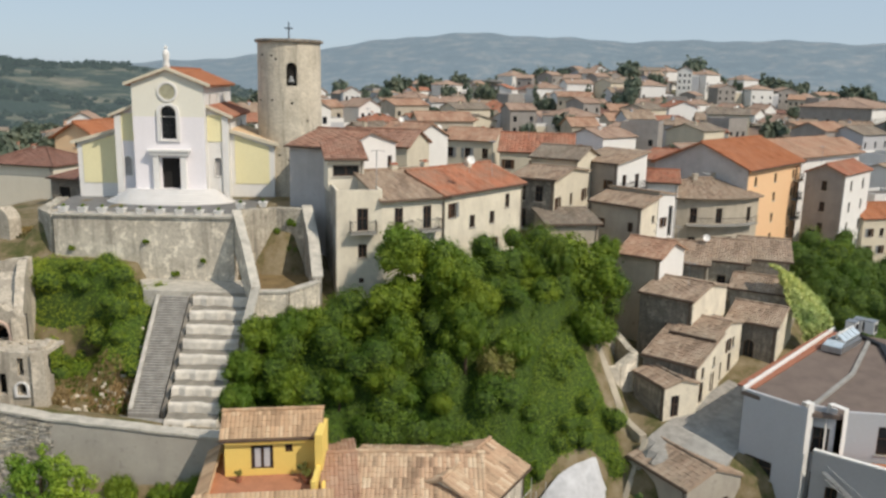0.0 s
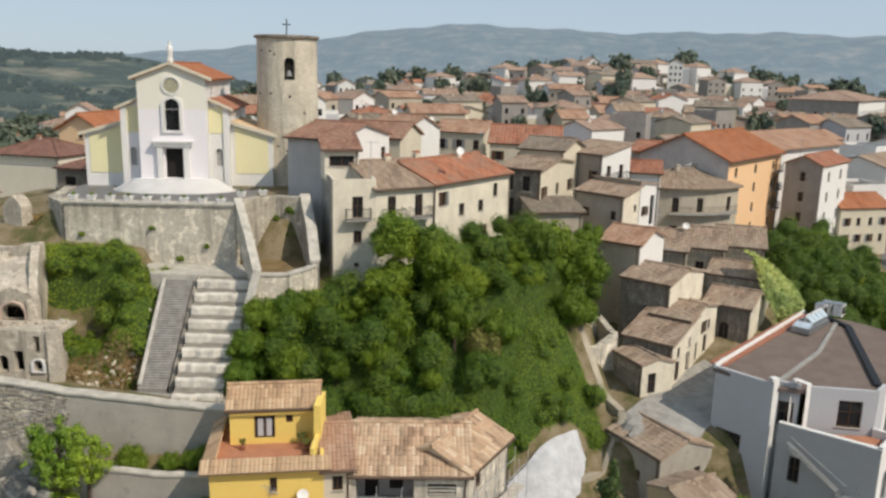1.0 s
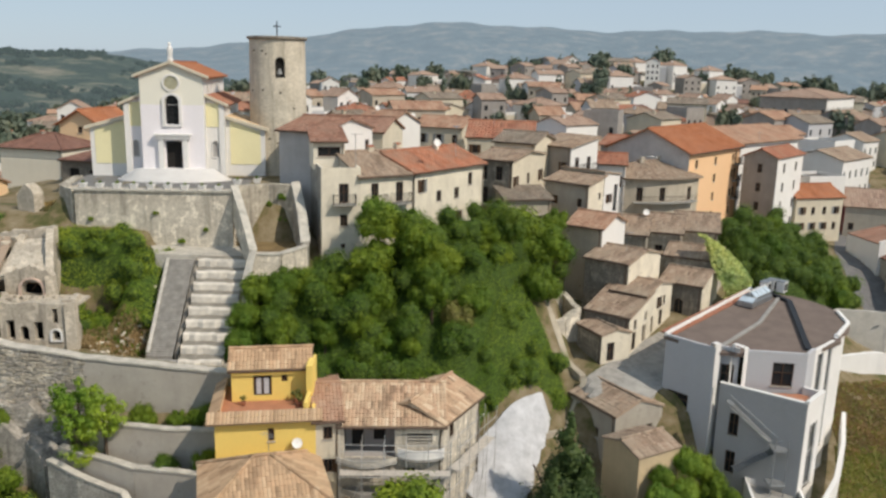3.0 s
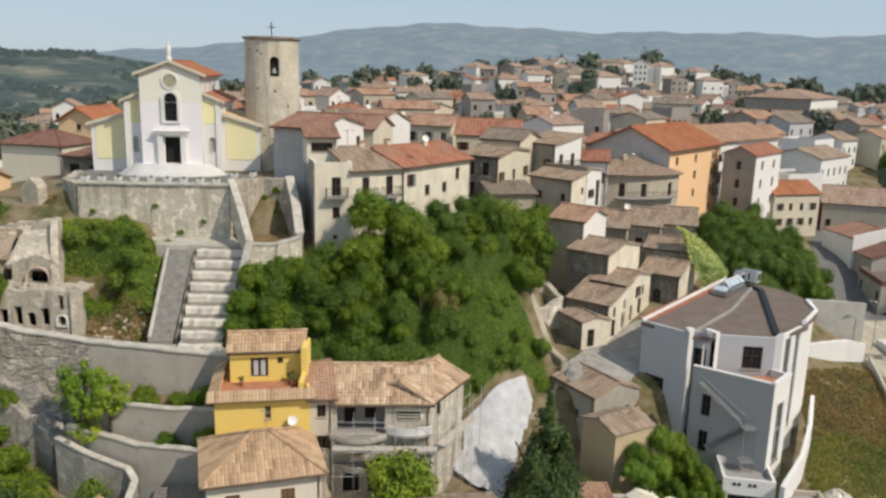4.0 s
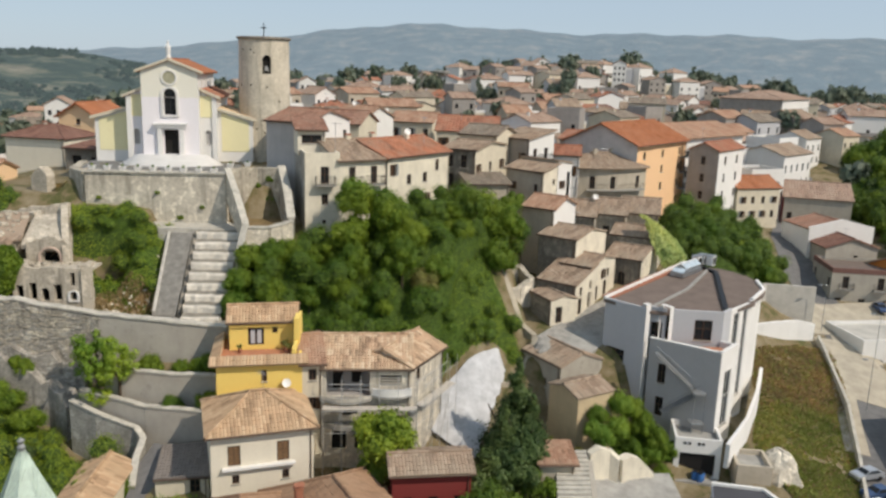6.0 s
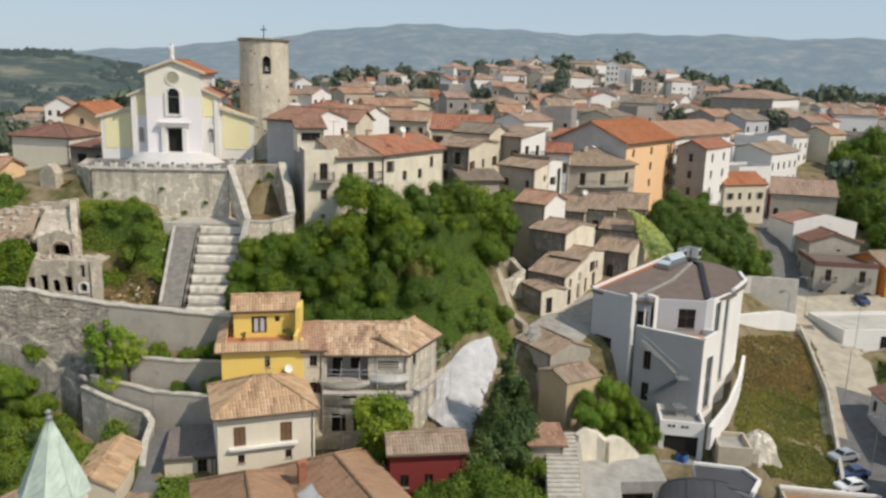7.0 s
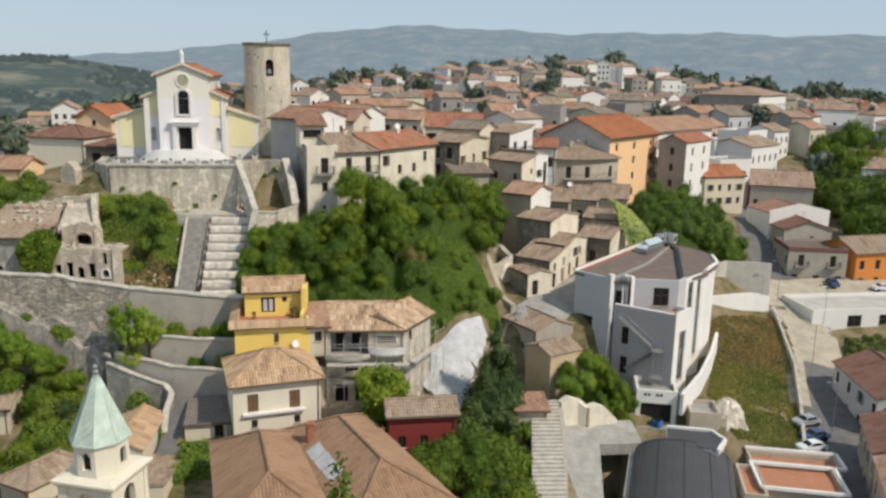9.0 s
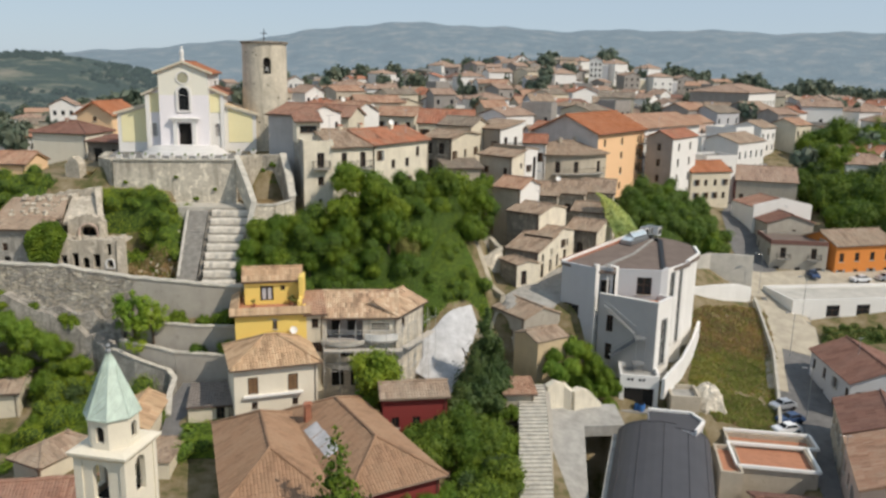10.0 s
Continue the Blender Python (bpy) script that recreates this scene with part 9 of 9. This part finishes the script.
thicket([(70, 70), (92, 71), (92, 77), (72, 76)], 3.6, ["bush", "dry"], 1.0, 1.8, "bushes below the white building", (0.5, 0.8))

drape("ivy", "green ivy hanging over the ruined front", [(-41.0, 57.9, 20.2), (-39.4, 57.7, 21.2), (-37.6, 57.6, 21.4), (-36.6, 57.6, 19.6)], [(-41.4, 57.2, 18.4), (-40.6, 56.9, 16.0), (-38.8, 56.8, 15.4), (-37.6, 57.0, 17.0)], LEAF)
for x, y, z, r in ((-49, 53.0, 15.2, 1.7), (-46.6, 53.0, 13.8, 1.6), (-44.4, 53.2, 12.6, 1.5), (-42.2, 53.2, 12.2, 1.2), (-47.6, 53.4, 16.6, 1.2), (-43.2, 52.4, 13.6, 1.1), (-42.2, 52.3, 12.7, 0.9), (-39.0, 52.6, 12.5, 0.7), (-35.6, 52.3, 10.9, 0.9), (-34.8, 52.2, 10.3, 1.1)):
    plant("bush", x, y, r, 1.1, z=z - 0.5, label="ivy clump on the stone wall", group="ivy on the stone wall")
for x, y, z, r in ((-33.4, 70.5, 24.2, 0.4), (-30.2, 70.4, 22.6, 0.45), (-26.6, 70.3, 25.0, 0.35), (-24.0, 70.2, 22.0, 0.5), (-21.4, 70.0, 23.4, 0.35), (-29.0, 70.4, 21.4, 0.6), (-15.4, 73.0, 25.6, 0.5), (-14.0, 72.9, 26.4, 0.6)):
    plant("bush", x, y, r, 1.0, z=z, label="small weed tuft growing from the wall", group="weeds on the terrace wall")
for x, y, h in ((64.6, 86.6, 7.0), (68.0, 78.2, 6.5), (54.6, 50.5, 6.5), (60.0, 66, 6.5)):
    lp = thing("street_lamp", Matrix.Translation((x, y, ground(x, y))), "thin grey steel street lamp", "street lamp", "street lamps")
    part("pole", Shape().tube((0, 0, -0.3), (0, 0, h), 0.05, 0.035).tube((0, 0, h), (-0.9, 0, h + 0.25), 0.025), ZINC, lp)
    part("lamp_head", Shape().box(-1.4, -0.8, -0.12, 0.12, h + 0.2, h + 0.32), ZINC, lp)
for x, y, z, a in ((-8.6, 46.6, 11.3, 20), (-1.0, 130, 32.4, 30), (-6.5, 119, 34.0, 10), (2.4, 75.2, 32.6, 25), (30.2, 90.5, 22.8, 0)):
    sd = thing("satellite_dish", Matrix.Translation((x, y, z)) @ Matrix.Rotation(radians(a), 4, "Z"), "round white satellite dish on a house", "satellite dish", "satellite dishes")
    part("dish", Shape().lathe([(0.02, 0.0), (0.25, 0.04), (0.42, 0.12)], 16, cap=False), WHITE, sd).matrix_local = Matrix.Rotation(radians(65), 4, "X")
    part("mast", Shape().tube((0, 0.05, 0), (0, 0.25, -1.2), 0.03), ZINC, sd)
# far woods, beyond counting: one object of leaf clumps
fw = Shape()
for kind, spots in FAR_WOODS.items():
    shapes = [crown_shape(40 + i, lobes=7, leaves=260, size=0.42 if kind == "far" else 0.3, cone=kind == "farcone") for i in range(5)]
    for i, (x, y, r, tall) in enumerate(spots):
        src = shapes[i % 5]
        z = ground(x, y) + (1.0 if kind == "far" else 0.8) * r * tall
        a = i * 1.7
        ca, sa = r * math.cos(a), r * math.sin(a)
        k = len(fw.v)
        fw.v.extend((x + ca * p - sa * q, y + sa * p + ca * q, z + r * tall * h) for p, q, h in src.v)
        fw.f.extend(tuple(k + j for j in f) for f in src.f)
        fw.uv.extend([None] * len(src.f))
tagged(part("far_trees", fw, LEAF_HAZED, None), "haze-paled green trees scattered through town and valley", "trees", kind="stuff")

# woods on the hills beyond the valley
hw = Shape()
shapes = [crown_shape(70 + i, lobes=6, leaves=70, size=0.5) for i in range(4)]
for k in range(2600):
    a, t = radians(rng.uniform(-46, -6)), rng.random()
    r = 900 + 1000 * t
    x, y = r * math.sin(a), r * math.cos(a)
    if noise.noise((x * 0.006, y * 0.006, 8.1)) < -0.02:
        continue
    size, spin = rng.uniform(5, 11), rng.uniform(0, 6.3)
    z, ca, sa, n = hill_height(x, y, math.degrees(a), t, ridge_left, -25) + size * 0.25, size * math.cos(spin), size * math.sin(spin), len(hw.v)
    src = shapes[k % 4]
    hw.v.extend((x + ca * p - sa * q, y + sa * p + ca * q, z + size * 0.8 * h) for p, q, h in src.v)
    hw.f.extend(tuple(n + j for j in f) for f in src.f)
    hw.uv.extend([None] * len(src.f))
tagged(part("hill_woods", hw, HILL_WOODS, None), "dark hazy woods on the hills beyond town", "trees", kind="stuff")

# the far quarters, too many to tell apart: one object
fv, ff, fm, slots = [], [], [], []


def gather(ob, rel, m):
    for ch in ob.children:
        r = rel @ ch.matrix_parent_inverse @ ch.matrix_basis
        if ch.type == "MESH":
            k, full = len(fv), m @ r
            fv.extend((full @ v.co)[:] for v in ch.data.vertices)
            mat = ch.data.materials[0]
            if mat not in slots:
                slots.append(mat)
            ff.extend(tuple(k + i for i in p.vertices) for p in ch.data.polygons)
            fm.extend([slots.index(mat)] * len(ch.data.polygons))
        gather(ch, r, m)


for ob, m in FAR_HOUSES:
    gather(ob, Matrix.Identity(4), m)
me = bpy.data.meshes.new("far_houses")
me.from_pydata(fv, [], ff)
for mat in slots:
    me.materials.append(mat)
me.polygons.foreach_set("material_index", fm)
tagged(part("far_houses", me, None, None), "distant quarters of pale houses with tiled roofs", "houses", kind="stuff")

# aerials on the roofs
for x, y, z in ((-6.0, 70.5, 31.6), (4.5, 76.5, 32.2), (36.5, 112, 25.8), (-11.5, 119.5, 33.4), (12.5, 121, 32.0), (58, 124, 29.0), (26.8, 90, 22.0), (24.5, 77.5, 20.6), (-10.2, 43.4, 11.4), (80.5, 111, 13.0), (63.5, 55.5, 4.8), (47, 30, 3.6)):
    an = thing("aerial", Matrix.Translation((x, y, z)) @ Matrix.Rotation(x, 4, "Z"), "thin metal television aerial on a roof", "aerial", "television aerials")
    part("mast", shared(("mast",), lambda: Shape().tube((0, 0, -1.2), (0, 0, 2.2), 0.03, n=5)), ZINC, an)
    part("boom", shared(("boom",), lambda: Shape().tube((-0.5, 0, 2.1), (0.7, 0, 2.1), 0.02, n=4)), ZINC, an)
    for i in range(5):
        part("rod", shared(("rod",), lambda: Shape().tube((0, -0.35, 2.1), (0, 0.35, 2.1), 0.014, n=4)), ZINC, an).matrix_local = Matrix.Translation((-0.4 + 0.25 * i, 0, 0))
